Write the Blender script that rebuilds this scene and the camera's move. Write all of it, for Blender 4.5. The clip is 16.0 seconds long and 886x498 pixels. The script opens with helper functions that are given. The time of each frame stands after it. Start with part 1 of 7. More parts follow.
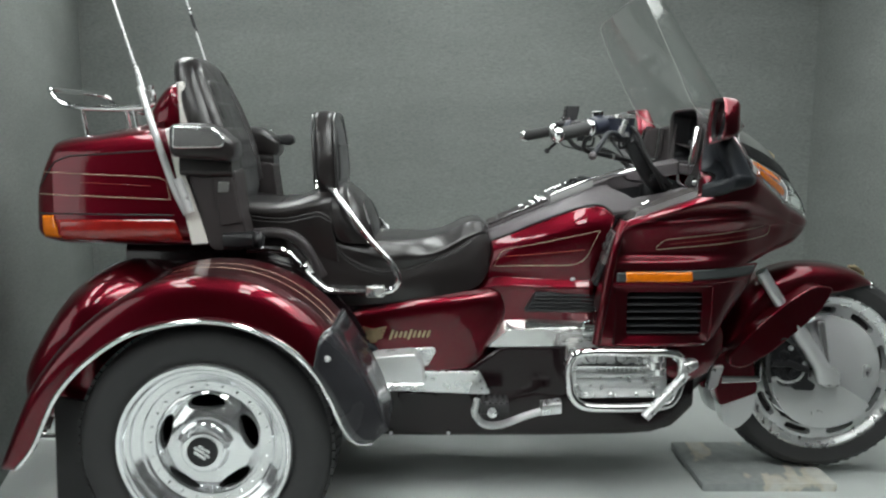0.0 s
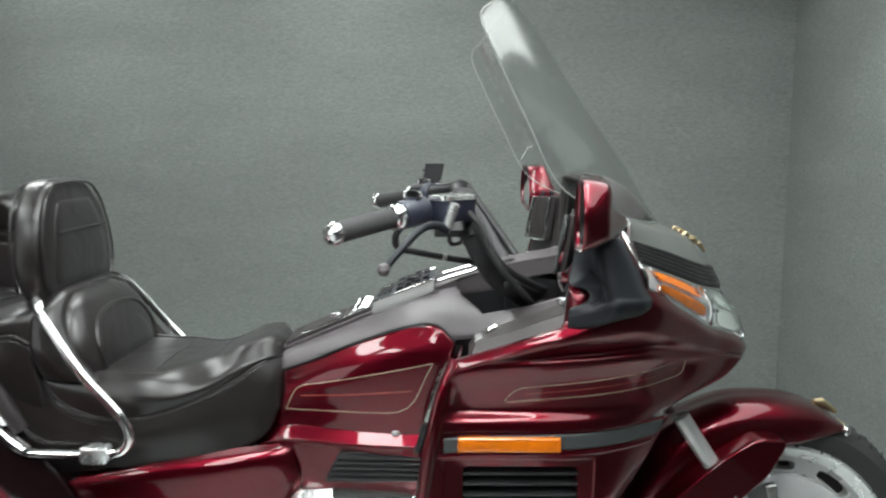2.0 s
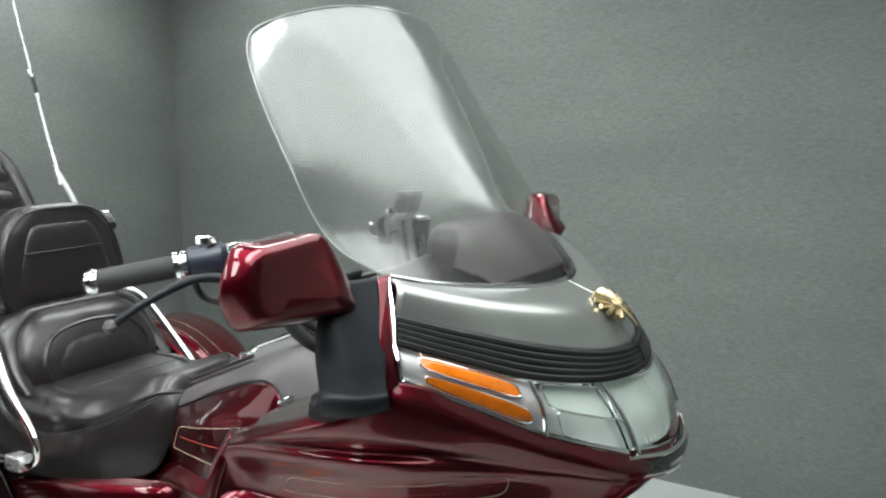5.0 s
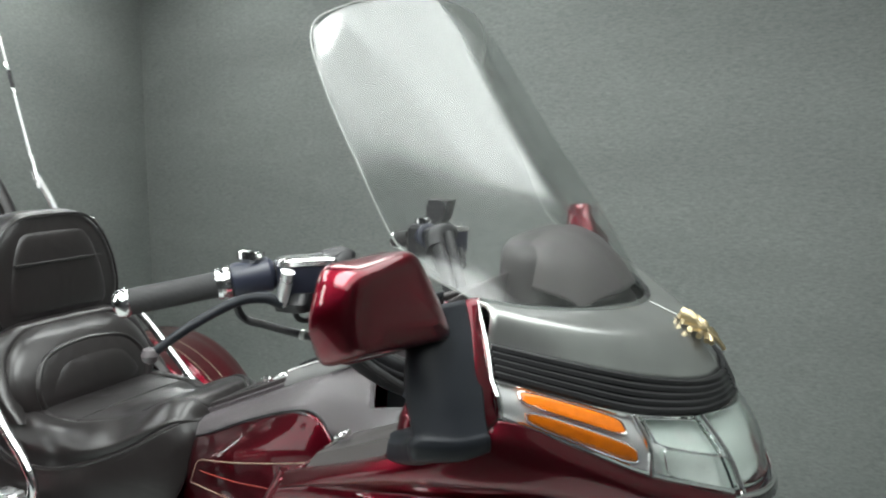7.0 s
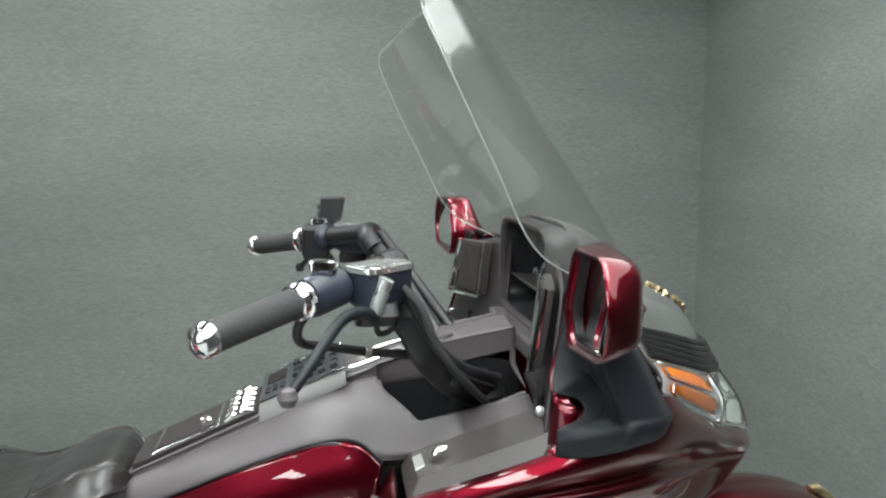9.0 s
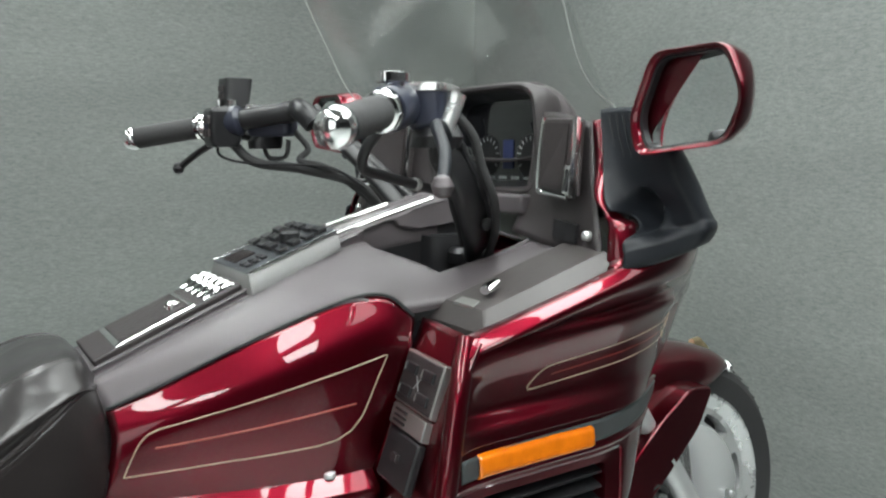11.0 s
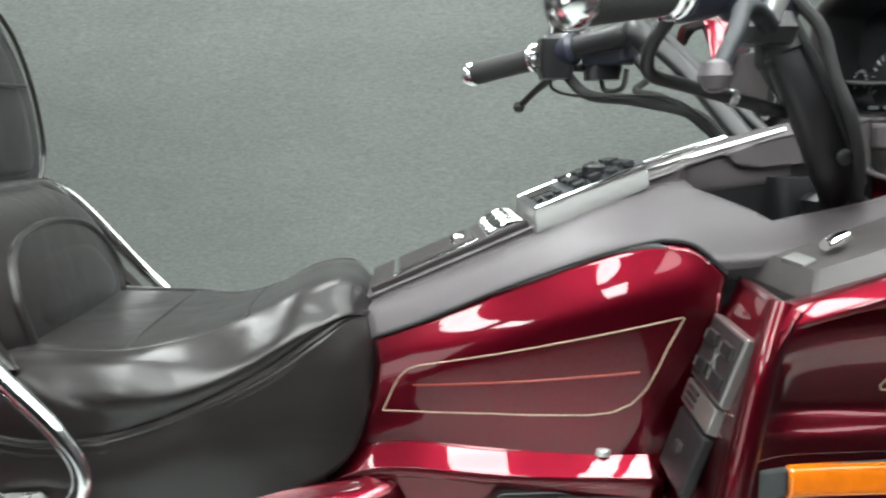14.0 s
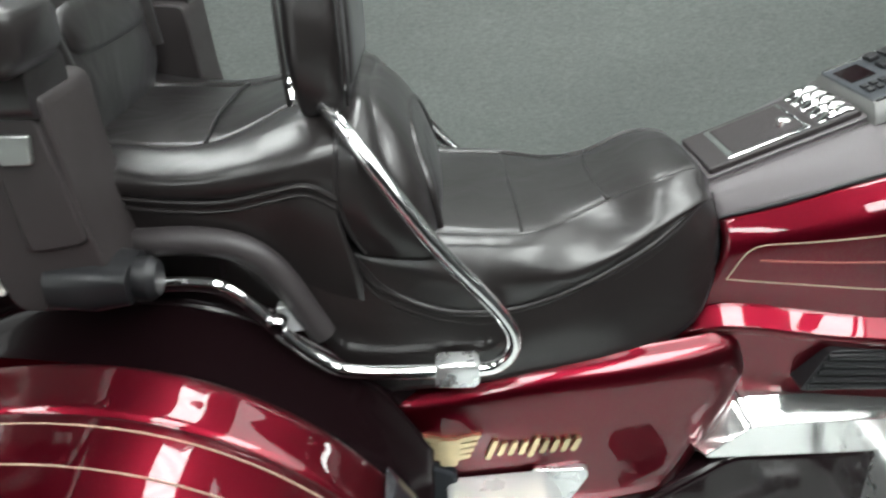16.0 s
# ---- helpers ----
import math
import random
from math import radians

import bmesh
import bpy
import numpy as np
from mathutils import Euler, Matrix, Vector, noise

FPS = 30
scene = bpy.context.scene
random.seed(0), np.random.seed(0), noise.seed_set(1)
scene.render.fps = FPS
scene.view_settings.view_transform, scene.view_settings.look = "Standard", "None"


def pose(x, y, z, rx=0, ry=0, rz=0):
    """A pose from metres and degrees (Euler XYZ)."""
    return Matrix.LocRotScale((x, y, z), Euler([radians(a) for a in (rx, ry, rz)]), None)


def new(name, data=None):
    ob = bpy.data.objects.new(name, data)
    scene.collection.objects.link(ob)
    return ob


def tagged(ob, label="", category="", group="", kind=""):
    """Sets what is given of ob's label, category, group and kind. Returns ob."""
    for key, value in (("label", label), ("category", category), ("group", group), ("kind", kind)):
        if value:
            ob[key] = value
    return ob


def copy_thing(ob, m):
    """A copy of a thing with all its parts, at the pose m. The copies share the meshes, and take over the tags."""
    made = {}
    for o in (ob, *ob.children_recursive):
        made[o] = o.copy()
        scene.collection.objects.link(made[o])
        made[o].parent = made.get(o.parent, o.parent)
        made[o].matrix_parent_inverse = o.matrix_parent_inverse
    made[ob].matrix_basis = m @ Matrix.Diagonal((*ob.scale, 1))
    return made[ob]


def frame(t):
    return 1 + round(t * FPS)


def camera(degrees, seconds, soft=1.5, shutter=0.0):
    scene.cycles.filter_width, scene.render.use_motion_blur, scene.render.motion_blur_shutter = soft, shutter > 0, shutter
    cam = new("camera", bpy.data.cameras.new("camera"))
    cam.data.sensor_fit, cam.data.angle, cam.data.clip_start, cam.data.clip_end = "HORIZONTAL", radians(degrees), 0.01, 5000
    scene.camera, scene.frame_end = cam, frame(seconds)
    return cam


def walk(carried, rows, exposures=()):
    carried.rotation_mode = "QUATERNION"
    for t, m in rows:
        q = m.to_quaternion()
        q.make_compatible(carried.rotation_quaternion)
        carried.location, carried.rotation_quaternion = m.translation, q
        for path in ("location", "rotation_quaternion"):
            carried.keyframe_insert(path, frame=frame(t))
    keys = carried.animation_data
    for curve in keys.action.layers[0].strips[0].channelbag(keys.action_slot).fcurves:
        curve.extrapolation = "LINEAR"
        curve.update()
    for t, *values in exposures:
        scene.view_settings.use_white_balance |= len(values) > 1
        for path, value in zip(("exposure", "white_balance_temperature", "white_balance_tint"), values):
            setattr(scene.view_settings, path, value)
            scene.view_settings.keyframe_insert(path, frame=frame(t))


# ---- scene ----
from mathutils.bvhtree import BVHTree

cam = camera(58.8, 16.0, 2.2, 0.4)
METRES, EYE, TILT, LEAN, TURN = 4.5, 1.094, -8.0, 0.0, 0.0
ROWS = [
    (0.0, 0.0, 0.0, 0.0, 0.0, 0.0, -0.0),
    (0.5, 0.0246, 0.0311, 0.0119, 0.4, 0.1, 0.04),
    (1.0, 0.0605, 0.0761, 0.0312, 1.44, -0.14, 0.06),
    (1.5, 0.0886, 0.1261, 0.0474, 1.51, 0.01, 0.11),
    (2.0, 0.1103, 0.1701, 0.0577, 0.57, 0.68, -0.09),
    (2.5, 0.1451, 0.2087, 0.0709, 1.97, 0.43, -0.08),
    (3.0, 0.175, 0.2372, 0.0786, 4.53, 0.24, -0.38),
    (5.5, 0.3114, 0.2814, 0.0892, 31.15, -0.68, -3.81),
    (6.0, 0.3053, 0.2888, 0.0884, 31.78, -0.45, -4.2),
    (6.5, 0.2841, 0.289, 0.0898, 29.55, -0.52, -3.89),
    (7.0, 0.2529, 0.2806, 0.0896, 24.07, -0.16, -3.35),
    (7.5, 0.2172, 0.2698, 0.0887, 17.05, 0.44, -2.43),
    (8.0, 0.1749, 0.2619, 0.0897, 8.53, 0.47, -1.31),
    (10.5, 0.0069, 0.3027, 0.0573, -30.0, -0.34, 4.11),
    (11.0, -0.0027, 0.3178, 0.042, -33.08, -0.45, 4.42),
    (11.5, -0.0007, 0.332, 0.0289, -33.66, -0.43, 4.39),
    (12.0, 0.0122, 0.3413, 0.0207, -30.55, -0.09, 3.85),
    (12.5, 0.0371, 0.3391, 0.0201, -20.83, -0.04, 3.23),
    (13.0, 0.0561, 0.34, 0.0216, -10.64, 0.34, 2.34),
    (13.5, 0.0542, 0.3424, 0.0242, -5.34, 0.45, 1.34),
    (14.0, 0.0412, 0.3403, 0.0311, -2.6, -1.03, 0.85),
    (14.5, 0.0211, 0.3369, 0.0357, -1.62, -2.43, 0.74),
    (15.0, -0.0063, 0.3329, 0.047, -2.21, -7.66, 0.67),
    (15.5, -0.0312, 0.329, 0.059, -2.39, -13.74, 0.48),
    (16.0, -0.0519, 0.3231, 0.0679, -1.69, -18.11, 0.78),
]
EXPOSURES = [(0.0, -0.42), (1.0, -0.22), (1.8, -0.12), (3.0, -0.1), (5.5, -0.17), (7.5, -0.12), (8.5, -0.05), (10.5, 0.0), (12.0, 0.0), (12.6, 0.12), (13.2, 0.32), (14.2, 0.34), (15.5, 0.19), (16.0, 0.12)]
walk(cam, [(t, pose(0.5684, -2.501, EYE, TILT, LEAN, TURN) @ pose(METRES * x, METRES * y, METRES * z, 90 + pitch, roll, yaw)) for t, x, y, z, yaw, pitch, roll in ROWS], EXPOSURES)

# ---- light ----
world = bpy.data.worlds.new("world")
scene.world = world
world.use_nodes = True
world.node_tree.nodes["Background"].inputs[0].default_value = (0.8, 0.9, 1.0, 1)
world.node_tree.nodes["Background"].inputs[1].default_value = 0.05
TUBE_GLOW, SOFT_GLOW, WINDOW_GLOW = 17.5, 3.9, 2.0


# ---- materials ----
def material(name, base, rough=0.5, metal=0.0, coat=0.0, coat_rough=0.05, vary=0.0, scale=8.0, bump=0.0, bump_scale=200.0,
             rough_vary=0.0, spec=0.5, transmission=0.0, ior=1.45, detail=4.0):
    m = bpy.data.materials.new(name)
    m.use_nodes = True
    n, l = m.node_tree.nodes, m.node_tree.links
    b = n["Principled BSDF"]
    b.inputs["Base Color"].default_value = (*base, 1)
    b.inputs["Roughness"].default_value = rough
    b.inputs["Metallic"].default_value = metal
    b.inputs["Coat Weight"].default_value = coat
    b.inputs["Coat Roughness"].default_value = coat_rough
    b.inputs["Specular IOR Level"].default_value = spec
    b.inputs["Transmission Weight"].default_value = transmission
    b.inputs["IOR"].default_value = ior
    tc = n.new("ShaderNodeTexCoord")
    if vary or rough_vary:
        a = n.new("ShaderNodeTexNoise")
        a.inputs["Scale"].default_value, a.inputs["Detail"].default_value = scale, detail
        l.new(tc.outputs["Object"], a.inputs["Vector"])
        if vary:
            r = n.new("ShaderNodeMix")
            r.data_type = "RGBA"
            r.inputs[6].default_value = (*[c * (1 - vary) for c in base], 1)
            r.inputs[7].default_value = (*[min(1, c * (1 + vary)) for c in base], 1)
            l.new(a.outputs["Fac"], r.inputs[0])
            l.new(r.outputs[2], b.inputs["Base Color"])
        if rough_vary:
            q = n.new("ShaderNodeMapRange")
            q.inputs[1].default_value, q.inputs[2].default_value = 0.3, 0.7
            q.inputs[3].default_value, q.inputs[4].default_value = max(0.02, rough - rough_vary), min(1, rough + rough_vary)
            l.new(a.outputs["Fac"], q.inputs[0])
            l.new(q.outputs[0], b.inputs["Roughness"])
    if bump:
        a = n.new("ShaderNodeTexNoise")
        a.inputs["Scale"].default_value, a.inputs["Detail"].default_value = bump_scale, 3
        u = n.new("ShaderNodeBump")
        u.inputs["Strength"].default_value, u.inputs["Distance"].default_value = bump, 0.002
        l.new(tc.outputs["Object"], a.inputs["Vector"])
        l.new(a.outputs["Fac"], u.inputs["Height"])
        l.new(u.outputs[0], b.inputs["Normal"])
    return m


RED = material("candy_red_paint", (0.124, 0.0026, 0.0105), 0.33, 0.95, 1.0, 0.025, 0.15, 3.0, 0.03, 900)
RED.node_tree.nodes["Principled BSDF"].inputs["Coat IOR"].default_value = 1.5
def leather_material():
    m = material("black_leather", (0.0095, 0.0073, 0.0072), 0.45, 0, 0.9, 0.275, 0.3, 14, 0.10, 260, 0.08, 0.2)
    n, l = m.node_tree.nodes, m.node_tree.links
    b = n["Principled BSDF"]
    b.inputs["Coat IOR"].default_value = 1.5
    b.inputs["Sheen Weight"].default_value, b.inputs["Sheen Roughness"].default_value = 0.034, 0.45
    b.inputs["Sheen Tint"].default_value = (0.86, 0.87, 1.0, 1)
    folds, u = n.new("ShaderNodeTexNoise"), n.new("ShaderNodeBump")
    folds.inputs["Scale"].default_value, folds.inputs["Detail"].default_value, folds.inputs["Distortion"].default_value = 11, 2, 0.8
    l.new(n["Texture Coordinate"].outputs["Object"], folds.inputs["Vector"])
    u.inputs["Strength"].default_value, u.inputs["Distance"].default_value = 0.28, 0.010
    l.new(folds.outputs["Fac"], u.inputs["Height"])
    l.new(n["Bump"].outputs[0], u.inputs["Normal"])
    l.new(u.outputs[0], b.inputs["Normal"])
    l.new(u.outputs[0], b.inputs["Coat Normal"])
    return m


LEATHER = leather_material()
VINYL = material("dark_vinyl", (0.024, 0.019, 0.020), 0.5, 0, 0, 0.1, 0.2, 20, 0.3, 500)
GREY_PLASTIC = material("grey_plastic", (0.092, 0.081, 0.086), 0.36, 0.1, 0, 0.1, 0.15, 12, 0.2, 700, 0.08)
BLACK_PLASTIC = material("black_plastic", (0.013, 0.013, 0.0145), 0.38, 0, 0, 0.1, 0.3, 20, 0.15, 500, 0.1)
VENT_BLACK = material("matt_black_plastic", (0.009, 0.009, 0.010), 0.45, 0, 0, 0.1, 0.25, 20, 0.1, 500, 0.08)
RUBBER = material("tyre_rubber", (0.034, 0.034, 0.035), 0.72, 0, 0, 0.1, 0.3, 12, 0.3, 200, 0.1)
CHROME = material("chrome", (0.90, 0.90, 0.90), 0.11, 1.0, rough_vary=0.03, scale=30)
STEEL = material("brushed_aluminium", (0.77, 0.78, 0.78), 0.3, 0.85, vary=0.1, scale=40, rough_vary=0.08)
SILVER = material("silver_paint", (0.66, 0.67, 0.67), 0.33, 0.5, 0.4, 0.1, 0.08, 10, rough_vary=0.08)
SILVER_DARK = material("grey_metallic_paint", (0.38, 0.39, 0.375), 0.28, 0.8, 0.7, 0.04, 0.3, 7)
DULL_SILVER = material("dull_silver_plastic", (0.17, 0.17, 0.168), 0.46, 0.0, vary=0.1, scale=20, rough_vary=0.06)
WHITE_TRIM = material("white_trim", (0.72, 0.70, 0.66), 0.35, 0, 0.3, 0.1, 0.08, 20)
AMBER = material("amber_lens", (0.72, 0.17, 0.004), 0.16, 0, 1.0, 0.03, 0.25, 60)
RED_LENS = material("red_lens", (0.27, 0.010, 0.008), 0.14, 0, 1.0, 0.03, 0.2, 40)
GLASS = material("clear_lens", (0.95, 1.0, 0.98), 0.10, 0, transmission=1.0, ior=1.16)
REFLECTOR = material("lamp_reflector", (0.60, 0.63, 0.61), 0.42, 0.4, vary=0.2, scale=25, rough_vary=0.1)
GAUGE = material("gauge_glass", (0.012, 0.013, 0.016), 0.06, 0, 1.0, 0.02)
GOLD = material("gold_emblem", (0.64, 0.52, 0.32), 0.34, 1.0, vary=0.25, scale=60)
PINSTRIPE = material("pinstripe", (0.43, 0.28, 0.21), 0.4)
RED_LINE = material("red_line", (0.28, 0.025, 0.018), 0.4)
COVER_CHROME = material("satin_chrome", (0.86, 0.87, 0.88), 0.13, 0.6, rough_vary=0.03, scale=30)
RIM = material("polished_aluminium", (0.84, 0.84, 0.83), 0.14, 0.88, vary=0.06, scale=25, rough_vary=0.08)
WHEEL_CHROME = material("wheel_chrome", (0.88, 0.89, 0.90), 0.10, 0.85, rough_vary=0.03, scale=12)
MOUNT = material("slate_black_plastic", (0.013, 0.0150, 0.0190), 0.42, vary=0.2, scale=15, bump=0.15, bump_scale=600, spec=0.28)
STONE_GUARD = material("glossy_vinyl", (0.022, 0.022, 0.025), 0.24, 0, 0.5, 0.1, 0.3, 9, 0.3, 30, 0.08)
STRIP = material("slate_strip", (0.055, 0.060, 0.062), 0.4, vary=0.2, scale=20)
MIRROR = material("mirror_glass", (0.85, 0.87, 0.87), 0.015, 1.0)
BLUE = material("display_blue", (0.03, 0.04, 0.11), 0.2)
SLATE = material("slate_plastic", (0.040, 0.044, 0.050), 0.34, vary=0.15, scale=30, bump=0.1, bump_scale=700)
PALE = material("pale_marking", (0.30, 0.32, 0.32), 0.4)
BLACK_GLOSS = material("glossy_black", (0.009, 0.004, 0.005), 0.2, 0.0, 0.25, 0.05, 0.2, 9, spec=0.3)
# for the unseen walls: near black, so glossy panels mirror a dark room
DARK_WALL = material("dark_unseen_wall", (0.03, 0.03, 0.032), 0.8, vary=0.3, scale=3)
HOOD = material("instrument_hood_plastic", (0.036, 0.031, 0.032), 0.42, vary=0.15, scale=14, bump=0.2, bump_scale=700)
POD = material("brown_vinyl", (0.028, 0.023, 0.0235), 0.48, vary=0.18, scale=14, bump=0.25, bump_scale=600, rough_vary=0.06)
DASH = material("dashboard_plastic", (0.075, 0.066, 0.068), 0.45, vary=0.15, scale=14, bump=0.2, bump_scale=700)
LID = material("brown_grey_plastic", (0.052, 0.046, 0.045), 0.4, 0.0, 0, 0.1, 0.2, 12, 0.2, 700, 0.08)
BLUE_BLACK = material("blue_black_plastic", (0.022, 0.025, 0.040), 0.35, vary=0.2, scale=20)
CEILING = material("ceiling_paint", (0.10, 0.10, 0.10), 0.8, vary=0.1, scale=2)
FRAME_WHITE = material("light_frame", (0.75, 0.76, 0.75), 0.5, vary=0.04, scale=9)


def windshield_material():
    """Thin clear acrylic: see-through, with a soft hazy gloss and fine wiping streaks in it."""
    m = bpy.data.materials.new("windshield_acrylic")
    m.use_nodes = True
    n, l = m.node_tree.nodes, m.node_tree.links
    n.remove(n["Principled BSDF"])
    clear, gloss, haze, first, second, fres, gain, tc, mp, noise, level = (n.new("ShaderNode" + k) for k in (
        "BsdfTransparent", "BsdfGlossy", "BsdfGlossy", "MixShader", "MixShader", "Fresnel", "Math", "TexCoord", "Mapping", "TexNoise", "MapRange"))
    clear.inputs[0].default_value = (0.985, 0.992, 0.988, 1)
    gloss.inputs["Roughness"].default_value = 0.06
    haze.inputs["Roughness"].default_value = 0.20
    fres.inputs["IOR"].default_value = 1.42
    gain.operation, gain.inputs[1].default_value = "MULTIPLY", 0.10
    l.new(tc.outputs["Object"], mp.inputs[0])
    mp.inputs["Rotation"].default_value = (0, radians(-35), 0)
    mp.inputs["Scale"].default_value = (1, 60, 1.2)
    noise.inputs["Scale"].default_value, noise.inputs["Detail"].default_value = 1.6, 3
    l.new(mp.outputs[0], noise.inputs["Vector"])
    level.inputs[1].default_value, level.inputs[2].default_value = 0.50, 0.72
    level.inputs[3].default_value, level.inputs[4].default_value = 0.078, 0.115
    l.new(noise.outputs["Fac"], level.inputs[0])
    l.new(fres.outputs[0], gain.inputs[0])
    l.new(gain.outputs[0], first.inputs[0])
    l.new(clear.outputs[0], first.inputs[1])
    l.new(gloss.outputs[0], first.inputs[2])
    l.new(level.outputs[0], second.inputs[0])
    l.new(first.outputs[0], second.inputs[1])
    l.new(haze.outputs[0], second.inputs[2])
    l.new(second.outputs[0], n["Material Output"].inputs[0])
    return m


def wall_material():
    m = material("grey_wall_carpet", (0.2, 0.215, 0.205), 0.95, spec=0.15)
    n, l = m.node_tree.nodes, m.node_tree.links
    b, tc = n["Principled BSDF"], n["Texture Coordinate"]
    mp = n.new("ShaderNodeMapping")
    mp.inputs["Scale"].default_value = (1, 1, 3.4)
    l.new(tc.outputs["Object"], mp.inputs[0])
    fine, mid, big = (n.new("ShaderNodeTexNoise") for _ in range(3))
    for t, s, d in ((fine, 150, 2), (mid, 48, 2), (big, 1.3, 3)):
        t.inputs["Scale"].default_value, t.inputs["Detail"].default_value = s, d
        l.new(mp.outputs[0], t.inputs["Vector"])
    r1, r2 = n.new("ShaderNodeValToRGB"), n.new("ShaderNodeMix")
    r1.color_ramp.elements[0].position, r1.color_ramp.elements[1].position = 0.32, 0.68
    r1.color_ramp.elements[0].color, r1.color_ramp.elements[1].color = (0.146, 0.158, 0.152, 1), (0.240, 0.254, 0.243, 1)
    mean = n.new("ShaderNodeMath")
    mean.operation = "ADD"
    half = n.new("ShaderNodeMath")
    half.operation, half.inputs[1].default_value = "MULTIPLY", 0.5
    l.new(fine.outputs["Fac"], mean.inputs[0])
    l.new(mid.outputs["Fac"], mean.inputs[1])
    l.new(mean.outputs[0], half.inputs[0])
    l.new(half.outputs[0], r1.inputs[0])
    r2.data_type, r2.blend_type = "RGBA", "MULTIPLY"
    r2.inputs[0].default_value = 0.35
    l.new(r1.outputs[0], r2.inputs[6])
    l.new(big.outputs["Fac"], r2.inputs[7])
    gain = n.new("ShaderNodeMix")
    gain.data_type, gain.blend_type = "RGBA", "MULTIPLY"
    gain.inputs[0].default_value, gain.inputs[7].default_value = 1.0, (1.2, 1.2, 1.2, 1)
    l.new(r2.outputs[2], gain.inputs[6])
    l.new(gain.outputs[2], b.inputs["Base Color"])
    scuff, cut_off, worn = n.new("ShaderNodeTexNoise"), n.new("ShaderNodeMapRange"), n.new("ShaderNodeMix")
    scuff.inputs["Scale"].default_value, scuff.inputs["Detail"].default_value = 7, 6
    l.new(mp.outputs[0], scuff.inputs["Vector"])
    cut_off.inputs[1].default_value, cut_off.inputs[2].default_value, cut_off.inputs[4].default_value = 0.70, 0.78, 0.20
    l.new(scuff.outputs["Fac"], cut_off.inputs[0])
    worn.data_type = "RGBA"
    worn.inputs[7].default_value = (0.33, 0.35, 0.33, 1)
    l.new(cut_off.outputs[0], worn.inputs[0])
    l.new(gain.outputs[2], worn.inputs[6])
    l.new(worn.outputs[2], b.inputs["Base Color"])
    u = n.new("ShaderNodeBump")
    u.inputs["Strength"].default_value, u.inputs["Distance"].default_value = 0.35, 0.002
    l.new(fine.outputs["Fac"], u.inputs["Height"])
    l.new(u.outputs[0], b.inputs["Normal"])
    return m


def panel_material(glow):
    m = bpy.data.materials.new("fluorescent_diffuser")
    m.use_nodes = True
    n, l = m.node_tree.nodes, m.node_tree.links
    n.remove(n["Principled BSDF"])
    e, tc, wv, mr = (n.new("ShaderNode" + k) for k in ("Emission", "TexCoord", "TexWave", "MapRange"))
    e.inputs[0].default_value = (0.95, 1.0, 0.98, 1)
    wv.bands_direction = "Y"
    wv.inputs["Scale"].default_value = 4.0
    mr.inputs[3].default_value, mr.inputs[4].default_value = glow * 0.85, glow * 1.15
    l.new(tc.outputs["Object"], wv.inputs["Vector"])
    l.new(wv.outputs["Fac"], mr.inputs[0])
    l.new(mr.outputs[0], e.inputs[1])
    l.new(e.outputs[0], n["Material Output"].inputs[0])
    return m


WINDSHIELD, WALL = windshield_material(), wall_material()
TUBE_DIFFUSER, SOFT_DIFFUSER, DAYLIGHT = panel_material(TUBE_GLOW), panel_material(SOFT_GLOW), panel_material(WINDOW_GLOW)
# dark tone for the unseen far floor, chosen for what the paint mirrors
DARK_FLOOR = material("dark_unseen_floor", (0.075, 0.075, 0.074), 0.6, 0, 0, 0.1, 0.3, 2.5, 0.2, 60, 0.1)
FLOOR = material("painted_concrete", (0.52, 0.55, 0.54), 0.42, 0, 0, 0.1, 0.22, 2.2, 0.15, 40, 0.12)


# ---- shapes ----
def part(name, bm, mat, parent=None, label="", angle=35, bevel=0.0, thick=0.0):
    bmesh.ops.remove_doubles(bm, verts=bm.verts, dist=0.00005)
    bmesh.ops.recalc_face_normals(bm, faces=bm.faces)
    me = bpy.data.meshes.new(name)
    bm.to_mesh(me)
    bm.free()
    me.polygons.foreach_set("use_smooth", [True] * len(me.polygons))
    me.set_sharp_from_angle(angle=radians(angle))
    me.materials.append(mat)
    ob = new(name, me)
    if thick:
        mod = ob.modifiers.new("thickness", "SOLIDIFY")
        mod.thickness, mod.offset = thick, 0.0
    if bevel:
        mod = ob.modifiers.new("bevel", "BEVEL")
        mod.width, mod.segments, mod.limit_method, mod.angle_limit = bevel, 3, "ANGLE", radians(40)
        mod.harden_normals = True
    if parent:
        ob.parent = parent
    if label:
        ob["label"] = label
    return ob


def spline(pts, n):
    """n points on a Catmull-Rom curve through pts."""
    p = [Vector(q) for q in pts]
    if len(p) == 2:
        return [p[0].lerp(p[1], i / (n - 1)) for i in range(n)]
    p = [p[0] * 2 - p[1]] + p + [p[-1] * 2 - p[-2]]
    out, m = [], len(p) - 3
    for i in range(n):
        t = i / (n - 1) * m
        k = min(int(t), m - 1)
        u = t - k
        a, b, c, d = p[k:k + 4]
        out.append(0.5 * (2 * b + (c - a) * u + (2 * a - 5 * b + 4 * c - d) * u * u + (3 * b - a - 3 * c + d) * u ** 3))
    return out


def surface(rows, nu=24, nv=16, closed=False):
    """A smooth sheet through rows of control points."""
    wide = [spline(r, nu) for r in rows]
    cols = [spline([r[i] for r in wide], nv) for i in range(nu)]
    bm = bmesh.new()
    v = [[bm.verts.new(p) for p in c] for c in cols]
    for i in range(nu - 1):
        for j in range(nv - 1):
            bm.faces.new((v[i][j], v[i + 1][j], v[i + 1][j + 1], v[i][j + 1]))
    return bm


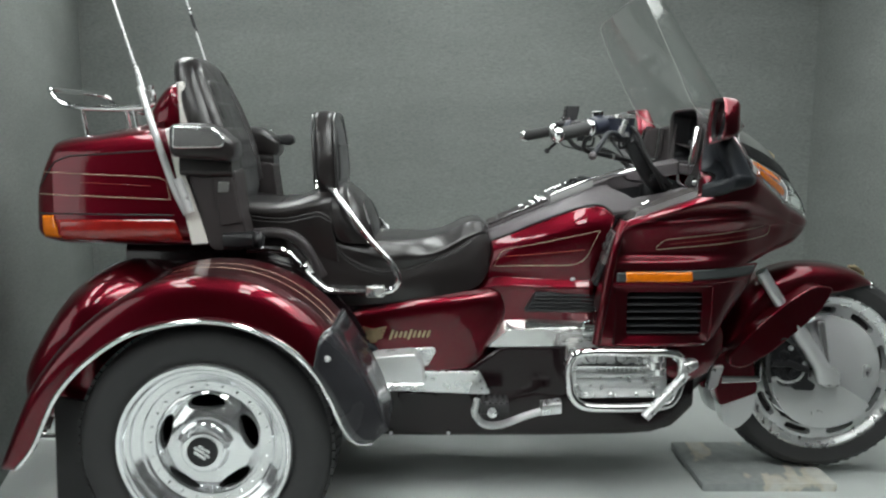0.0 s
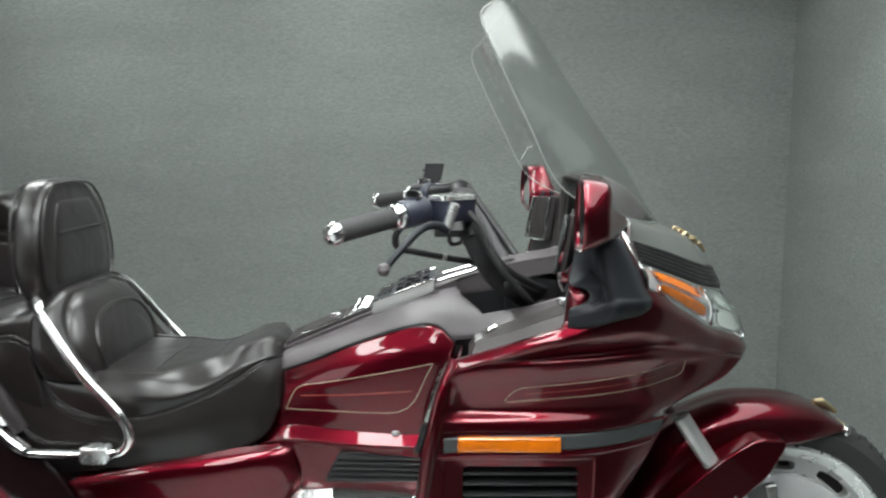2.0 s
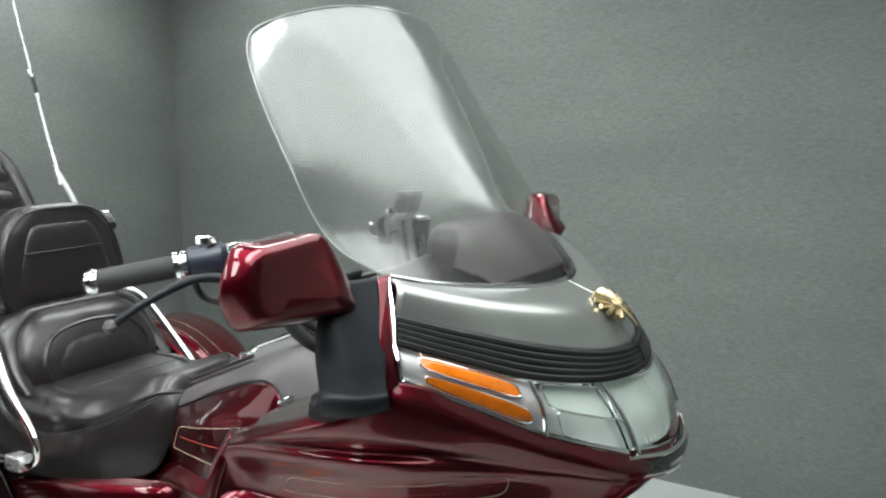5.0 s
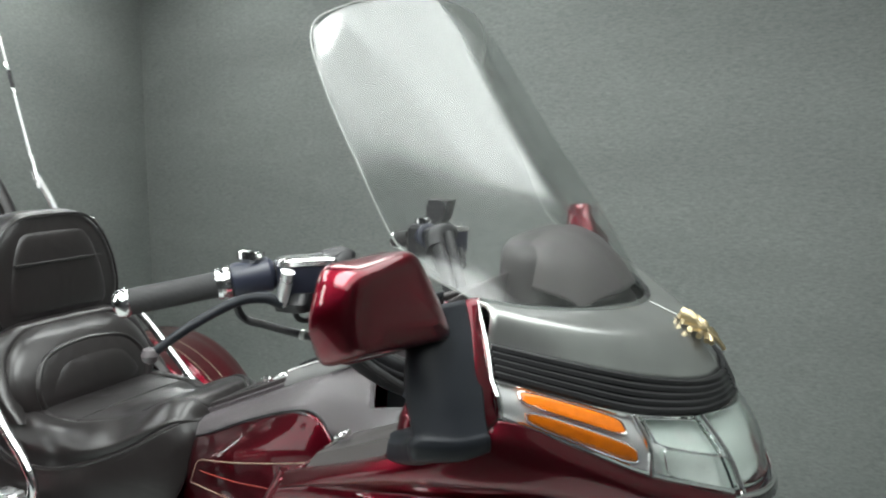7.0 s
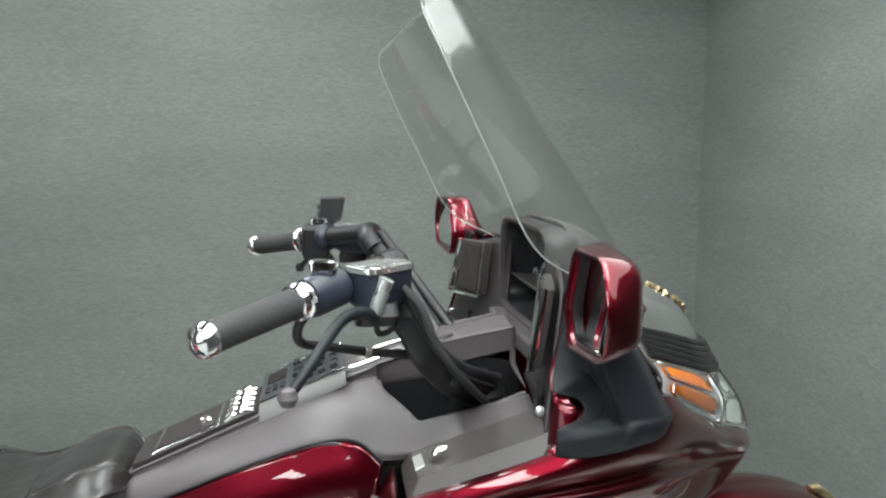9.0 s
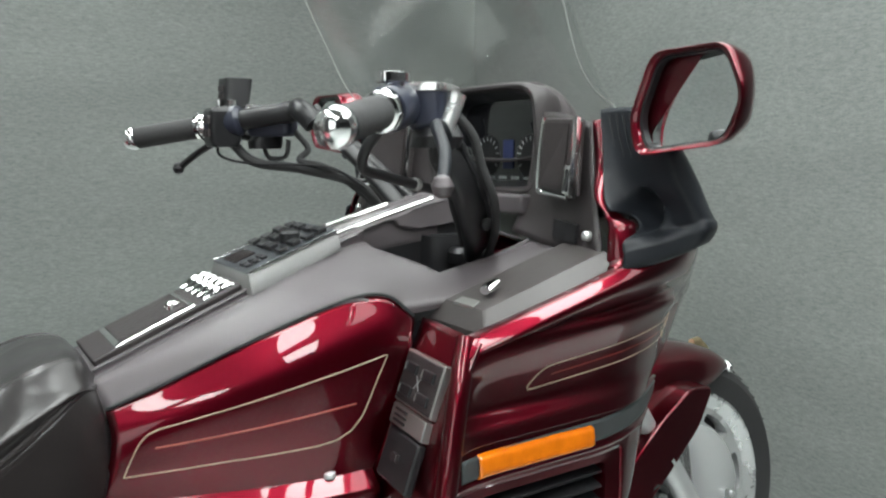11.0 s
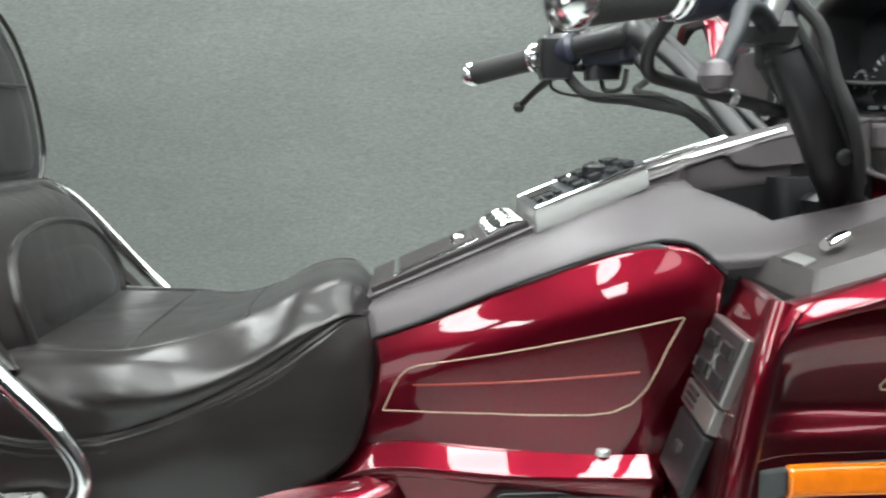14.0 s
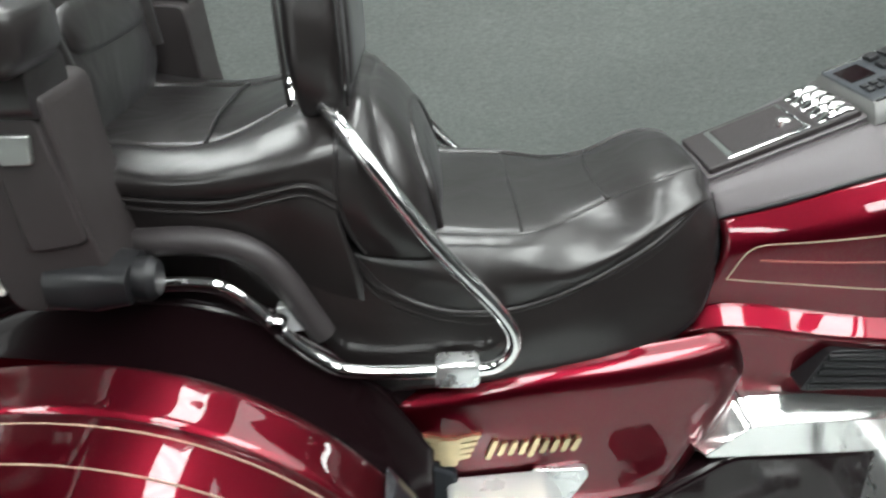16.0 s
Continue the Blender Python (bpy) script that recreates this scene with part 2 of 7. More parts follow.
def loft(rings, caps=True):
    bm = bmesh.new()
    v = [[bm.verts.new(p) for p in r] for r in rings]
    k = len(v[0])
    for a, b in zip(v, v[1:]):
        for i in range(k):
            bm.faces.new((a[i], a[(i + 1) % k], b[(i + 1) % k], b[i]))
    if caps:
        bm.faces.new(v[0])
        bm.faces.new(v[-1])
    return bm


def oval(n, p):
    """n points (c, s) round a superellipse of power p."""
    out = []
    for i in range(n):
        a = 2 * math.pi * (i + 0.5) / n
        c, s = math.cos(a), math.sin(a)
        out.append((math.copysign(abs(c) ** (2 / p), c), math.copysign(abs(s) ** (2 / p), s)))
    return out


def hull_x(stations, n=36, p=3.2, steps=0, y=0.0, taper=0.0, slant=0.0):
    """A body along x: stations (x, z low, z high, half width). taper narrows the top; slant shifts the top back."""
    if steps:
        s = spline([Vector((a[0], a[1], a[2])) for a in stations], steps)
        w = spline([Vector((a[3], 0, 0)) for a in stations], steps)
        stations = [(q.x, q.y, q.z, k.x) for q, k in zip(s, w)]
    rings = []
    for x, lo, hi, w in stations:
        rings.append([(x - slant * s * (hi - lo) / 2, y + c * w * (1 - taper * s), (lo + hi) / 2 + s * (hi - lo) / 2) for c, s in oval(n, p)])
    return loft(rings)


def hull_z(stations, n=32, p=3.0, steps=0):
    """A body along z: stations (z, x, y, half length in x, half width in y)."""
    if steps:
        a = spline([s[:3] for s in stations], steps)
        b = spline([Vector((s[3], s[4], 0)) for s in stations], steps)
        stations = [(q.x, q.y, q.z, k.x, k.y) for q, k in zip(a, b)]
    return loft([[(x + c * hx, y + s * hy, z) for c, s in oval(n, p)] for z, x, y, hx, hy in stations])


def tube(pts, r, n=12, smooth=0, r_end=None, join=None):
    """A pipe along pts."""
    p = spline(pts, smooth) if smooth else [Vector(q) for q in pts]
    rings, up = [], None
    for i, q in enumerate(p):
        d = (p[min(i + 1, len(p) - 1)] - p[max(i - 1, 0)]).normalized()
        if up is None:
            up = d.orthogonal().normalized()
        up = (up - d * up.dot(d)).normalized()
        side = d.cross(up)
        k = r if r_end is None else r + (r_end - r) * i / (len(p) - 1)
        rings.append([q + (up * math.cos(a) + side * math.sin(a)) * k for a in (2 * math.pi * j / n for j in range(n))])
    if join is None:
        return loft(rings)
    add(join, loft(rings))
    return join


def bead(start, way, profile, n=20):
    """A turned piece along a direction from (distance, radius)."""
    d = Vector(way).normalized()
    up = d.orthogonal().normalized()
    side = d.cross(up)
    return loft([[Vector(start) + d * h + (up * math.cos(a) + side * math.sin(a)) * r for a in (2 * math.pi * j / n for j in range(n))] for h, r in profile])


def add(bm, other):
    me = bpy.data.meshes.new("joined")
    other.to_mesh(me)
    other.free()
    bm.from_mesh(me)
    bpy.data.meshes.remove(me)
    return bm


def slab(outline, y0, y1):
    """A plate from an outline of (x, z), between two places in y."""
    return loft([[(x, y0, z) for x, z in outline], [(x, y1, z) for x, z in outline]])


def box(a, b):
    return loft([[(a[0], a[1], z), (b[0], a[1], z), (b[0], b[1], z), (a[0], b[1], z)] for z in (a[2], b[2])])


def turned(profile, centre, n=64, axis="y", caps=False):
    """A body of revolution about y (or x, z) from (radius, place along the axis)."""
    rings = []
    for r, h in profile:
        ring = []
        for i in range(n):
            a = 2 * math.pi * i / n
            c, s = r * math.cos(a), r * math.sin(a)
            q = {"y": (c, h, s), "x": (h, c, s), "z": (c, s, h)}[axis]
            ring.append(Vector(centre) + Vector(q))
        rings.append(ring)
    return loft(rings, caps)


def swept(profile, centre, a0, a1, n=40):
    """A part of a body of revolution about y, between two angles in degrees."""
    bm = bmesh.new()
    lines = []
    for i in range(n + 1):
        a = radians(a0 + (a1 - a0) * i / n)
        lines.append([bm.verts.new(Vector(centre) + Vector((r * math.cos(a), h, r * math.sin(a)))) for r, h in profile])
    for a, b in zip(lines, lines[1:]):
        for i in range(len(profile) - 1):
            bm.faces.new((a[i], a[i + 1], b[i + 1], b[i]))
    return bm


def draped(bm, pts, s, lift=0.001):
    """Points (x, z) laid on a body's side, seen from the side s."""
    tree = BVHTree.FromBMesh(bm)
    out = []
    for q in pts:
        hit = tree.ray_cast(Vector((q[0], s * 2.0, q[1])), Vector((0, -s, 0)))[0]
        if hit:
            out.append(hit + Vector((0, s * lift, 0)))
    return out


def rounded(outline, r=0.02, n=4):
    """An outline with its corners rounded."""
    out, k = [], len(outline)
    for i in range(k):
        a, b, c = (Vector(outline[(i + j) % k]) for j in (-1, 0, 1))
        f, g = min(r, (a - b).length * 0.45), min(r, (c - b).length * 0.45)
        p, q = b + (a - b).normalized() * f, b + (c - b).normalized() * g
        for j in range(n + 1):
            t = j / n
            out.append(tuple(p * (1 - t) ** 2 + b * 2 * t * (1 - t) + q * t * t))
    return out


def dense(pts, n, closed=True):
    """Points set evenly along a straight-sided outline."""
    p = [Vector(q) for q in pts] + ([Vector(pts[0])] if closed else [])
    lengths = [(b - a).length for a, b in zip(p, p[1:])]
    total, out = sum(lengths), []
    for i in range(n + 1):
        d = total * i / n
        k = 0
        while k < len(lengths) - 1 and d > lengths[k]:
            d -= lengths[k]
            k += 1
        out.append(tuple(p[k].lerp(p[k + 1], min(1, d / max(lengths[k], 1e-9)))))
    return out


def thing(name, label, category, at=(0, 0, 0), group=""):
    ob = new(name)
    ob.empty_display_size = 0.1
    ob.location = at
    return tagged(ob, label, category, group)


# ---- room ----
TURNED = radians(-5.0)
def room_point(u, v, z):
    """u along the back wall from its left corner, v from it towards the viewer."""
    c, s = math.cos(TURNED), math.sin(TURNED)
    return (-1.45 + u * c + v * s, 1.98 + u * s - v * c, z)


WIDE, DEEP, TALL = 3.95, 8.5, 2.42
def room_box(a, b):
    return loft([[room_point(u, v, z) for u, v in ((a[0], a[1]), (b[0], a[1]), (b[0], b[1]), (a[0], b[1]))] for z in (a[2], b[2])])


# added out of view: dark floor on the right keeps the fairing's reflections dark
tagged(part("floor_far", room_box((3.0, 2.30, -0.1), (WIDE + 0.2, DEEP + 0.2, 0)), DARK_FLOOR), "unseen dark floor added beyond the booth to keep reflections dark", "floor", kind="structure")
pale_floor = room_box((-0.2, -0.2, -0.1), (WIDE + 0.2, 2.30, 0))
add(pale_floor, room_box((-0.2, 2.30, -0.1), (3.0, DEEP + 0.2, 0)))
tagged(part("floor", pale_floor, FLOOR), "glossy pale grey painted concrete floor", "floor", kind="structure")
tagged(part("wall_back", room_box((-0.2, -0.2, 0), (WIDE + 0.2, 0, TALL)), WALL), "mottled grey carpeted booth wall", "wall", kind="structure")
LEFT = [room_point(0, 0, 0), (-0.745, -0.45, 0)]
LEFT += [(LEFT[1][0] - 0.19, -0.50, 0), (LEFT[0][0] - 0.2, LEFT[0][1], 0)]
tagged(part("wall_left", loft([[(x, y, z) for x, y, _ in LEFT] for z in (0, TALL)]), WALL), "mottled grey carpeted booth wall", "wall", kind="structure")
tagged(part("wall_right", room_box((WIDE, 0, 0), (WIDE + 0.2, 2.05, TALL)), WALL), "mottled grey carpeted booth wall", "wall", kind="structure")
# walls past the booth are added out of view to darken reflections
far_wall = room_box((-0.2, 2.48, 0), (0, 3.4, TALL))
add(far_wall, room_box((0, 2.48, 0), (0.76, 2.58, TALL)))
for a, b in (((-0.2, 5.2, 0), (0, DEEP, TALL)), ((-0.2, 3.4, 0), (0, 5.2, 0.35)), ((-0.2, 3.4, 2.05), (0, 5.2, TALL))):
    add(far_wall, room_box(a, b))
tagged(part("wall_left_far", far_wall, DARK_WALL), "unseen dark wall added beyond the booth, with an opening for the added window", "wall", kind="structure")
# added light source, never in view: brightens the trunk, seat and rear wheel
window = tagged(new("unseen_window"), "unseen glowing window added for side light and the trunk's reflection", "window", kind="structure")
for a, b in (((-0.14, 3.4, 0.35), (-0.06, 3.46, 2.05)), ((-0.14, 5.14, 0.35), (-0.06, 5.2, 2.05)), ((-0.14, 3.46, 0.35), (-0.06, 5.14, 0.41)), ((-0.14, 3.46, 1.99), (-0.06, 5.14, 2.05))):
    part("window_frame", room_box(a, b), FRAME_WHITE, window)
part("window_pane", room_box((-0.11, 3.46, 0.41), (-0.10, 5.14, 1.99)), DAYLIGHT, window, "glowing pane added as a daylight source")
tagged(part("wall_right_far", room_box((WIDE, 2.05, 0), (WIDE + 0.2, DEEP, TALL)), DARK_WALL), "unseen dark wall added beyond the booth to keep reflections dark", "wall", kind="structure")
tagged(part("wall_front", room_box((-0.2, DEEP, 0), (WIDE + 0.2, DEEP + 0.2, TALL)), DARK_WALL), "unseen dark wall added opposite the trike to keep reflections dark", "wall", kind="structure")
tagged(part("ceiling", room_box((-0.2, -0.2, TALL), (WIDE + 0.2, DEEP + 0.2, TALL + 0.1)), CEILING), "dark grey painted ceiling", "ceiling", kind="structure")


def ceiling_light(u, v, half, wide, glow, lean=0.0, drop=0.0):
    ob = thing("ceiling_light", "white rectangular fluorescent ceiling light", "ceiling light", room_point(u, v, TALL - drop), "ceiling lights")
    ob.rotation_euler = (0, lean, TURNED)
    for a, b in (((-wide - 0.02, -half - 0.02, -0.05), (-wide, half + 0.02, 0)), ((wide, -half - 0.02, -0.05), (wide + 0.02, half + 0.02, 0)),
                 ((-wide, -half - 0.02, -0.05), (wide, -half, 0)), ((-wide, half, -0.05), (wide, half + 0.02, 0))):
        part("frame", box(a, b), FRAME_WHITE, ob)
    part("diffuser", box((-wide + 0.001, -half + 0.001, -0.045), (wide - 0.001, half - 0.001, -0.03)), glow, ob)
    return ob


LIGHT = ceiling_light(0.85, 0.95, 0.6, 0.16, TUBE_DIFFUSER)
for u in (0.85, 2.1):
    for v in (0.95, 2.7, 4.3):
        if (u, v) != (0.85, 0.95):
            copy_thing(LIGHT, Matrix.Translation(room_point(u, v, TALL)) @ Matrix.Rotation(TURNED, 4, "Z"))
ceiling_light(2.87, 2.65, 0.75, 0.21, TUBE_DIFFUSER, radians(10), 0.11)
SOFT = ceiling_light(3.27, 2.20, 1.55, 0.63, SOFT_DIFFUSER, radians(10), 0.13)
for y in (-1.3, 1.3):
    part("hanger", box((0.40, y - 0.01, -0.02), (0.42, y + 0.01, 0.21)), FRAME_WHITE, SOFT)


def board_material():
    m = material("worn_board_paint", (0.3, 0.32, 0.31), 0.5, bump=0.3, bump_scale=60)
    n, l = m.node_tree.nodes, m.node_tree.links
    b, tc = n["Principled BSDF"], n["Texture Coordinate"]
    mp, no, fine, ra, mx = (n.new("ShaderNode" + k) for k in ("Mapping", "TexNoise", "TexNoise", "ValToRGB", "Mix"))
    mp.inputs["Scale"].default_value = (1, 0.45, 1)
    l.new(tc.outputs["Object"], mp.inputs[0])
    no.inputs["Scale"].default_value, no.inputs["Detail"].default_value, no.inputs["Distortion"].default_value = 7, 8, 0.2
    fine.inputs["Scale"].default_value = 30
    l.new(mp.outputs[0], no.inputs["Vector"])
    l.new(tc.outputs["Object"], fine.inputs["Vector"])
    e = ra.color_ramp.elements
    e[0].position, e[0].color = 0.54, (0.42, 0.45, 0.44, 1)
    e[1].position, e[1].color = 0.57, (0.74, 0.70, 0.58, 1)
    mid = e.new(0.64)
    mid.color = (0.80, 0.80, 0.74, 1)
    l.new(no.outputs["Fac"], ra.inputs[0])
    mx.data_type, mx.blend_type = "RGBA", "MULTIPLY"
    mx.inputs[0].default_value = 0.4
    l.new(ra.outputs[0], mx.inputs[6])
    l.new(fine.outputs["Fac"], mx.inputs[7])
    l.new(mx.outputs[2], b.inputs["Base Color"])
    return m


board = thing("wooden_board", "scuffed white painted board under the front wheel", "board", (1.58, 0, 0))
board_bm = slab(rounded([(-0.2, 0), (0.22, 0), (0.22, 0.026), (-0.2, 0.026)], 0.004, 2), -0.17, 0.17)
part("plank", board_bm, board_material(), board)

# ---- trike ----
TRIKE = thing("trike", "burgundy touring trike motorcycle with chrome trim and black leather seats", "trike")
SIDES = (-1, 1)


def flip(s, pts):
    """Points (x, out, z) on the side s: out is the distance from the middle."""
    return [(x, s * o, z) for x, o, z in pts]


# rear wheels
REAR = (-0.03, 0.322)
def rear_wheel(s):
    c = (REAR[0], 0, REAR[1])
    f = lambda prof: [(r, s * y) for r, y in prof]
    w = part("rear_wheel", turned(f([(0.205, 0.44), (0.235, 0.428), (0.275, 0.425), (0.305, 0.437), (0.318, 0.455), (0.322, 0.49), (0.322, 0.57), (0.317, 0.602),
                                     (0.303, 0.622), (0.28, 0.633), (0.25, 0.630), (0.226, 0.617), (0.216, 0.600)]), c, 96), RUBBER, TRIKE, "wide black tyre with chrome rim")
    tread = bmesh.new()
    for i in range(90):
        a = 2 * math.pi * i / 90
        for y in (0.47, 0.51, 0.55, 0.59):
            b = a + 0.02 * math.sin(y * 90)
            q = [Vector((REAR[0] + r * math.cos(b + d), s * (y + e), REAR[1] + r * math.sin(b + d))) for r, d, e in
                 ((0.318, -0.028, -0.014), (0.318, 0.028, -0.014), (0.318, 0.028, 0.014), (0.318, -0.028, 0.014))]
            q += [v + (v - Vector((REAR[0], v.y, REAR[1]))).normalized() * 0.008 for v in q]
            vs = [tread.verts.new(v) for v in q]
            for k in ((0, 1, 5, 4), (1, 2, 6, 5), (2, 3, 7, 6), (3, 0, 4, 7), (4, 5, 6, 7)):
                tread.faces.new([vs[i] for i in k])
    part("tread", tread, RUBBER, w)
    part("rim", turned(f([(0.222, 0.600), (0.222, 0.622), (0.218, 0.629), (0.210, 0.627), (0.206, 0.617), (0.202, 0.612), (0.194, 0.608), (0.190, 0.600), (0.184, 0.596), (0.172, 0.588), (0.168, 0.580), (0.162, 0.576), (0.150, 0.574), (0.139, 0.573)]), c, 96), WHEEL_CHROME, w, "chrome deep-dish rim", 20)
    # spoke plate with five openings
    bm = bmesh.new()
    depth = lambda r: 0.570 + 0.034 * math.sin(min(1, max(0, (0.135 - r) / 0.062)) * math.pi / 2)
    for k in range(5):
        mid = 2 * math.pi * (k + 0.25) / 5
        inner, outer, m = [], [], 40
        for i in range(m):
            a = 2 * math.pi * i / m
            rr, aa = 0.112 + 0.0185 * math.sin(a), mid + 0.42 * math.cos(a) * (1 + 0.15 * math.sin(a))
            inner.append((rr, aa))
            q = max(abs(math.cos(a)), abs(math.sin(a)))
            outer.append((0.1075 + 0.0345 * math.sin(a) / q, mid + math.pi / 5 * math.cos(a) / q))
        P = lambda r, a, dy=0: (REAR[0] + r * math.cos(a), s * (depth(r) - dy), REAR[1] + r * math.sin(a))
        lists = [[P(*q, 0.03) for q in inner], [P(*q) for q in inner]]
        for t in (0.3, 0.65, 1.0):
            lists.append([P(a[0] + (b[0] - a[0]) * t, a[1] + (b[1] - a[1]) * t) for a, b in zip(inner, outer)])
        add(bm, loft(lists, False))
    part("spoke_plate", bm, WHEEL_CHROME, w, "chrome plate with five oval openings")
    part("brake_drum", turned(f([(0.150, 0.52), (0.02, 0.52)]), c, 40, caps=True), BLACK_PLASTIC, w)
    part("hub_cone", turned(f([(0.078, 0.600), (0.072, 0.6045), (0.064, 0.606), (0.060, 0.610), (0.056, 0.626), (0.052, 0.632), (0.046, 0.634), (0.040, 0.634)]), c, 64, caps=True), WHEEL_CHROME, w, "chrome hub cone")
    cap = part("hub_cap", turned(f([(0.039, 0.630), (0.038, 0.637), (0.030, 0.638)]), c, 48, caps=True), BLACK_PLASTIC, w, "dark hub cap with a raised badge")
    bars = bmesh.new()
    for dz, l in ((0.010, 0.017), (0, 0.023), (-0.010, 0.017)):
        add(bars, box((-l, s * 0.638, dz - 0.0032), (l, s * 0.640, dz + 0.0032)))
    bmesh.ops.transform(bars, matrix=Matrix.Translation((REAR[0], 0, REAR[1])) @ Matrix.Rotation(0.6, 4, "Y"), verts=bars.verts)
    part("badge", bars, STEEL, cap)
    rivet = turned([(0.0045, 0), (0.004, s * 0.003), (0.001, s * 0.004)], (0, 0, 0), 8, caps=True)
    me = bpy.data.meshes.new("rivet")
    rivet.to_mesh(me)
    rivet.free()
    me.materials.append(CHROME)
    for i in range(24):
        a = 2 * math.pi * i / 24
        ob = new("rivet", me)
        ob.location = (REAR[0] + 0.151 * math.cos(a), s * 0.574, REAR[1] + 0.151 * math.sin(a))
        ob.parent = w
    return w


for s in SIDES:
    rear_wheel(s)
part("rear_axle", tube([(REAR[0], -0.5, REAR[1]), (REAR[0], 0.5, REAR[1])], 0.035), BLACK_PLASTIC, TRIKE)

# rear fenders
ARCH_LIP = [(-0.485, 0.655, 0.285), (-0.437, 0.655, 0.345), (-0.375, 0.660, 0.468), (-0.295, 0.662, 0.556), (-0.19, 0.664, 0.625), (-0.08, 0.665, 0.655), (0.02, 0.665, 0.660),
            (0.11, 0.664, 0.640), (0.19, 0.660, 0.598), (0.25, 0.655, 0.538), (0.293, 0.648, 0.46), (0.322, 0.64, 0.385), (0.352, 0.63, 0.345), (0.39, 0.61, 0.338)]
ARCH_FACE = [(-0.522, 0.650, 0.284), (-0.47, 0.652, 0.40), (-0.425, 0.652, 0.49), (-0.35, 0.652, 0.585), (-0.25, 0.650, 0.672), (-0.13, 0.648, 0.735), (-0.01, 0.646, 0.752),
             (0.10, 0.645, 0.733), (0.19, 0.640, 0.685), (0.265, 0.632, 0.612), (0.325, 0.622, 0.525), (0.37, 0.61, 0.445), (0.398, 0.60, 0.385), (0.412, 0.59, 0.352)]
ARCH_TOP = [(-0.535, 0.61, 0.286), (-0.485, 0.61, 0.41), (-0.435, 0.61, 0.505), (-0.36, 0.605, 0.602), (-0.255, 0.60, 0.690), (-0.132, 0.595, 0.752), (-0.01, 0.592, 0.768),
            (0.105, 0.59, 0.750), (0.205, 0.585, 0.700), (0.285, 0.578, 0.625), (0.345, 0.565, 0.535), (0.388, 0.555, 0.452), (0.410, 0.545, 0.39), (0.422, 0.545, 0.355)]
ARCH_IN = [(x - 0.004, 0.385, z) for x, o, z in ARCH_TOP]
FENDER_STEP = ((0.530, -0.002), (0.468, 0.001), (0.459, -0.002), (0.450, -0.009), (0.442, -0.004), (0.415, 0.000), (0.392, 0.003), (0.385, 0.000))
def fender_height(o):
    """Height of the fender's top over its arch line, with the creased step along it."""
    p = ((0.592, -0.005),) + FENDER_STEP
    for (a, h), (b, k) in zip(p, p[1:]):
        if b <= o <= a:
            return h + (k - h) * (a - o) / (a - b)


for s in SIDES:
    rows = [flip(s, r) for r in ([(x, o, z) for x, o, z in ARCH_LIP], ARCH_FACE, [(x, o, z - 0.005) for x, o, z in ARCH_TOP])] + [flip(s, [(x - 0.002, o, z + h) for x, _, z in ARCH_TOP]) for o, h in FENDER_STEP]
    fender = part("rear_fender", surface(rows, 70, 72), RED, TRIKE, "wide burgundy rear fender", 60, thick=0.005)
    for o in (0.474, 0.522):
        part("pinstripe", tube([(x, s * o, z + 0.0026 + fender_height(o)) for x, _, z in spline(ARCH_TOP, 60)[:52]], 0.0008, 6), PINSTRIPE, fender)
    part("inner_deck", surface([flip(s, [(x, o, z + dz) for x, _, z in ARCH_IN[3:11]]) for o, dz in ((0.386, -0.006), (0.383, -0.05), (0.365, -0.11), (0.310, -0.14), (0.262, -0.125), (0.238, -0.06), (0.226, -0.012))], 40, 28), BLACK_GLOSS, TRIKE,
         "dark glossy panel inside the rear fender", 60, thick=0.004)
    part("fender_trim", tube(flip(s, ARCH_LIP), 0.0065, 10, 70), CHROME, fender, "chrome fender edge trim")
    guard_rows = [[(x + 0.004, s * (o + 0.005), z + 0.003) for x, o, z in r[9:]] for r in (ARCH_LIP, ARCH_FACE)] + [[(x + 0.006, s * o, z + 0.006) for x, _, z in ARCH_TOP[9:]] for o in (0.585, 0.50, 0.44, 0.382)]
    guard = part("splash_guard", surface(guard_rows, 24, 24), STONE_GUARD, TRIKE, "glossy black vinyl stone guard on the fender", 60, thick=0.004)
    for p in ((0.288, 0.652, 0.565), (0.375, 0.615, 0.368)):
        part("guard_stud", turned([(0.008, 0), (0.007, s * 0.004), (0.002, s * 0.006)], (p[0], s * p[1], p[2]), 12, caps=True), STEEL, guard)
    part("mud_flap", slab(rounded([(-0.47, 0.10), (-0.33, 0.08), (-0.34, 0.40), (-0.46, 0.42)], 0.015), s * 0.50, s * 0.49), RUBBER, TRIKE, "black rubber mud flap", bevel=0.002)
    for z in (0.29, 0.36):
        part("flap_bracket", tube(flip(s, [(-0.34, 0.53, z), (-0.26, 0.53, z)]), 0.008), STEEL, TRIKE)

# rear body
part("rear_body", hull_x([(-0.575, 0.36, 0.45, 0.42), (-0.545, 0.31, 0.54, 0.455), (-0.455, 0.30, 0.690, 0.465), (-0.37, 0.30, 0.742, 0.455), (-0.30, 0.30, 0.742, 0.41), (-0.2, 0.30, 0.70, 0.34),
                          (0.0, 0.30, 0.69, 0.30), (0.2, 0.28, 0.60, 0.24), (0.32, 0.26, 0.50, 0.19)], 40, 4.5, 24), RED, TRIKE, "burgundy rear body between the fenders", 50)
part("body_neck", hull_x([(-0.37, 0.68, 0.80, 0.2), (-0.25, 0.68, 0.80, 0.22), (-0.12, 0.68, 0.80, 0.22), (0.05, 0.64, 0.80, 0.2)], 32, 4), BLACK_GLOSS, TRIKE, "dark mounting under the trunk")
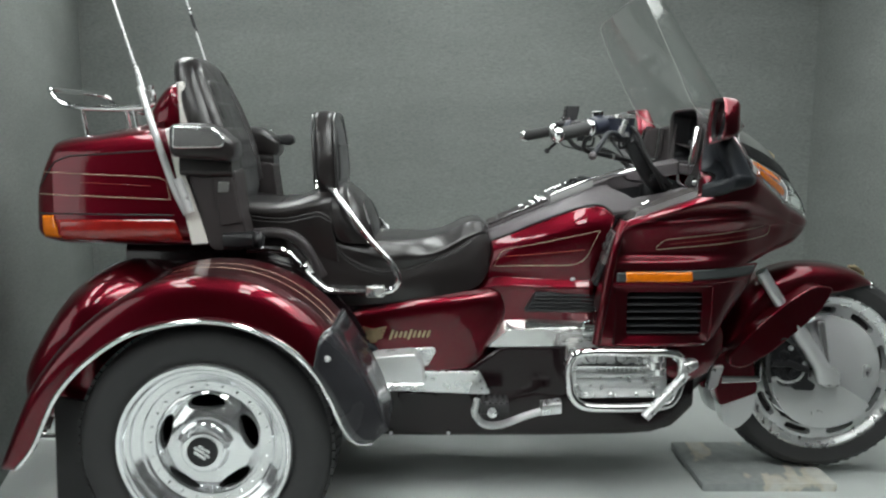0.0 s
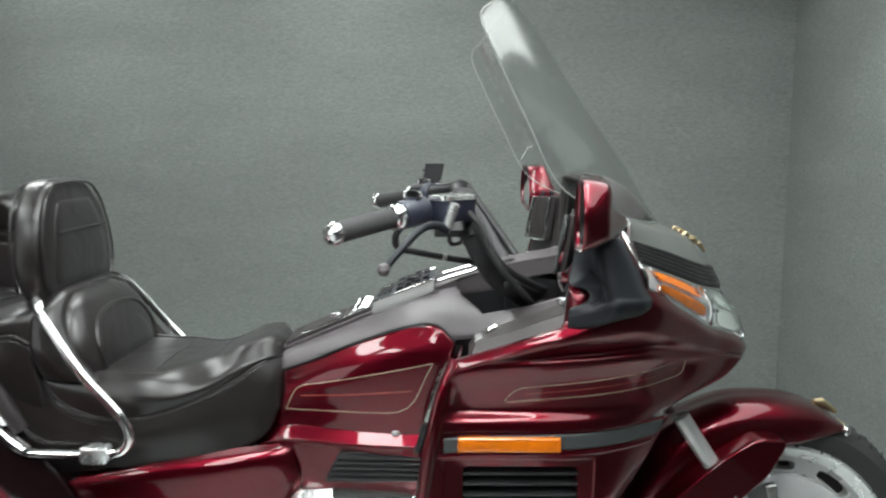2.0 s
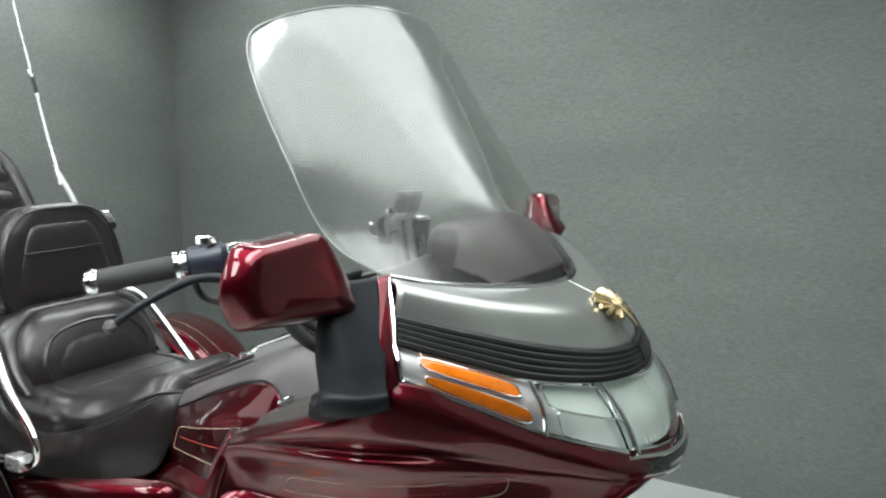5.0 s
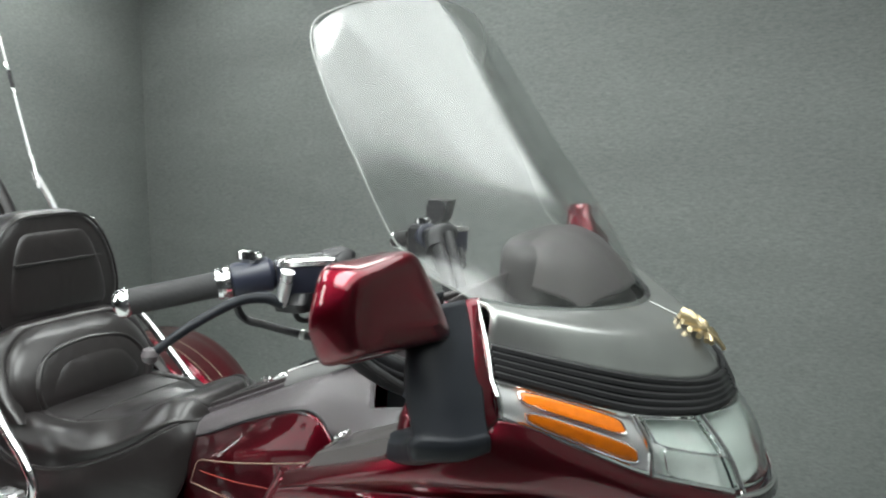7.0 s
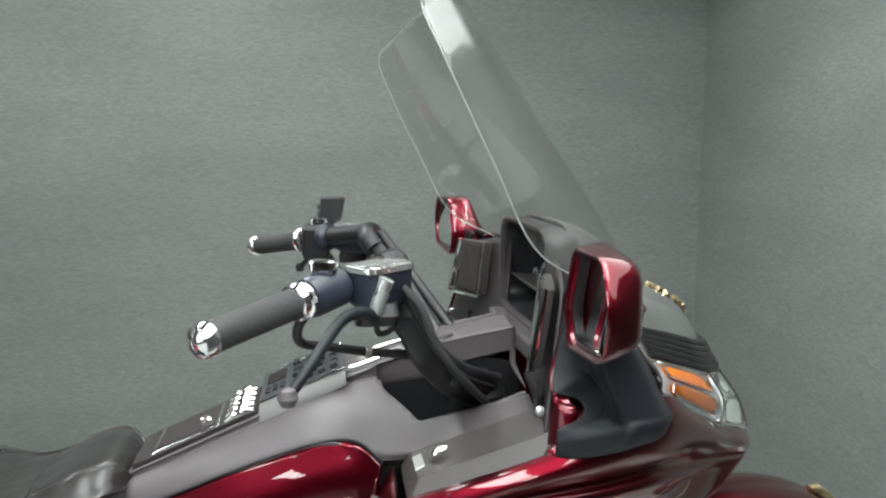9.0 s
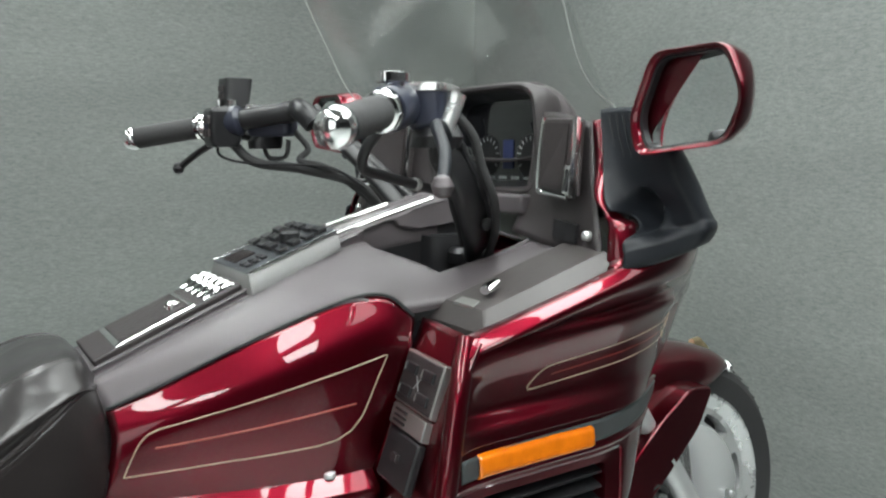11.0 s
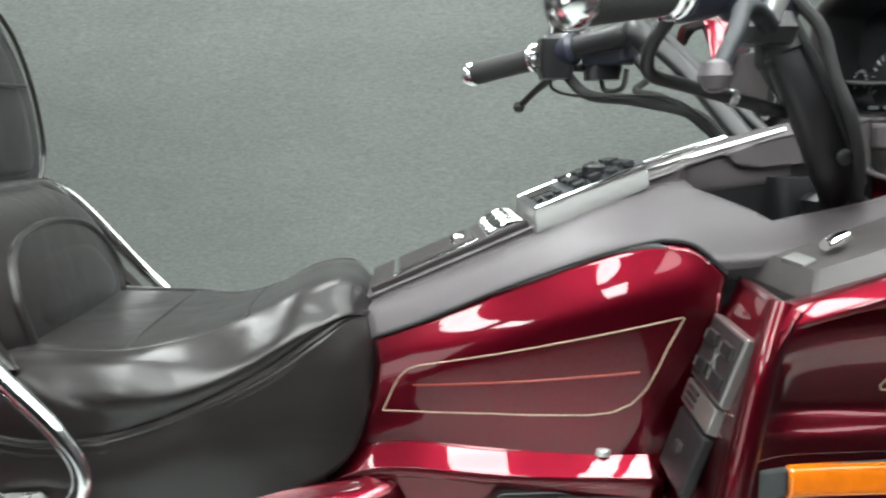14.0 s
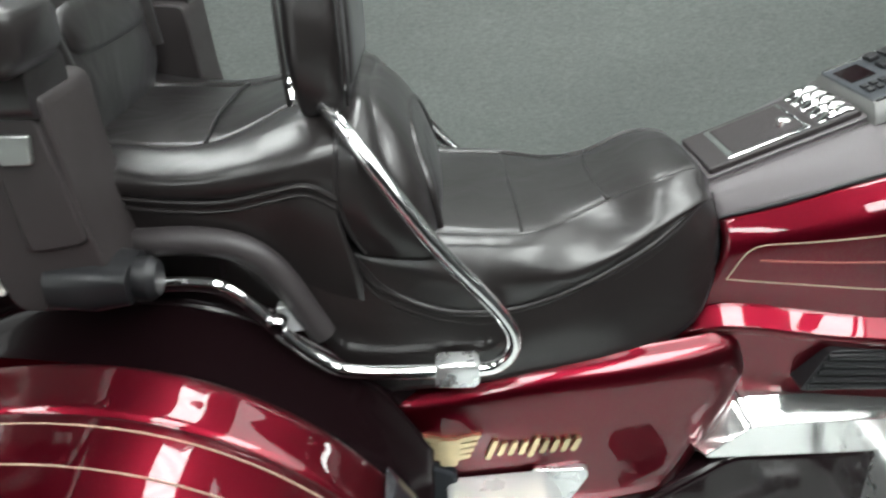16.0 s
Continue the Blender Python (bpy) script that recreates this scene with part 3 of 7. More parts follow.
for s in SIDES:
    part("tail_lamp", hull_x([(-0.575, 0.40, 0.47, 0.03), (-0.56, 0.37, 0.49, 0.04), (-0.53, 0.37, 0.49, 0.045)], 24, 4, y=s * 0.36), BLACK_PLASTIC, TRIKE)
    bumper = tube(flip(s, [(-0.50, 0.36, 0.25), (-0.60, 0.36, 0.26), (-0.625, 0.35, 0.30), (-0.60, 0.33, 0.33)]), 0.012, 12, 16)
    part("bumper_bar", bumper, CHROME, TRIKE, "chrome rear bumper bar")

# trunk
TRUNK_ST = [(-0.592, 0.840, 0.915, 0.245), (-0.586, 0.818, 0.950, 0.266), (-0.568, 0.804, 1.005, 0.279), (-0.540, 0.796, 1.068, 0.286), (-0.510, 0.791, 1.097, 0.290), (-0.38, 0.786, 1.112, 0.294), (-0.25, 0.783, 1.126, 0.296),
            (-0.155, 0.782, 1.128, 0.298)]
def trunk_bm():
    bm = hull_x(TRUNK_ST, 56, 8, 28, taper=0.02)
    for v in bm.verts:
        v.co.x += 0.10 * (0.95 - v.co.z) / 0.16 * 0.5 * max(0, min(1, (v.co.x + 0.5) / 0.3))
    return bm


trunk = part("trunk", trunk_bm(), RED, TRIKE, "burgundy rear trunk with pinstripes", 40)
for s in SIDES:
    ref = trunk_bm()
    for name, pts, r, mat in (("pinstripe", [(-0.552, 1.001), (-0.225, 0.986), (-0.205, 0.975), (-0.196, 0.924), (-0.572, 0.940)], 0.0013, PINSTRIPE),
                              ("red_line", [(-0.45, 0.972), (-0.25, 0.962)], 0.0007, RED_LINE),
                              ("lid_seam", [(-0.575, 0.955), (-0.52, 1.03), (-0.48, 1.045), (-0.22, 1.062)], 0.0022, BLACK_PLASTIC),
                              ("lower_seam", [(-0.578, 0.885), (-0.19, 0.880)], 0.0022, BLACK_PLASTIC)):
        p = draped(ref, dense(pts, 60, False), s, 0.0008)
        part(name, tube(p, r, 6), mat, trunk)
    for name, x0, x1, z0, z1, mat in (("amber_reflector", -0.562, -0.522, 0.818, 0.880, AMBER), ("side_lens", -0.517, -0.175, 0.808, 0.868, RED_LENS)):
        rows = []
        for k in range(4):
            z = z0 + (z1 - z0) * k / 3
            rows.append(draped(ref, [(x0 + (x1 - x0 + 0.02 * (1 - k / 3) - 0.01) * i / 9, z) for i in range(10)], s, 0.003))
        part(name, surface(rows, 30, 8), mat, trunk, "red side marker lens" if mat is RED_LENS else "amber side lens", thick=0.008)
    ref.free()
part("trunk_fin", hull_x([(-0.31, 1.10, 1.14, 0.15), (-0.27, 1.10, 1.22, 0.16), (-0.235, 1.10, 1.256, 0.165), (-0.205, 1.10, 1.256, 0.165)], 32, 5, 10), RED, trunk, "raised burgundy trunk top", 40)
part("trunk_spoiler", hull_x([(-0.53, 1.085, 1.095, 0.15), (-0.40, 1.09, 1.12, 0.2), (-0.25, 1.10, 1.15, 0.22)], 32, 3), RED, trunk)
for s in SIDES:
    part("white_trim_top", slab([(-0.205, 1.258), (-0.185, 1.258), (-0.165, 1.11), (-0.20, 1.10)], s * 0.02, s * 0.172), WHITE_TRIM, trunk, "white trim beside the backrest", bevel=0.004)
    part("white_trim", slab([(-0.200, 1.122), (-0.160, 1.122), (-0.094, 0.800), (-0.140, 0.796)], s * 0.19, s * 0.305), WHITE_TRIM, trunk, "white vertical trim at the trunk's front edge", bevel=0.004)
rack = part("luggage_rack", tube([(-0.27, -0.20, 1.245), (-0.285, -0.20, 1.185), (-0.50, -0.20, 1.186), (-0.565, -0.19, 1.232), (-0.575, -0.12, 1.236), (-0.575, 0.12, 1.236), (-0.565, 0.19, 1.232),
                                  (-0.50, 0.20, 1.186), (-0.285, 0.20, 1.185), (-0.27, 0.20, 1.245)], 0.008, 10, 90), CHROME, TRIKE, "chrome luggage rack on the trunk")
for x, y in ((-0.47, -0.2), (-0.47, 0.2), (-0.32, -0.2), (-0.32, 0.2), (-0.42, 0.0)):
    part("rack_post", tube([(x - 0.005, y, 1.187), (x + 0.01, y, 1.09)], 0.006), CHROME, rack)
part("rack_bar", tube([(-0.42, -0.2, 1.187), (-0.42, 0.2, 1.187)], 0.006), CHROME, rack)
for s in SIDES:
    dx, do = (0.02, 0.0) if s < 0 else (0.05, 0.06)
    mast = lambda pts: flip(s, [(x + dx, o + do, z) for x, o, z in pts])
    ant = part("antenna", tube(mast([(-0.275, 0.285, 1.20), (-0.365, 0.285, 1.52), (-0.50, 0.285, 2.02)]), 0.0042, 8, 12, 0.002), STEEL, TRIKE, "thin whip antenna")
    part("antenna_base", tube(mast([(-0.165, 0.318, 0.885), (-0.20, 0.318, 0.965), (-0.25, 0.315, 1.13), (-0.288, 0.29, 1.235)]), 0.0105, 12, 20, 0.009), SILVER, ant, "silver antenna tube")
    part("antenna_coil", tube(mast([(-0.352, 0.285, 1.475), (-0.366, 0.285, 1.525)]), 0.0062, 8), BLACK_PLASTIC, ant)
    for z in (1.465, 1.535):
        part("coil_end", tube(mast([(-0.3495 - (z - 1.465) * 0.28, 0.285, z), (-0.353 - (z - 1.465) * 0.28, 0.285, z + 0.012)]), 0.0062, 8), CHROME, ant)
    part("antenna_sleeve", tube(mast([(-0.283, 0.285, 1.225), (-0.298, 0.285, 1.29)]), 0.009, 8, 0, 0.005), STEEL, ant)
    part("antenna_clip", tube(mast([(-0.155, 0.323, 0.89), (-0.185, 0.323, 0.985)]), 0.013, 12), SILVER, ant)

# passenger seat
pback = part("passenger_backrest", hull_z([(0.90, -0.085, 0, 0.035, 0.165), (0.95, -0.085, 0, 0.045, 0.185), (1.03, -0.105, 0, 0.052, 0.20), (1.12, -0.135, 0, 0.055, 0.195), (1.21, -0.165, 0, 0.055, 0.18),
                                           (1.28, -0.187, 0, 0.05, 0.155), (1.32, -0.197, 0, 0.042, 0.125), (1.337, -0.20, 0, 0.022, 0.08)], 44, 3.2, 26), LEATHER, TRIKE, "padded black leather passenger backrest", 60)
for z, x, w in ((1.24, -0.127, 0.12), (1.175, -0.103, 0.125), (1.10, -0.078, 0.13), (1.03, -0.056, 0.13)):
    part("pad", hull_x([(x - 0.05, z - 0.035, z + 0.04, w - 0.01), (x - 0.005, z - 0.033, z + 0.035, w), (x + 0.006, z - 0.022, z + 0.024, w - 0.015)], 36, 4, 8, slant=0.3), LEATHER, pback, "", 60)
for s in SIDES:
    part("bolster", tube(flip(s, [(-0.062, 0.146, 0.96), (-0.080, 0.156, 1.06), (-0.115, 0.151, 1.17), (-0.160, 0.126, 1.275), (-0.180, 0.085, 1.312)]), 0.026, 14, 20, 0.022), LEATHER, pback, "", 60)
    arm = part("armrest", hull_x([(-0.172, 1.06, 1.115, 0.05), (-0.165, 1.045, 1.132, 0.062), (-0.12, 1.038, 1.136, 0.066), (-0.06, 1.035, 1.130, 0.066), (-0.02, 1.03, 1.10, 0.06), (-0.002, 1.045, 1.085, 0.045)], 36, 5, 16, y=s * 0.30),
               LEATHER, TRIKE, "black padded passenger armrest with a chrome cap", 50)
    part("chrome_cap", slab(rounded([(-0.158, 1.128), (-0.050, 1.126), (-0.016, 1.092), (-0.026, 1.068), (-0.162, 1.066)], 0.012), s * 0.345, s * 0.372), RIM, arm, "chrome armrest speaker cap", bevel=0.005)
    part("armrest_stem", hull_x([(-0.16, 0.99, 1.05, 0.045), (-0.08, 0.985, 1.045, 0.05), (-0.015, 0.985, 1.04, 0.045)], 28, 4, y=s * 0.275), LEATHER, arm)
    if s > 0:
        part("passenger_control", hull_x([(-0.02, 1.075, 1.105, 0.018), (0.03, 1.07, 1.11, 0.022), (0.045, 1.08, 1.10, 0.016)], 24, 5, y=s * 0.30), BLACK_PLASTIC, arm, "black passenger radio control")
    pod = part("speaker_pod", slab(rounded([(-0.165, 1.02), (-0.012, 1.01), (0.0, 0.90), (0.02, 0.80), (0.0, 0.782), (-0.085, 0.782)], 0.015), s * 0.19, s * 0.305), POD, TRIKE, "brown-grey vinyl side pod beside the passenger seat", bevel=0.012)
    part("pod_insert", slab(rounded([(-0.075, 1.0), (-0.02, 0.995), (0.005, 0.86), (-0.055, 0.85)], 0.012), s * 0.300, s * 0.311), POD, pod, bevel=0.004)
    part("buckle", slab(rounded([(-0.055, 0.975), (-0.025, 0.975), (-0.028, 0.945), (-0.058, 0.945)], 0.005, 3), s * 0.309, s * 0.318), SILVER_DARK, pod, "small metal buckle", bevel=0.003)
    part("pod_base", hull_x([(-0.05, 0.785, 0.83, 0.03), (0.0, 0.785, 0.835, 0.04), (0.035, 0.79, 0.83, 0.035)], 24, 4, y=s * 0.285), BLACK_PLASTIC, pod)
    knob = turned([(0.02, 0), (0.024, 0.008), (0.024, 0.022), (0.018, 0.03)], (0.028, s * 0.285, 0.808), 18, "x", True)
    part("pod_knob", knob, BLACK_PLASTIC, pod)

pseat = part("passenger_seat", hull_x([(-0.10, 0.70, 0.86, 0.15), (0.0, 0.66, 0.86, 0.165), (0.12, 0.62, 0.86, 0.165), (0.20, 0.60, 0.87, 0.165), (0.255, 0.60, 0.86, 0.15)], 32, 4, 12), LEATHER, TRIKE, "black leather passenger seat", 60)
CREASE = [(-0.10, 0.112, 0.909), (-0.02, 0.136, 0.902), (0.06, 0.140, 0.899), (0.105, 0.128, 0.905), (0.15, 0.102, 0.920), (0.20, 0.066, 0.938), (0.238, 0.034, 0.944)]
WELT = [(-0.10, 0.203, 0.893), (-0.02, 0.208, 0.873), (0.055, 0.209, 0.863), (0.114, 0.209, 0.862), (0.165, 0.210, 0.872), (0.206, 0.210, 0.879), (0.238, 0.208, 0.862)]
for s in SIDES:
    part("seat_cushion", surface([flip(s, r) for r in (
        [(x, 0.0, z + 0.009) for x, o, z in CREASE],
        [(x, o * 0.55, z + 0.008) for x, o, z in CREASE],
        [(x, o * 0.90, z + 0.005) for x, o, z in CREASE],
        CREASE,
        [(x + 0.003, o + 0.010, z + 0.006) for x, o, z in CREASE],
        [(-0.10, 0.158, 0.921), (-0.02, 0.171, 0.907), (0.06, 0.177, 0.902), (0.115, 0.174, 0.909), (0.165, 0.162, 0.924), (0.21, 0.140, 0.940), (0.242, 0.115, 0.947)],
        [(-0.10, 0.193, 0.915), (-0.02, 0.206, 0.899), (0.06, 0.212, 0.890), (0.115, 0.212, 0.895), (0.165, 0.208, 0.906), (0.21, 0.200, 0.918), (0.240, 0.190, 0.922)],
        [(-0.10, 0.202, 0.902), (-0.02, 0.213, 0.883), (0.06, 0.217, 0.873), (0.115, 0.217, 0.874), (0.165, 0.216, 0.884), (0.21, 0.212, 0.892), (0.239, 0.206, 0.890)],
        WELT)], 60, 56), LEATHER, pseat, "", 60)
    part("side_panel", surface([flip(s, r) for r in (
        WELT,
        [(-0.10, 0.198, 0.850), (-0.02, 0.204, 0.832), (0.055, 0.207, 0.824), (0.114, 0.209, 0.824), (0.165, 0.211, 0.830), (0.206, 0.212, 0.835), (0.244, 0.211, 0.828)],
        [(-0.10, 0.185, 0.770), (-0.02, 0.192, 0.760), (0.055, 0.197, 0.755), (0.114, 0.201, 0.755), (0.165, 0.205, 0.756), (0.206, 0.207, 0.756), (0.262, 0.208, 0.752)],
        [(-0.10, 0.170, 0.690), (-0.02, 0.176, 0.680), (0.055, 0.184, 0.672), (0.114, 0.190, 0.668), (0.165, 0.195, 0.664), (0.206, 0.198, 0.660), (0.266, 0.200, 0.655)])], 40, 24), LEATHER, pseat, "", 60, thick=0.004)
    part("front_panel", surface([flip(s, r) for r in (
        [(0.236, 0.0, 0.948), (0.237, 0.07, 0.948), (0.240, 0.125, 0.945), (0.240, 0.190, 0.922), (0.238, 0.207, 0.868), (0.250, 0.209, 0.825), (0.268, 0.206, 0.792)],
        [(0.256, 0.0, 0.954), (0.258, 0.07, 0.954), (0.262, 0.130, 0.949), (0.266, 0.192, 0.916), (0.272, 0.211, 0.862), (0.290, 0.214, 0.822), (0.312, 0.210, 0.788)],
        [(0.272, 0.0, 0.942), (0.274, 0.07, 0.942), (0.279, 0.125, 0.936), (0.290, 0.172, 0.900), (0.308, 0.192, 0.858), (0.332, 0.201, 0.820), (0.362, 0.200, 0.784)],
        [(0.270, 0.0, 0.915), (0.274, 0.06, 0.915), (0.280, 0.100, 0.905), (0.294, 0.140, 0.875), (0.314, 0.160, 0.840), (0.338, 0.172, 0.808), (0.362, 0.180, 0.780)])], 48, 30), LEATHER, pseat, "", 60)
    part("panel_seam", tube(flip(s, [(0.239, 0.130, 0.9465), (0.2405, 0.192, 0.9225), (0.2385, 0.2085, 0.868), (0.250, 0.2105, 0.826), (0.268, 0.2075, 0.793)]), 0.0026, 6, 30), LEATHER, pseat)
    for d, r in ((0.0, 0.0040), (0.011, 0.0028)):
        part("piping", tube(flip(s, [(x, o + 0.002, z - d) for x, o, z in WELT]), r, 8, 50), LEATHER, pseat)
    part("crease", tube(flip(s, [(x, o, z + 0.002) for x, o, z in CREASE]), 0.0020, 6, 40), LEATHER, pseat)
    handle = tube(flip(s, [(0.0, 0.205, 0.812), (0.03, 0.222, 0.820), (0.08, 0.225, 0.822), (0.13, 0.225, 0.812), (0.165, 0.222, 0.782), (0.195, 0.217, 0.725), (0.212, 0.212, 0.690)]), 0.0165, 14, 30)
    part("grab_handle", handle, HOOD, pseat, "dark padded passenger grab handle")
part("cross_seam", tube([(0.083, -0.136, 0.906), (0.080, -0.07, 0.9125), (0.079, 0.0, 0.9135), (0.080, 0.07, 0.9125), (0.083, 0.136, 0.906)], 0.0025, 8, 24), LEATHER, pseat)

# rider's seat
SEAT_X = (0.25, 0.31, 0.38, 0.46, 0.52, 0.575, 0.635, 0.685, 0.714)
def seat_row(outs, heights):
    """A line along the seat from its half widths and heights."""
    return list(zip(SEAT_X, outs, heights))


SEAM_OUT = (0.130, 0.145, 0.150, 0.148, 0.114, 0.090, 0.094, 0.074, 0.050)
SEAM_Z = (0.797, 0.792, 0.787, 0.784, 0.787, 0.803, 0.830, 0.836, 0.809)
PIPE = [(0.25, 0.197, 0.785), (0.29, 0.204, 0.742), (0.36, 0.204, 0.712), (0.44, 0.197, 0.708), (0.52, 0.181, 0.727), (0.60, 0.158, 0.760), (0.65, 0.137, 0.790), (0.685, 0.110, 0.808), (0.708, 0.080, 0.806)]
seat = part("rider_seat", box((0.24, -0.15, 0.60), (0.66, 0.15, 0.66)), BLACK_PLASTIC, TRIKE, "stitched black leather rider's seat")
for s in SIDES:
    part("seat_top", surface([flip(s, r) for r in (
        seat_row([0.0] * 9, [z + 0.008 for z in SEAM_Z]),
        seat_row([o * 0.5 for o in SEAM_OUT], [z + 0.008 for z in SEAM_Z]),
        seat_row([o * 0.9 for o in SEAM_OUT], [z + 0.005 for z in SEAM_Z]),
        seat_row(SEAM_OUT, SEAM_Z),
        seat_row([o + 0.008 for o in SEAM_OUT], [z + 0.005 for z in SEAM_Z]),
        seat_row((0.172, 0.180, 0.184, 0.181, 0.160, 0.138, 0.130, 0.106, 0.070), (0.800, 0.792, 0.784, 0.779, 0.776, 0.789, 0.814, 0.824, 0.803)),
        seat_row((0.193, 0.200, 0.203, 0.200, 0.186, 0.166, 0.148, 0.122, 0.080), (0.790, 0.770, 0.752, 0.747, 0.752, 0.770, 0.797, 0.813, 0.801)),
        PIPE)], 72, 56), LEATHER, seat, "", 60)
    part("seat_skirt", surface([flip(s, r) for r in (
        [(0.10, 0.203, 0.825), (0.18, 0.203, 0.815)] + PIPE,
        [(0.10, 0.205, 0.745), (0.16, 0.208, 0.725), (0.225, 0.210, 0.70), (0.28, 0.213, 0.67), (0.36, 0.212, 0.66), (0.45, 0.205, 0.662), (0.53, 0.190, 0.685), (0.61, 0.168, 0.700), (0.668, 0.148, 0.728), (0.702, 0.118, 0.775), (0.718, 0.082, 0.790)],
        [(0.11, 0.203, 0.665), (0.16, 0.206, 0.625), (0.215, 0.208, 0.598), (0.28, 0.207, 0.600), (0.36, 0.204, 0.604), (0.45, 0.198, 0.609), (0.54, 0.187, 0.616), (0.62, 0.170, 0.628), (0.685, 0.150, 0.660), (0.712, 0.122, 0.725), (0.722, 0.085, 0.765)])], 50, 16), LEATHER, seat, "", 60, thick=0.006)
    for d, r in ((0.0, 0.0042), (0.012, 0.003)):
        part("piping", tube(flip(s, [(x, o + 0.002 + d * 0.1, z - d) for x, o, z in PIPE]), r, 8, 60), LEATHER, seat)
    part("crease", tube(flip(s, [(x, o, z + 0.0022) for x, o, z in seat_row(SEAM_OUT, SEAM_Z)[1:8]]), 0.0022, 6, 40), LEATHER, seat)
part("cross_seam", tube([(0.455, -0.148, 0.786), (0.456, -0.07, 0.7915), (0.456, 0.07, 0.7915), (0.455, 0.148, 0.786)], 0.0025, 8, 20), LEATHER, seat)
part("front_seam", tube([(0.572, -0.092, 0.806), (0.566, -0.04, 0.806), (0.566, 0.04, 0.806), (0.572, 0.092, 0.806)], 0.0028, 8, 16), LEATHER, seat)
part("back_seam", tube([(0.34, -0.146, 0.792), (0.335, -0.07, 0.799), (0.335, 0.07, 0.799), (0.34, 0.146, 0.792)], 0.0025, 8, 16), LEATHER, seat)
low = part("lumbar_pad", hull_z([(0.74, 0.292, 0, 0.062, 0.16), (0.79, 0.300, 0, 0.060, 0.185), (0.84, 0.294, 0, 0.058, 0.186), (0.89, 0.280, 0, 0.050, 0.170), (0.925, 0.268, 0, 0.038, 0.14), (0.945, 0.262, 0, 0.018, 0.095)], 44, 3.4, 22),
           LEATHER, TRIKE, "curved black lumbar pad with an embossed panel", 60)
part("panel_piping", tube([(0.355, -0.135, 0.790), (0.345, -0.140, 0.84), (0.326, -0.10, 0.890), (0.318, 0, 0.905), (0.326, 0.10, 0.890), (0.345, 0.140, 0.84), (0.355, 0.135, 0.790)], 0.0055, 8, 50), LEATHER, low)
part("pad_panel", hull_z([(0.79, 0.352, 0, 0.008, 0.10), (0.82, 0.348, 0, 0.012, 0.115), (0.86, 0.335, 0, 0.012, 0.095), (0.885, 0.322, 0, 0.008, 0.06)], 36, 3, 14), LEATHER, low, "", 60)
back = part("rider_backrest", hull_z([(0.928, 0.222, 0, 0.020, 0.125), (0.942, 0.222, 0, 0.030, 0.152), (0.99, 0.219, 0, 0.036, 0.166), (1.05, 0.216, 0, 0.036, 0.163), (1.11, 0.212, 0, 0.034, 0.143), (1.150, 0.208, 0, 0.031, 0.112),
                                      (1.170, 0.206, 0, 0.027, 0.085), (1.178, 0.205, 0, 0.016, 0.055)], 52, 5.0, 30), LEATHER, TRIKE, "upright black leather rider backrest", 60)
part("pad", hull_z([(0.955, 0.238, 0, 0.014, 0.110), (0.975, 0.240, 0, 0.020, 0.122), (1.03, 0.238, 0, 0.021, 0.118), (1.09, 0.234, 0, 0.019, 0.102), (1.125, 0.230, 0, 0.017, 0.085), (1.138, 0.228, 0, 0.012, 0.074)], 40, 6, 20), LEATHER, back, "", 60)
part("piping", tube([(0.2575, -0.108, 1.072), (0.2575, -0.05, 1.072), (0.2575, 0.05, 1.072), (0.2575, 0.108, 1.072)], 0.0025, 8, 16), LEATHER, back)
for x, r in ((0.249, 0.0032), (0.183, 0.0032)):
    part("edge_piping", tube([(x + 0.003 - 0.012 * max(0, z - 1.0) / 0.17, y, z) for y, z in ((-0.142, 0.95), (-0.158, 0.99), (-0.155, 1.05), (-0.136, 1.11), (-0.106, 1.150), (-0.07, 1.168), (0, 1.171), (0.07, 1.168), (0.106, 1.150), (0.136, 1.11), (0.155, 1.05), (0.158, 0.99), (0.142, 0.95))], r, 8, 60), LEATHER, back)
part("backrest_bracket", tube([(0.205, -0.06, 1.0), (0.18, -0.07, 0.96), (0.185, -0.1, 0.94)], 0.007, 8, 12), CHROME, back)

# chrome seat rails
for s in SIDES:
    rail = part("seat_rail", tube(flip(s, [(0.195, 0.10, 0.962), (0.225, 0.15, 0.952), (0.265, 0.205, 0.920), (0.345, 0.232, 0.815), (0.415, 0.237, 0.735), (0.438, 0.238, 0.692), (0.425, 0.238, 0.660), (0.385, 0.238, 0.650),
                                           (0.25, 0.236, 0.650), (0.208, 0.236, 0.668), (0.165, 0.237, 0.710), (0.138, 0.238, 0.744), (0.110, 0.238, 0.769), (0.070, 0.238, 0.776), (0.0, 0.24, 0.773)]), 0.0095, 14, 120), CHROME, TRIKE, "bent chrome seat rail")
    part("rail_clamp", hull_x([(0.345, 0.636, 0.665, 0.014), (0.35, 0.633, 0.668, 0.017), (0.392, 0.633, 0.668, 0.017), (0.397, 0.636, 0.665, 0.014)], 24, 6, y=s * 0.238), STEEL, rail, "square metal clamp")
    part("rail_knob", turned([(0.004, -0.012), (0.011, -0.008), (0.012, 0.0), (0.009, 0.008), (0.003, 0.012)], (0.035, s * 0.245, 0.786), 16, "z", True), CHROME, rail)
    part("rail_bolt", turned([(0.012, 0), (0.012, s * 0.012), (0.008, s * 0.016)], (0.165, s * 0.236, 0.722), 12, caps=True), CHROME, rail)
    part("rail_plate", slab(rounded([(0.16, 0.735), (0.205, 0.735), (0.215, 0.705), (0.17, 0.70)], 0.006), s * 0.20, s * 0.226), STEEL, rail, bevel=0.002)

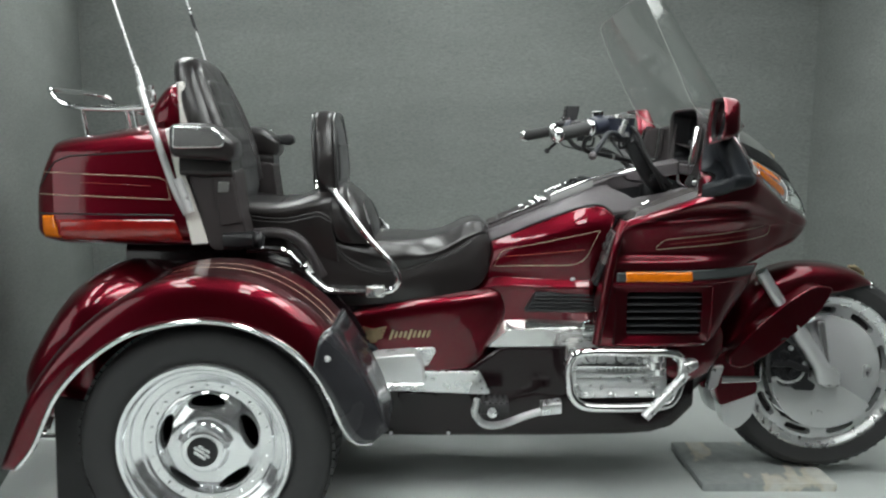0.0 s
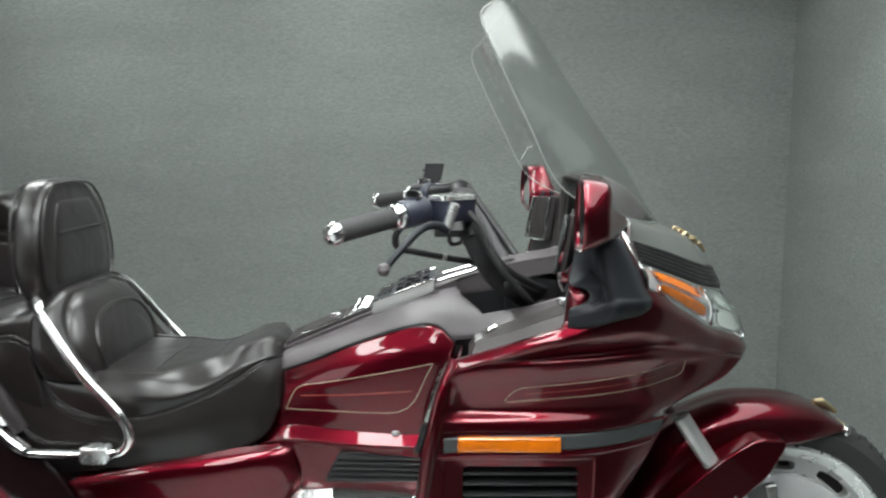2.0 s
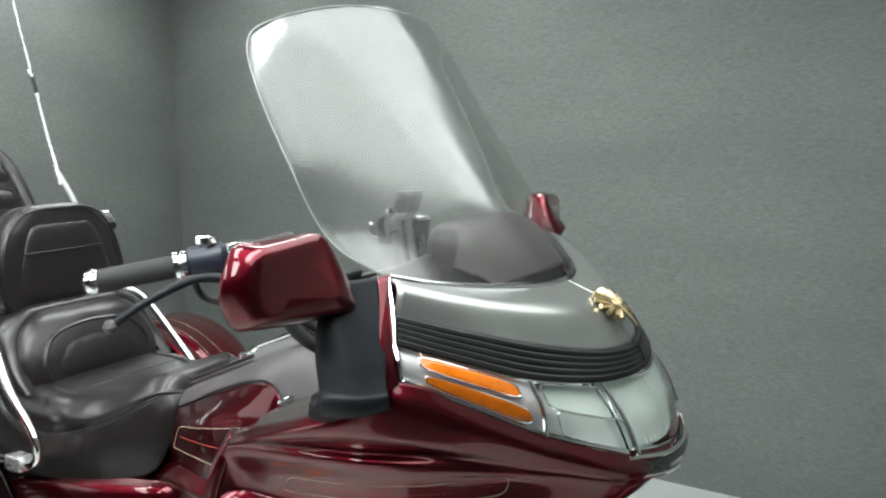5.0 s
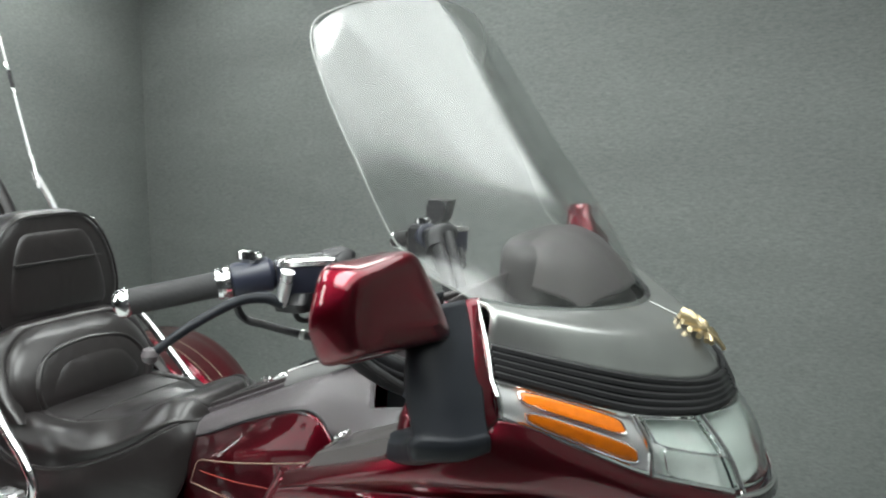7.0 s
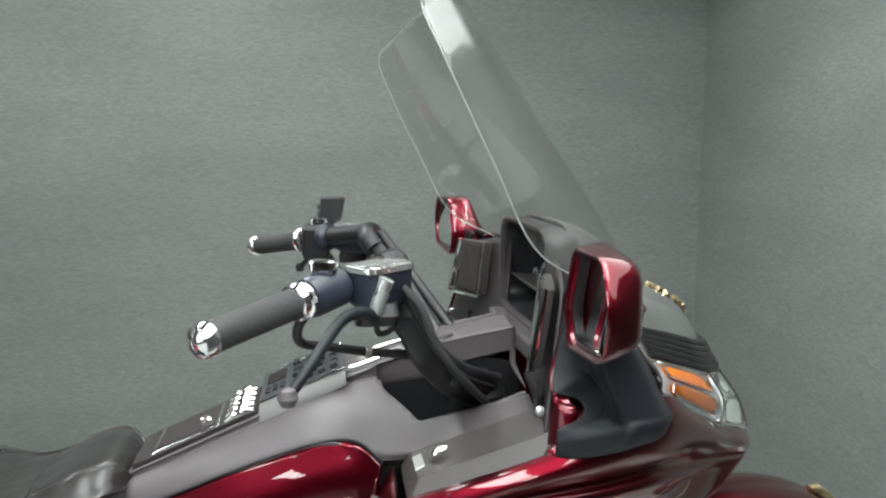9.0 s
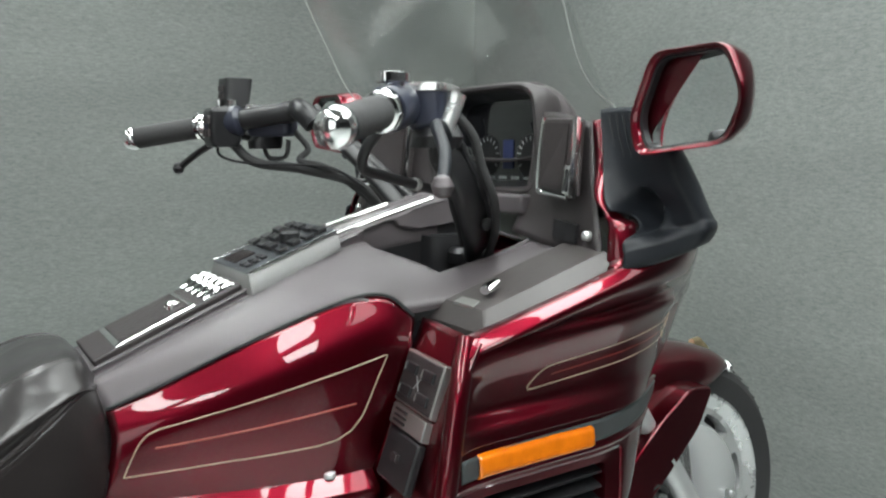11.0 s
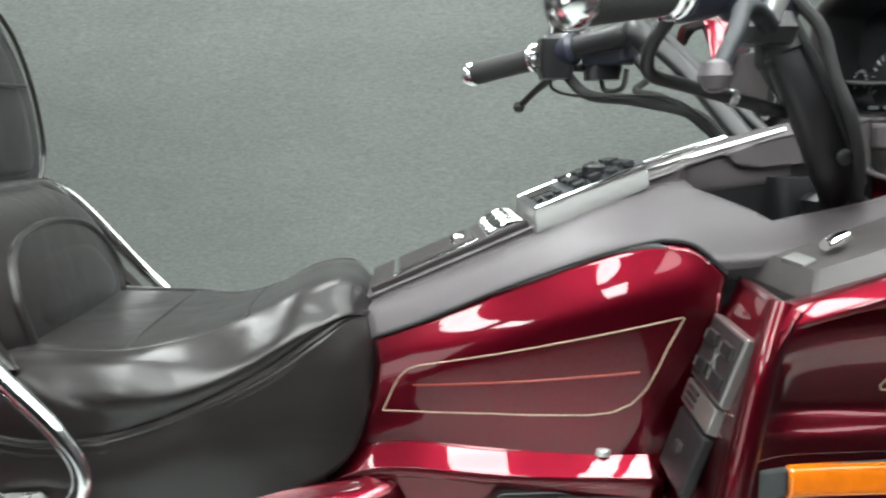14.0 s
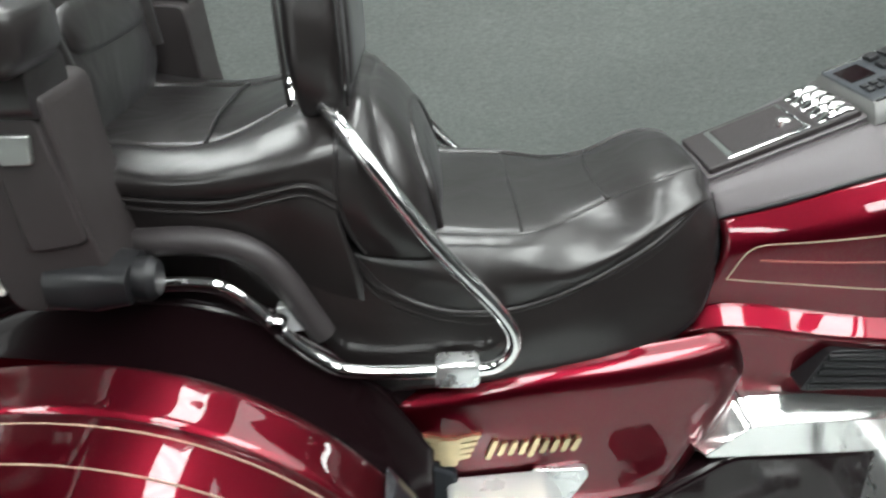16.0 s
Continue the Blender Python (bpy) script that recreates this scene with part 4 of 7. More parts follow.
# tank cover
def tank_rows(s):
    return [flip(s, r) for r in (
        [(0.70, 0.0, 0.822), (0.84, 0.0, 0.880), (0.97, 0.0, 0.935), (1.06, 0.0, 0.968), (1.18, 0.0, 1.005), (1.30, 0.0, 1.03)],
        [(0.70, 0.058, 0.818), (0.84, 0.060, 0.876), (0.97, 0.060, 0.930), (1.06, 0.055, 0.962), (1.18, 0.05, 0.998), (1.30, 0.05, 1.02)],
        [(0.70, 0.0605, 0.816), (0.84, 0.0625, 0.874), (0.97, 0.0625, 0.928), (1.06, 0.058, 0.960), (1.18, 0.053, 0.996), (1.30, 0.053, 1.018)],
        [(0.70, 0.063, 0.808), (0.84, 0.065, 0.866), (0.97, 0.066, 0.918), (1.06, 0.060, 0.948), (1.18, 0.056, 0.962), (1.30, 0.056, 0.98)],
        [(0.70, 0.074, 0.806), (0.84, 0.078, 0.866), (0.97, 0.082, 0.923), (1.06, 0.075, 0.946), (1.18, 0.07, 0.950), (1.30, 0.07, 0.960)],
        [(0.705, 0.090, 0.800), (0.85, 0.112, 0.864), (0.97, 0.126, 0.911), (1.07, 0.150, 0.922), (1.18, 0.170, 0.930), (1.29, 0.17, 0.950)],
        [(0.71, 0.103, 0.785), (0.86, 0.148, 0.852), (0.985, 0.175, 0.898), (1.068, 0.196, 0.887), (1.17, 0.225, 0.905), (1.28, 0.25, 0.945)],
        [(0.711, 0.105, 0.776), (0.86, 0.151, 0.842), (0.985, 0.178, 0.886), (1.066, 0.199, 0.872), (1.172, 0.230, 0.895), (1.28, 0.255, 0.935)])]


for s in SIDES:
    bm = surface(tank_rows(s), 61, 71)
    for at, way in (((1.078, 0, 0), (1, 0, 0)), ((1.292, 0, 0), (1, 0, 0)), ((0, s * 0.055, 0), (0, 1, 0)), ((0, s * 0.180, 0), (0, 1, 0)), ((1.078, s * 0.085, 0), (0.885, -s * 0.466, 0))):
        bmesh.ops.bisect_plane(bm, geom=bm.verts[:] + bm.edges[:] + bm.faces[:], plane_co=at, plane_no=way)
    gone = [f for f in bm.faces if 1.078 < f.calc_center_median().x < 1.292 and 0.055 < abs(f.calc_center_median().y) < min(0.180, 0.085 + 1.9 * (f.calc_center_median().x - 1.078))]
    bmesh.ops.delete(bm, geom=gone, context="FACES")
    part("tank_cover", bm, GREY_PLASTIC, TRIKE, "grey plastic tank cover", 60, thick=0.004)
    part("steering_well", box((1.07, s * 0.03, 0.80), (1.30, s * 0.195, 0.86)), BLACK_PLASTIC, TRIKE)
    part("well_wall", slab([(1.08, 0.80), (1.31, 0.80), (1.31, 0.96), (1.20, 0.985), (1.09, 0.955)], s * 0.045, s * 0.05), BLACK_PLASTIC, TRIKE)
    part("well_rim", tube(flip(s, [(1.080, 0.066, 0.944), (1.083, 0.088, 0.938), (1.103, 0.132, 0.922), (1.128, 0.172, 0.912), (1.170, 0.180, 0.922), (1.23, 0.180, 0.934), (1.285, 0.176, 0.950)]), 0.005, 8, 40), GREY_PLASTIC, TRIKE)
    # pocket lid beside the tank
    lid = part("pocket_lid", loft([flip(s, r) for r in (
        [(1.100, 0.196, 0.850), (1.096, 0.326, 0.852), (1.266, 0.368, 0.926), (1.278, 0.248, 0.930)],
        [(1.100, 0.196, 0.864), (1.096, 0.326, 0.866), (1.266, 0.368, 0.937), (1.278, 0.248, 0.942)],
        [(1.113, 0.216, 0.890), (1.110, 0.306, 0.890), (1.270, 0.350, 0.957), (1.276, 0.262, 0.959)])]), LID, TRIKE, "brown-grey storage pocket lid", 25, bevel=0.004)
    part("lid_lock", hull_x([(1.13, 0.904, 0.913, 0.009), (1.137, 0.906, 0.918, 0.010), (1.15, 0.912, 0.922, 0.006)], 16, 2.5, y=s * 0.28), CHROME, lid, "chrome lock")
    part("lid_badge", hull_x([(1.110, 0.8875, 0.8915, 0.022), (1.122, 0.893, 0.897, 0.02)], 16, 6, y=s * 0.262), SILVER_DARK, lid)
    # red tank side
    def side_rows(s):
        return [flip(s, r) for r in (
            [(0.714, 0.106, 0.781), (0.78, 0.129, 0.809), (0.86, 0.151, 0.846), (0.935, 0.168, 0.876), (0.985, 0.178, 0.892), (1.020, 0.185, 0.898), (1.046, 0.193, 0.892), (1.074, 0.203, 0.866)],
            [(0.716, 0.124, 0.752), (0.785, 0.153, 0.776), (0.865, 0.178, 0.806), (0.938, 0.194, 0.830), (0.985, 0.202, 0.842), (1.018, 0.206, 0.846), (1.040, 0.209, 0.842), (1.062, 0.211, 0.830)],
            [(0.707, 0.127, 0.712), (0.795, 0.160, 0.731), (0.868, 0.183, 0.747), (0.940, 0.198, 0.762), (0.985, 0.205, 0.770), (1.012, 0.208, 0.773), (1.030, 0.209, 0.774), (1.048, 0.209, 0.774)],
            [(0.690, 0.122, 0.684), (0.795, 0.157, 0.698), (0.867, 0.179, 0.702), (0.935, 0.193, 0.706), (0.975, 0.199, 0.708), (1.000, 0.202, 0.708), (1.012, 0.203, 0.708), (1.024, 0.203, 0.708)],
            [(0.670, 0.120, 0.655), (0.785, 0.154, 0.668), (0.858, 0.174, 0.670), (0.925, 0.187, 0.671), (0.965, 0.193, 0.672), (0.990, 0.195, 0.672), (1.000, 0.196, 0.672), (1.010, 0.197, 0.672)])]
    part("tank_seam", tube([Vector(p) + Vector((0, s * 0.0015, 0.003)) for p in side_rows(s)[0]], 0.0022, 8, 50), BLACK_PLASTIC, TRIKE)
    side = part("tank_side", surface(side_rows(s), 50, 30), RED, TRIKE, "burgundy tank side panel with pinstripe", 60, thick=0.004)
    ref = surface(side_rows(s), 50, 30)
    outline = dense([(0.724, 0.709), (0.737, 0.738), (0.743, 0.749), (0.751, 0.757), (0.763, 0.763), (1.030, 0.827), (1.014, 0.795), (1.004, 0.771), (0.995, 0.752), (0.981, 0.735), (0.962, 0.725), (0.938, 0.721), (0.837, 0.717)], 150)
    part("pinstripe", tube(draped(ref, outline, s, 0.0022), 0.0009, 6), PINSTRIPE, side)
    part("red_line", tube(draped(ref, dense([(0.758, 0.741), (0.987, 0.769)], 40, False), s, 0.0018), 0.0014, 6), RED_LINE, side)
    ref.free()
    # ledge under the tank and side vent
    top = ((0.635, 0.122, 0.628), (0.722, 0.138, 0.672), (0.86, 0.176, 0.676), (1.012, 0.197, 0.678))
    low = ((0.635, 0.137, 0.616), (0.720, 0.161, 0.652), (0.86, 0.199, 0.656), (1.014, 0.220, 0.658))
    def across(k, out=0.0, up=0.0):
        return flip(s, [(a[0], a[1] + (b[1] - a[1]) * k + out, a[2] + (b[2] - a[2]) * k + up) for a, b in zip(top, low)])
    part("side_ledge", surface([across(0, -0.012, -0.008), across(0, -0.002, 0.0), across(0.05), across(0.08), across(0.5), across(0.90), across(0.95, 0.0, -0.0005), across(1.0, -0.0005, -0.004), across(1.0, -0.002, -0.009), across(1.0, -0.006, -0.020),
                                flip(s, [(0.690, 0.137, 0.50), (0.745, 0.146, 0.50), (0.86, 0.157, 0.50), (1.014, 0.172, 0.50)])], 36, 60), RED, TRIKE, "burgundy ledge under the tank", 60, thick=0.004)
    vent = part("side_vent", slab(rounded([(0.812, 0.580), (0.843, 0.641), (1.020, 0.641), (1.020, 0.580)], 0.008), s * 0.12, s * 0.205), BLACK_PLASTIC, TRIKE, "black slatted side vent", bevel=0.003)
    for k in range(5):
        z = 0.588 + 0.0112 * k
        part("slat", tube(flip(s, [(0.822 + 0.0045 * k, 0.206, z), (1.016, 0.211, z)]), 0.0042, 8), BLACK_PLASTIC, vent)
    part("ledge_bolt", turned([(0.008, -0.004), (0.0078, 0.002), (0.006, 0.0036), (0.002, 0.0042)], (0.955, s * 0.193, 0.680), 14, "z", True), SILVER, TRIKE)
    # control column beside the tank
    part("tank_front_pillar", surface([flip(s, r) for r in (
        [(1.040, 0.186, 0.862), (1.040, 0.196, 0.80), (1.018, 0.188, 0.72), (1.006, 0.178, 0.66), (1.000, 0.17, 0.55)],
        [(1.070, 0.194, 0.858), (1.062, 0.212, 0.80), (1.040, 0.212, 0.72), (1.025, 0.212, 0.66), (1.018, 0.21, 0.55)],
        [(1.064, 0.210, 0.850), (1.054, 0.222, 0.80), (1.034, 0.222, 0.72), (1.024, 0.222, 0.66), (1.018, 0.22, 0.55)])], 30, 14), RED, TRIKE, "", 60, thick=0.004)
    panel = part("switch_panel", surface([flip(s, r) for r in (
        [(1.088, 0.205, 0.866), (1.055, 0.212, 0.80), (1.032, 0.212, 0.72), (1.012, 0.208, 0.60)],
        [(1.085, 0.262, 0.866), (1.050, 0.265, 0.80), (1.026, 0.265, 0.72), (1.008, 0.26, 0.60)],
        [(1.078, 0.345, 0.862), (1.046, 0.348, 0.80), (1.022, 0.348, 0.72), (1.004, 0.345, 0.60)])], 24, 12), RED, TRIKE, "burgundy panel facing the rider", 60, thick=0.004)
    lean = Matrix.Translation((1.043, s * 0.268, 0.792)) @ Matrix.Rotation(s * radians(6), 4, "Z") @ Matrix.Rotation(radians(19), 4, "Y")
    def face(name, y0, y1, z0, z1, h, mat, parent, label="", bevel=0.002):
        bm = box((-h, min(y0, y1), z0), (0.007, max(y0, y1), z1))
        bmesh.ops.transform(bm, matrix=lean, verts=bm.verts)
        return part(name, bm, mat, parent, label, bevel=bevel)
    plate = face("switch_plate", -0.050, 0.050, -0.024, 0.042, 0.005, SILVER_DARK, panel, "switch plate with a metal rim")
    face("plate_face", -0.047, 0.047, -0.0215, 0.0395, 0.0065, VINYL, plate)
    for yy in (-0.023, 0.023):
        for zz in (-0.007, 0.022):
            face("button", yy - 0.015, yy + 0.015, zz - 0.0065, zz + 0.0065, 0.010, BLACK_PLASTIC, plate)
            face("button_edge", yy + 0.012, yy + 0.0138, zz - 0.005, zz + 0.005, 0.0108, SILVER_DARK, plate, bevel=0.0005)
    for k in (-1, 1):
        mark = face("cross_mark", -0.011, 0.011, 0.0068, 0.0082, 0.0070, PALE, plate, bevel=0.0002)
        mark.data.transform(lean @ Matrix.Translation((0, 0, 0.0075)) @ Matrix.Rotation(k * radians(50), 4, "X") @ Matrix.Translation((0, 0, -0.0075)) @ lean.inverted())
    slider = face("lever_plate", -0.046, 0.046, -0.052, -0.027, 0.006, SILVER_DARK, panel, "silver slider plate")
    for k in range(3):
        face("slider", 0.002, 0.034, -0.0475 + 0.0068 * k, -0.0440 + 0.0068 * k, 0.0085, BLACK_PLASTIC, slider)
    socket = face("lower_box", -0.044, 0.040, -0.118, -0.055, 0.006, BLACK_PLASTIC, panel, "black socket box", 0.004)
    face("box_catch", -0.008, 0.008, -0.090, -0.080, 0.010, VINYL, socket)

# middle console on the tank
def on_spine(x):
    return 0.822 + (x - 0.70) * 0.415 if x < 1.0 else 0.9465 + (x - 1.0) * 0.32


def console_box(name, x0, x1, w, lift, h, mat, parent, label="", bevel=0.003, y=0.0):
    a, b = on_spine(x0) + lift, on_spine(x1) + lift
    rings = [[(x0, y - w, a), (x1, y - w, b), (x1, y + w, b), (x0, y + w, a)], [(x0 - h * 0.38, y - w, a + h), (x1 - h * 0.38, y - w, b + h), (x1 - h * 0.38, y + w, b + h), (x0 - h * 0.38, y + w, a + h)]]
    return part(name, loft(rings), mat, parent, label, bevel=bevel)


console = console_box("console", 0.715, 0.90, 0.062, -0.012, 0.016, VINYL, TRIKE, "dark console down the middle of the tank")
door = console_box("fuel_door", 0.738, 0.838, 0.054, 0.003, 0.004, CHROME, console, "fuel door with a chrome frame")
console_box("door_face", 0.744, 0.832, 0.047, 0.006, 0.003, VINYL, door)
part("door_lock", turned([(0.010, -0.003), (0.010, 0.005), (0.006, 0.008)], (0.815, -0.02, on_spine(0.815) + 0.010), 14, "z", True), CHROME, door)
for k in range(5):
    y = -0.052 + 0.026 * k
    part("chrome_button", hull_x([(0.846, on_spine(0.846) + 0.003, on_spine(0.846) + 0.010, 0.006), (0.856, on_spine(0.856) + 0.003, on_spine(0.856) + 0.017, 0.0092), (0.876, on_spine(0.876) + 0.003, on_spine(0.876) + 0.017, 0.0092),
                                  (0.888, on_spine(0.888) + 0.002, on_spine(0.888) + 0.010, 0.006)], 16, 2.6, y=y), CHROME, console, "chrome radio button")
def radio_ring(w, lift):
    return [(x, y, on_spine(x) + lift) for x, y in ((0.900, -w), (1.030, -w + 0.004), (1.030, w - 0.004), (0.900, w))]


radio = part("radio_panel", loft([radio_ring(0.088, -0.010), radio_ring(0.086, -0.002), radio_ring(0.075, 0.015), radio_ring(0.073, 0.0165)]), DULL_SILVER, console, "silver-sided radio panel with black buttons", bevel=0.0015)
part("radio_face", loft([radio_ring(0.071, 0.0160), radio_ring(0.070, 0.0185)]), SLATE, radio, "slate radio face", bevel=0.001)
for k in range(3):
    for y in (-0.042, -0.026):
        console_box("small_key", 0.908 + 0.011 * k, 0.915 + 0.011 * k, 0.006, 0.0185, 0.003, BLACK_PLASTIC, radio, "", 0.0006, y)
console_box("display_window", 0.908, 0.938, 0.026, 0.0182, 0.0016, BLACK_GLOSS, radio, "dark display window", 0.0005, 0.026)
for i in range(4):
    for j in range(4):
        if (i, j) not in ((1, 1), (2, 1)):
            x, y = 0.950 + 0.019 * i, -0.051 + 0.034 * j
            console_box("radio_button", x, x + 0.012, 0.011, 0.0185, 0.006 if (i + j) % 2 else 0.0045, BLACK_PLASTIC, radio, "", 0.001, y)
part("tuning_knob", turned([(0.015, -0.004), (0.015, 0.010), (0.012, 0.013), (0.004, 0.0135)], (0.982, -0.017, on_spine(0.982) + 0.018), 24, "z", True), BLACK_PLASTIC, radio, "black tuning knob")
for s in SIDES:
    part("chrome_strip", tube([(x, s * 0.0735, on_spine(x) + 0.0170) for x in (0.902, 1.028)], 0.0022, 8), CHROME, radio, "chrome strip")
part("spine_strip", tube([(1.038, -0.046, 0.963), (1.12, -0.048, 0.988), (1.20, -0.050, 1.010)], 0.0030, 8), CHROME, console, "chrome strip")
part("spine_strip", tube([(1.048, 0.002, 0.971), (1.145, -0.008, 1.0005)], 0.0030, 8), CHROME, console, "chrome strip")
part("spine", hull_x([(1.02, 0.92, 0.9585, 0.052), (1.10, 0.93, 0.9835, 0.052), (1.20, 0.94, 1.0105, 0.052), (1.235, 0.94, 1.008, 0.045)], 24, 6), GREY_PLASTIC, console)

# fairing
def upper_rows(s):
    return [flip(s, r) for r in (
        [(1.072, 0.316, 0.862), (1.10, 0.328, 0.874), (1.17, 0.350, 0.901), (1.265, 0.372, 0.938), (1.335, 0.378, 0.972), (1.405, 0.362, 1.000), (1.490, 0.292, 0.950), (1.560, 0.228, 0.905), (1.650, 0.140, 0.864), (1.675, 0.000, 0.845)],
        [(1.066, 0.328, 0.859), (1.094, 0.340, 0.871), (1.164, 0.362, 0.898), (1.261, 0.384, 0.932), (1.339, 0.389, 0.956), (1.415, 0.369, 0.970), (1.500, 0.301, 0.928), (1.572, 0.233, 0.887), (1.660, 0.146, 0.848), (1.688, 0.000, 0.830)],
        [(1.060, 0.337, 0.844), (1.088, 0.349, 0.856), (1.158, 0.371, 0.883), (1.256, 0.390, 0.914), (1.336, 0.387, 0.926), (1.418, 0.356, 0.922), (1.500, 0.288, 0.895), (1.574, 0.226, 0.866), (1.660, 0.143, 0.835), (1.686, 0.000, 0.820)],
        [(1.057, 0.340, 0.836), (1.090, 0.342, 0.860), (1.159, 0.352, 0.870), (1.262, 0.354, 0.883), (1.340, 0.347, 0.889), (1.419, 0.322, 0.890), (1.500, 0.272, 0.874), (1.573, 0.220, 0.854), (1.658, 0.141, 0.830), (1.685, 0.000, 0.817)],
        [(1.055, 0.342, 0.830), (1.087, 0.345, 0.842), (1.159, 0.352, 0.852), (1.264, 0.359, 0.865), (1.342, 0.354, 0.871), (1.419, 0.329, 0.872), (1.500, 0.267, 0.856), (1.573, 0.220, 0.848), (1.657, 0.139, 0.824), (1.683, 0.000, 0.811)],
        [(1.046, 0.347, 0.800), (1.082, 0.326, 0.803), (1.160, 0.329, 0.812), (1.270, 0.335, 0.825), (1.345, 0.332, 0.834), (1.420, 0.310, 0.840), (1.500, 0.252, 0.838), (1.572, 0.212, 0.830), (1.655, 0.134, 0.815), (1.680, 0.000, 0.805)],
        [(1.040, 0.347, 0.772), (1.080, 0.319, 0.770), (1.160, 0.318, 0.772), (1.270, 0.320, 0.776), (1.345, 0.316, 0.778), (1.415, 0.294, 0.780), (1.488, 0.252, 0.780), (1.558, 0.204, 0.782), (1.630, 0.126, 0.784), (1.655, 0.000, 0.785)],
        [(1.036, 0.354, 0.752), (1.080, 0.336, 0.752), (1.160, 0.333, 0.752), (1.270, 0.331, 0.752), (1.345, 0.322, 0.752), (1.408, 0.295, 0.752), (1.468, 0.254, 0.755), (1.525, 0.203, 0.760), (1.580, 0.124, 0.765), (1.602, 0.000, 0.767)],
        [(1.033, 0.356, 0.736), (1.080, 0.339, 0.736), (1.160, 0.337, 0.736), (1.270, 0.335, 0.736), (1.345, 0.325, 0.736), (1.405, 0.296, 0.737), (1.455, 0.254, 0.740), (1.500, 0.202, 0.745), (1.540, 0.123, 0.752), (1.558, 0.000, 0.755)])]


def lower_rows(s):
    return [flip(s, r) for r in (
        [(1.026, 0.348, 0.738), (1.085, 0.334, 0.738), (1.19, 0.330, 0.738), (1.30, 0.328, 0.738), (1.39, 0.300, 0.738), (1.478, 0.251, 0.738)],
        [(1.018, 0.348, 0.668), (1.085, 0.336, 0.668), (1.19, 0.336, 0.668), (1.30, 0.334, 0.668), (1.375, 0.308, 0.668), (1.445, 0.258, 0.670)],
        [(1.010, 0.350, 0.603), (1.085, 0.342, 0.603), (1.19, 0.342, 0.603), (1.30, 0.337, 0.603), (1.362, 0.312, 0.603), (1.405, 0.265, 0.605)],
        [(1.002, 0.348, 0.540), (1.085, 0.348, 0.540), (1.19, 0.346, 0.540), (1.30, 0.335, 0.540), (1.345, 0.305, 0.540), (1.365, 0.265, 0.542)],
        [(0.998, 0.335, 0.512), (1.085, 0.336, 0.512), (1.19, 0.334, 0.512), (1.29, 0.322, 0.512), (1.325, 0.295, 0.514), (1.34, 0.262, 0.516)])]


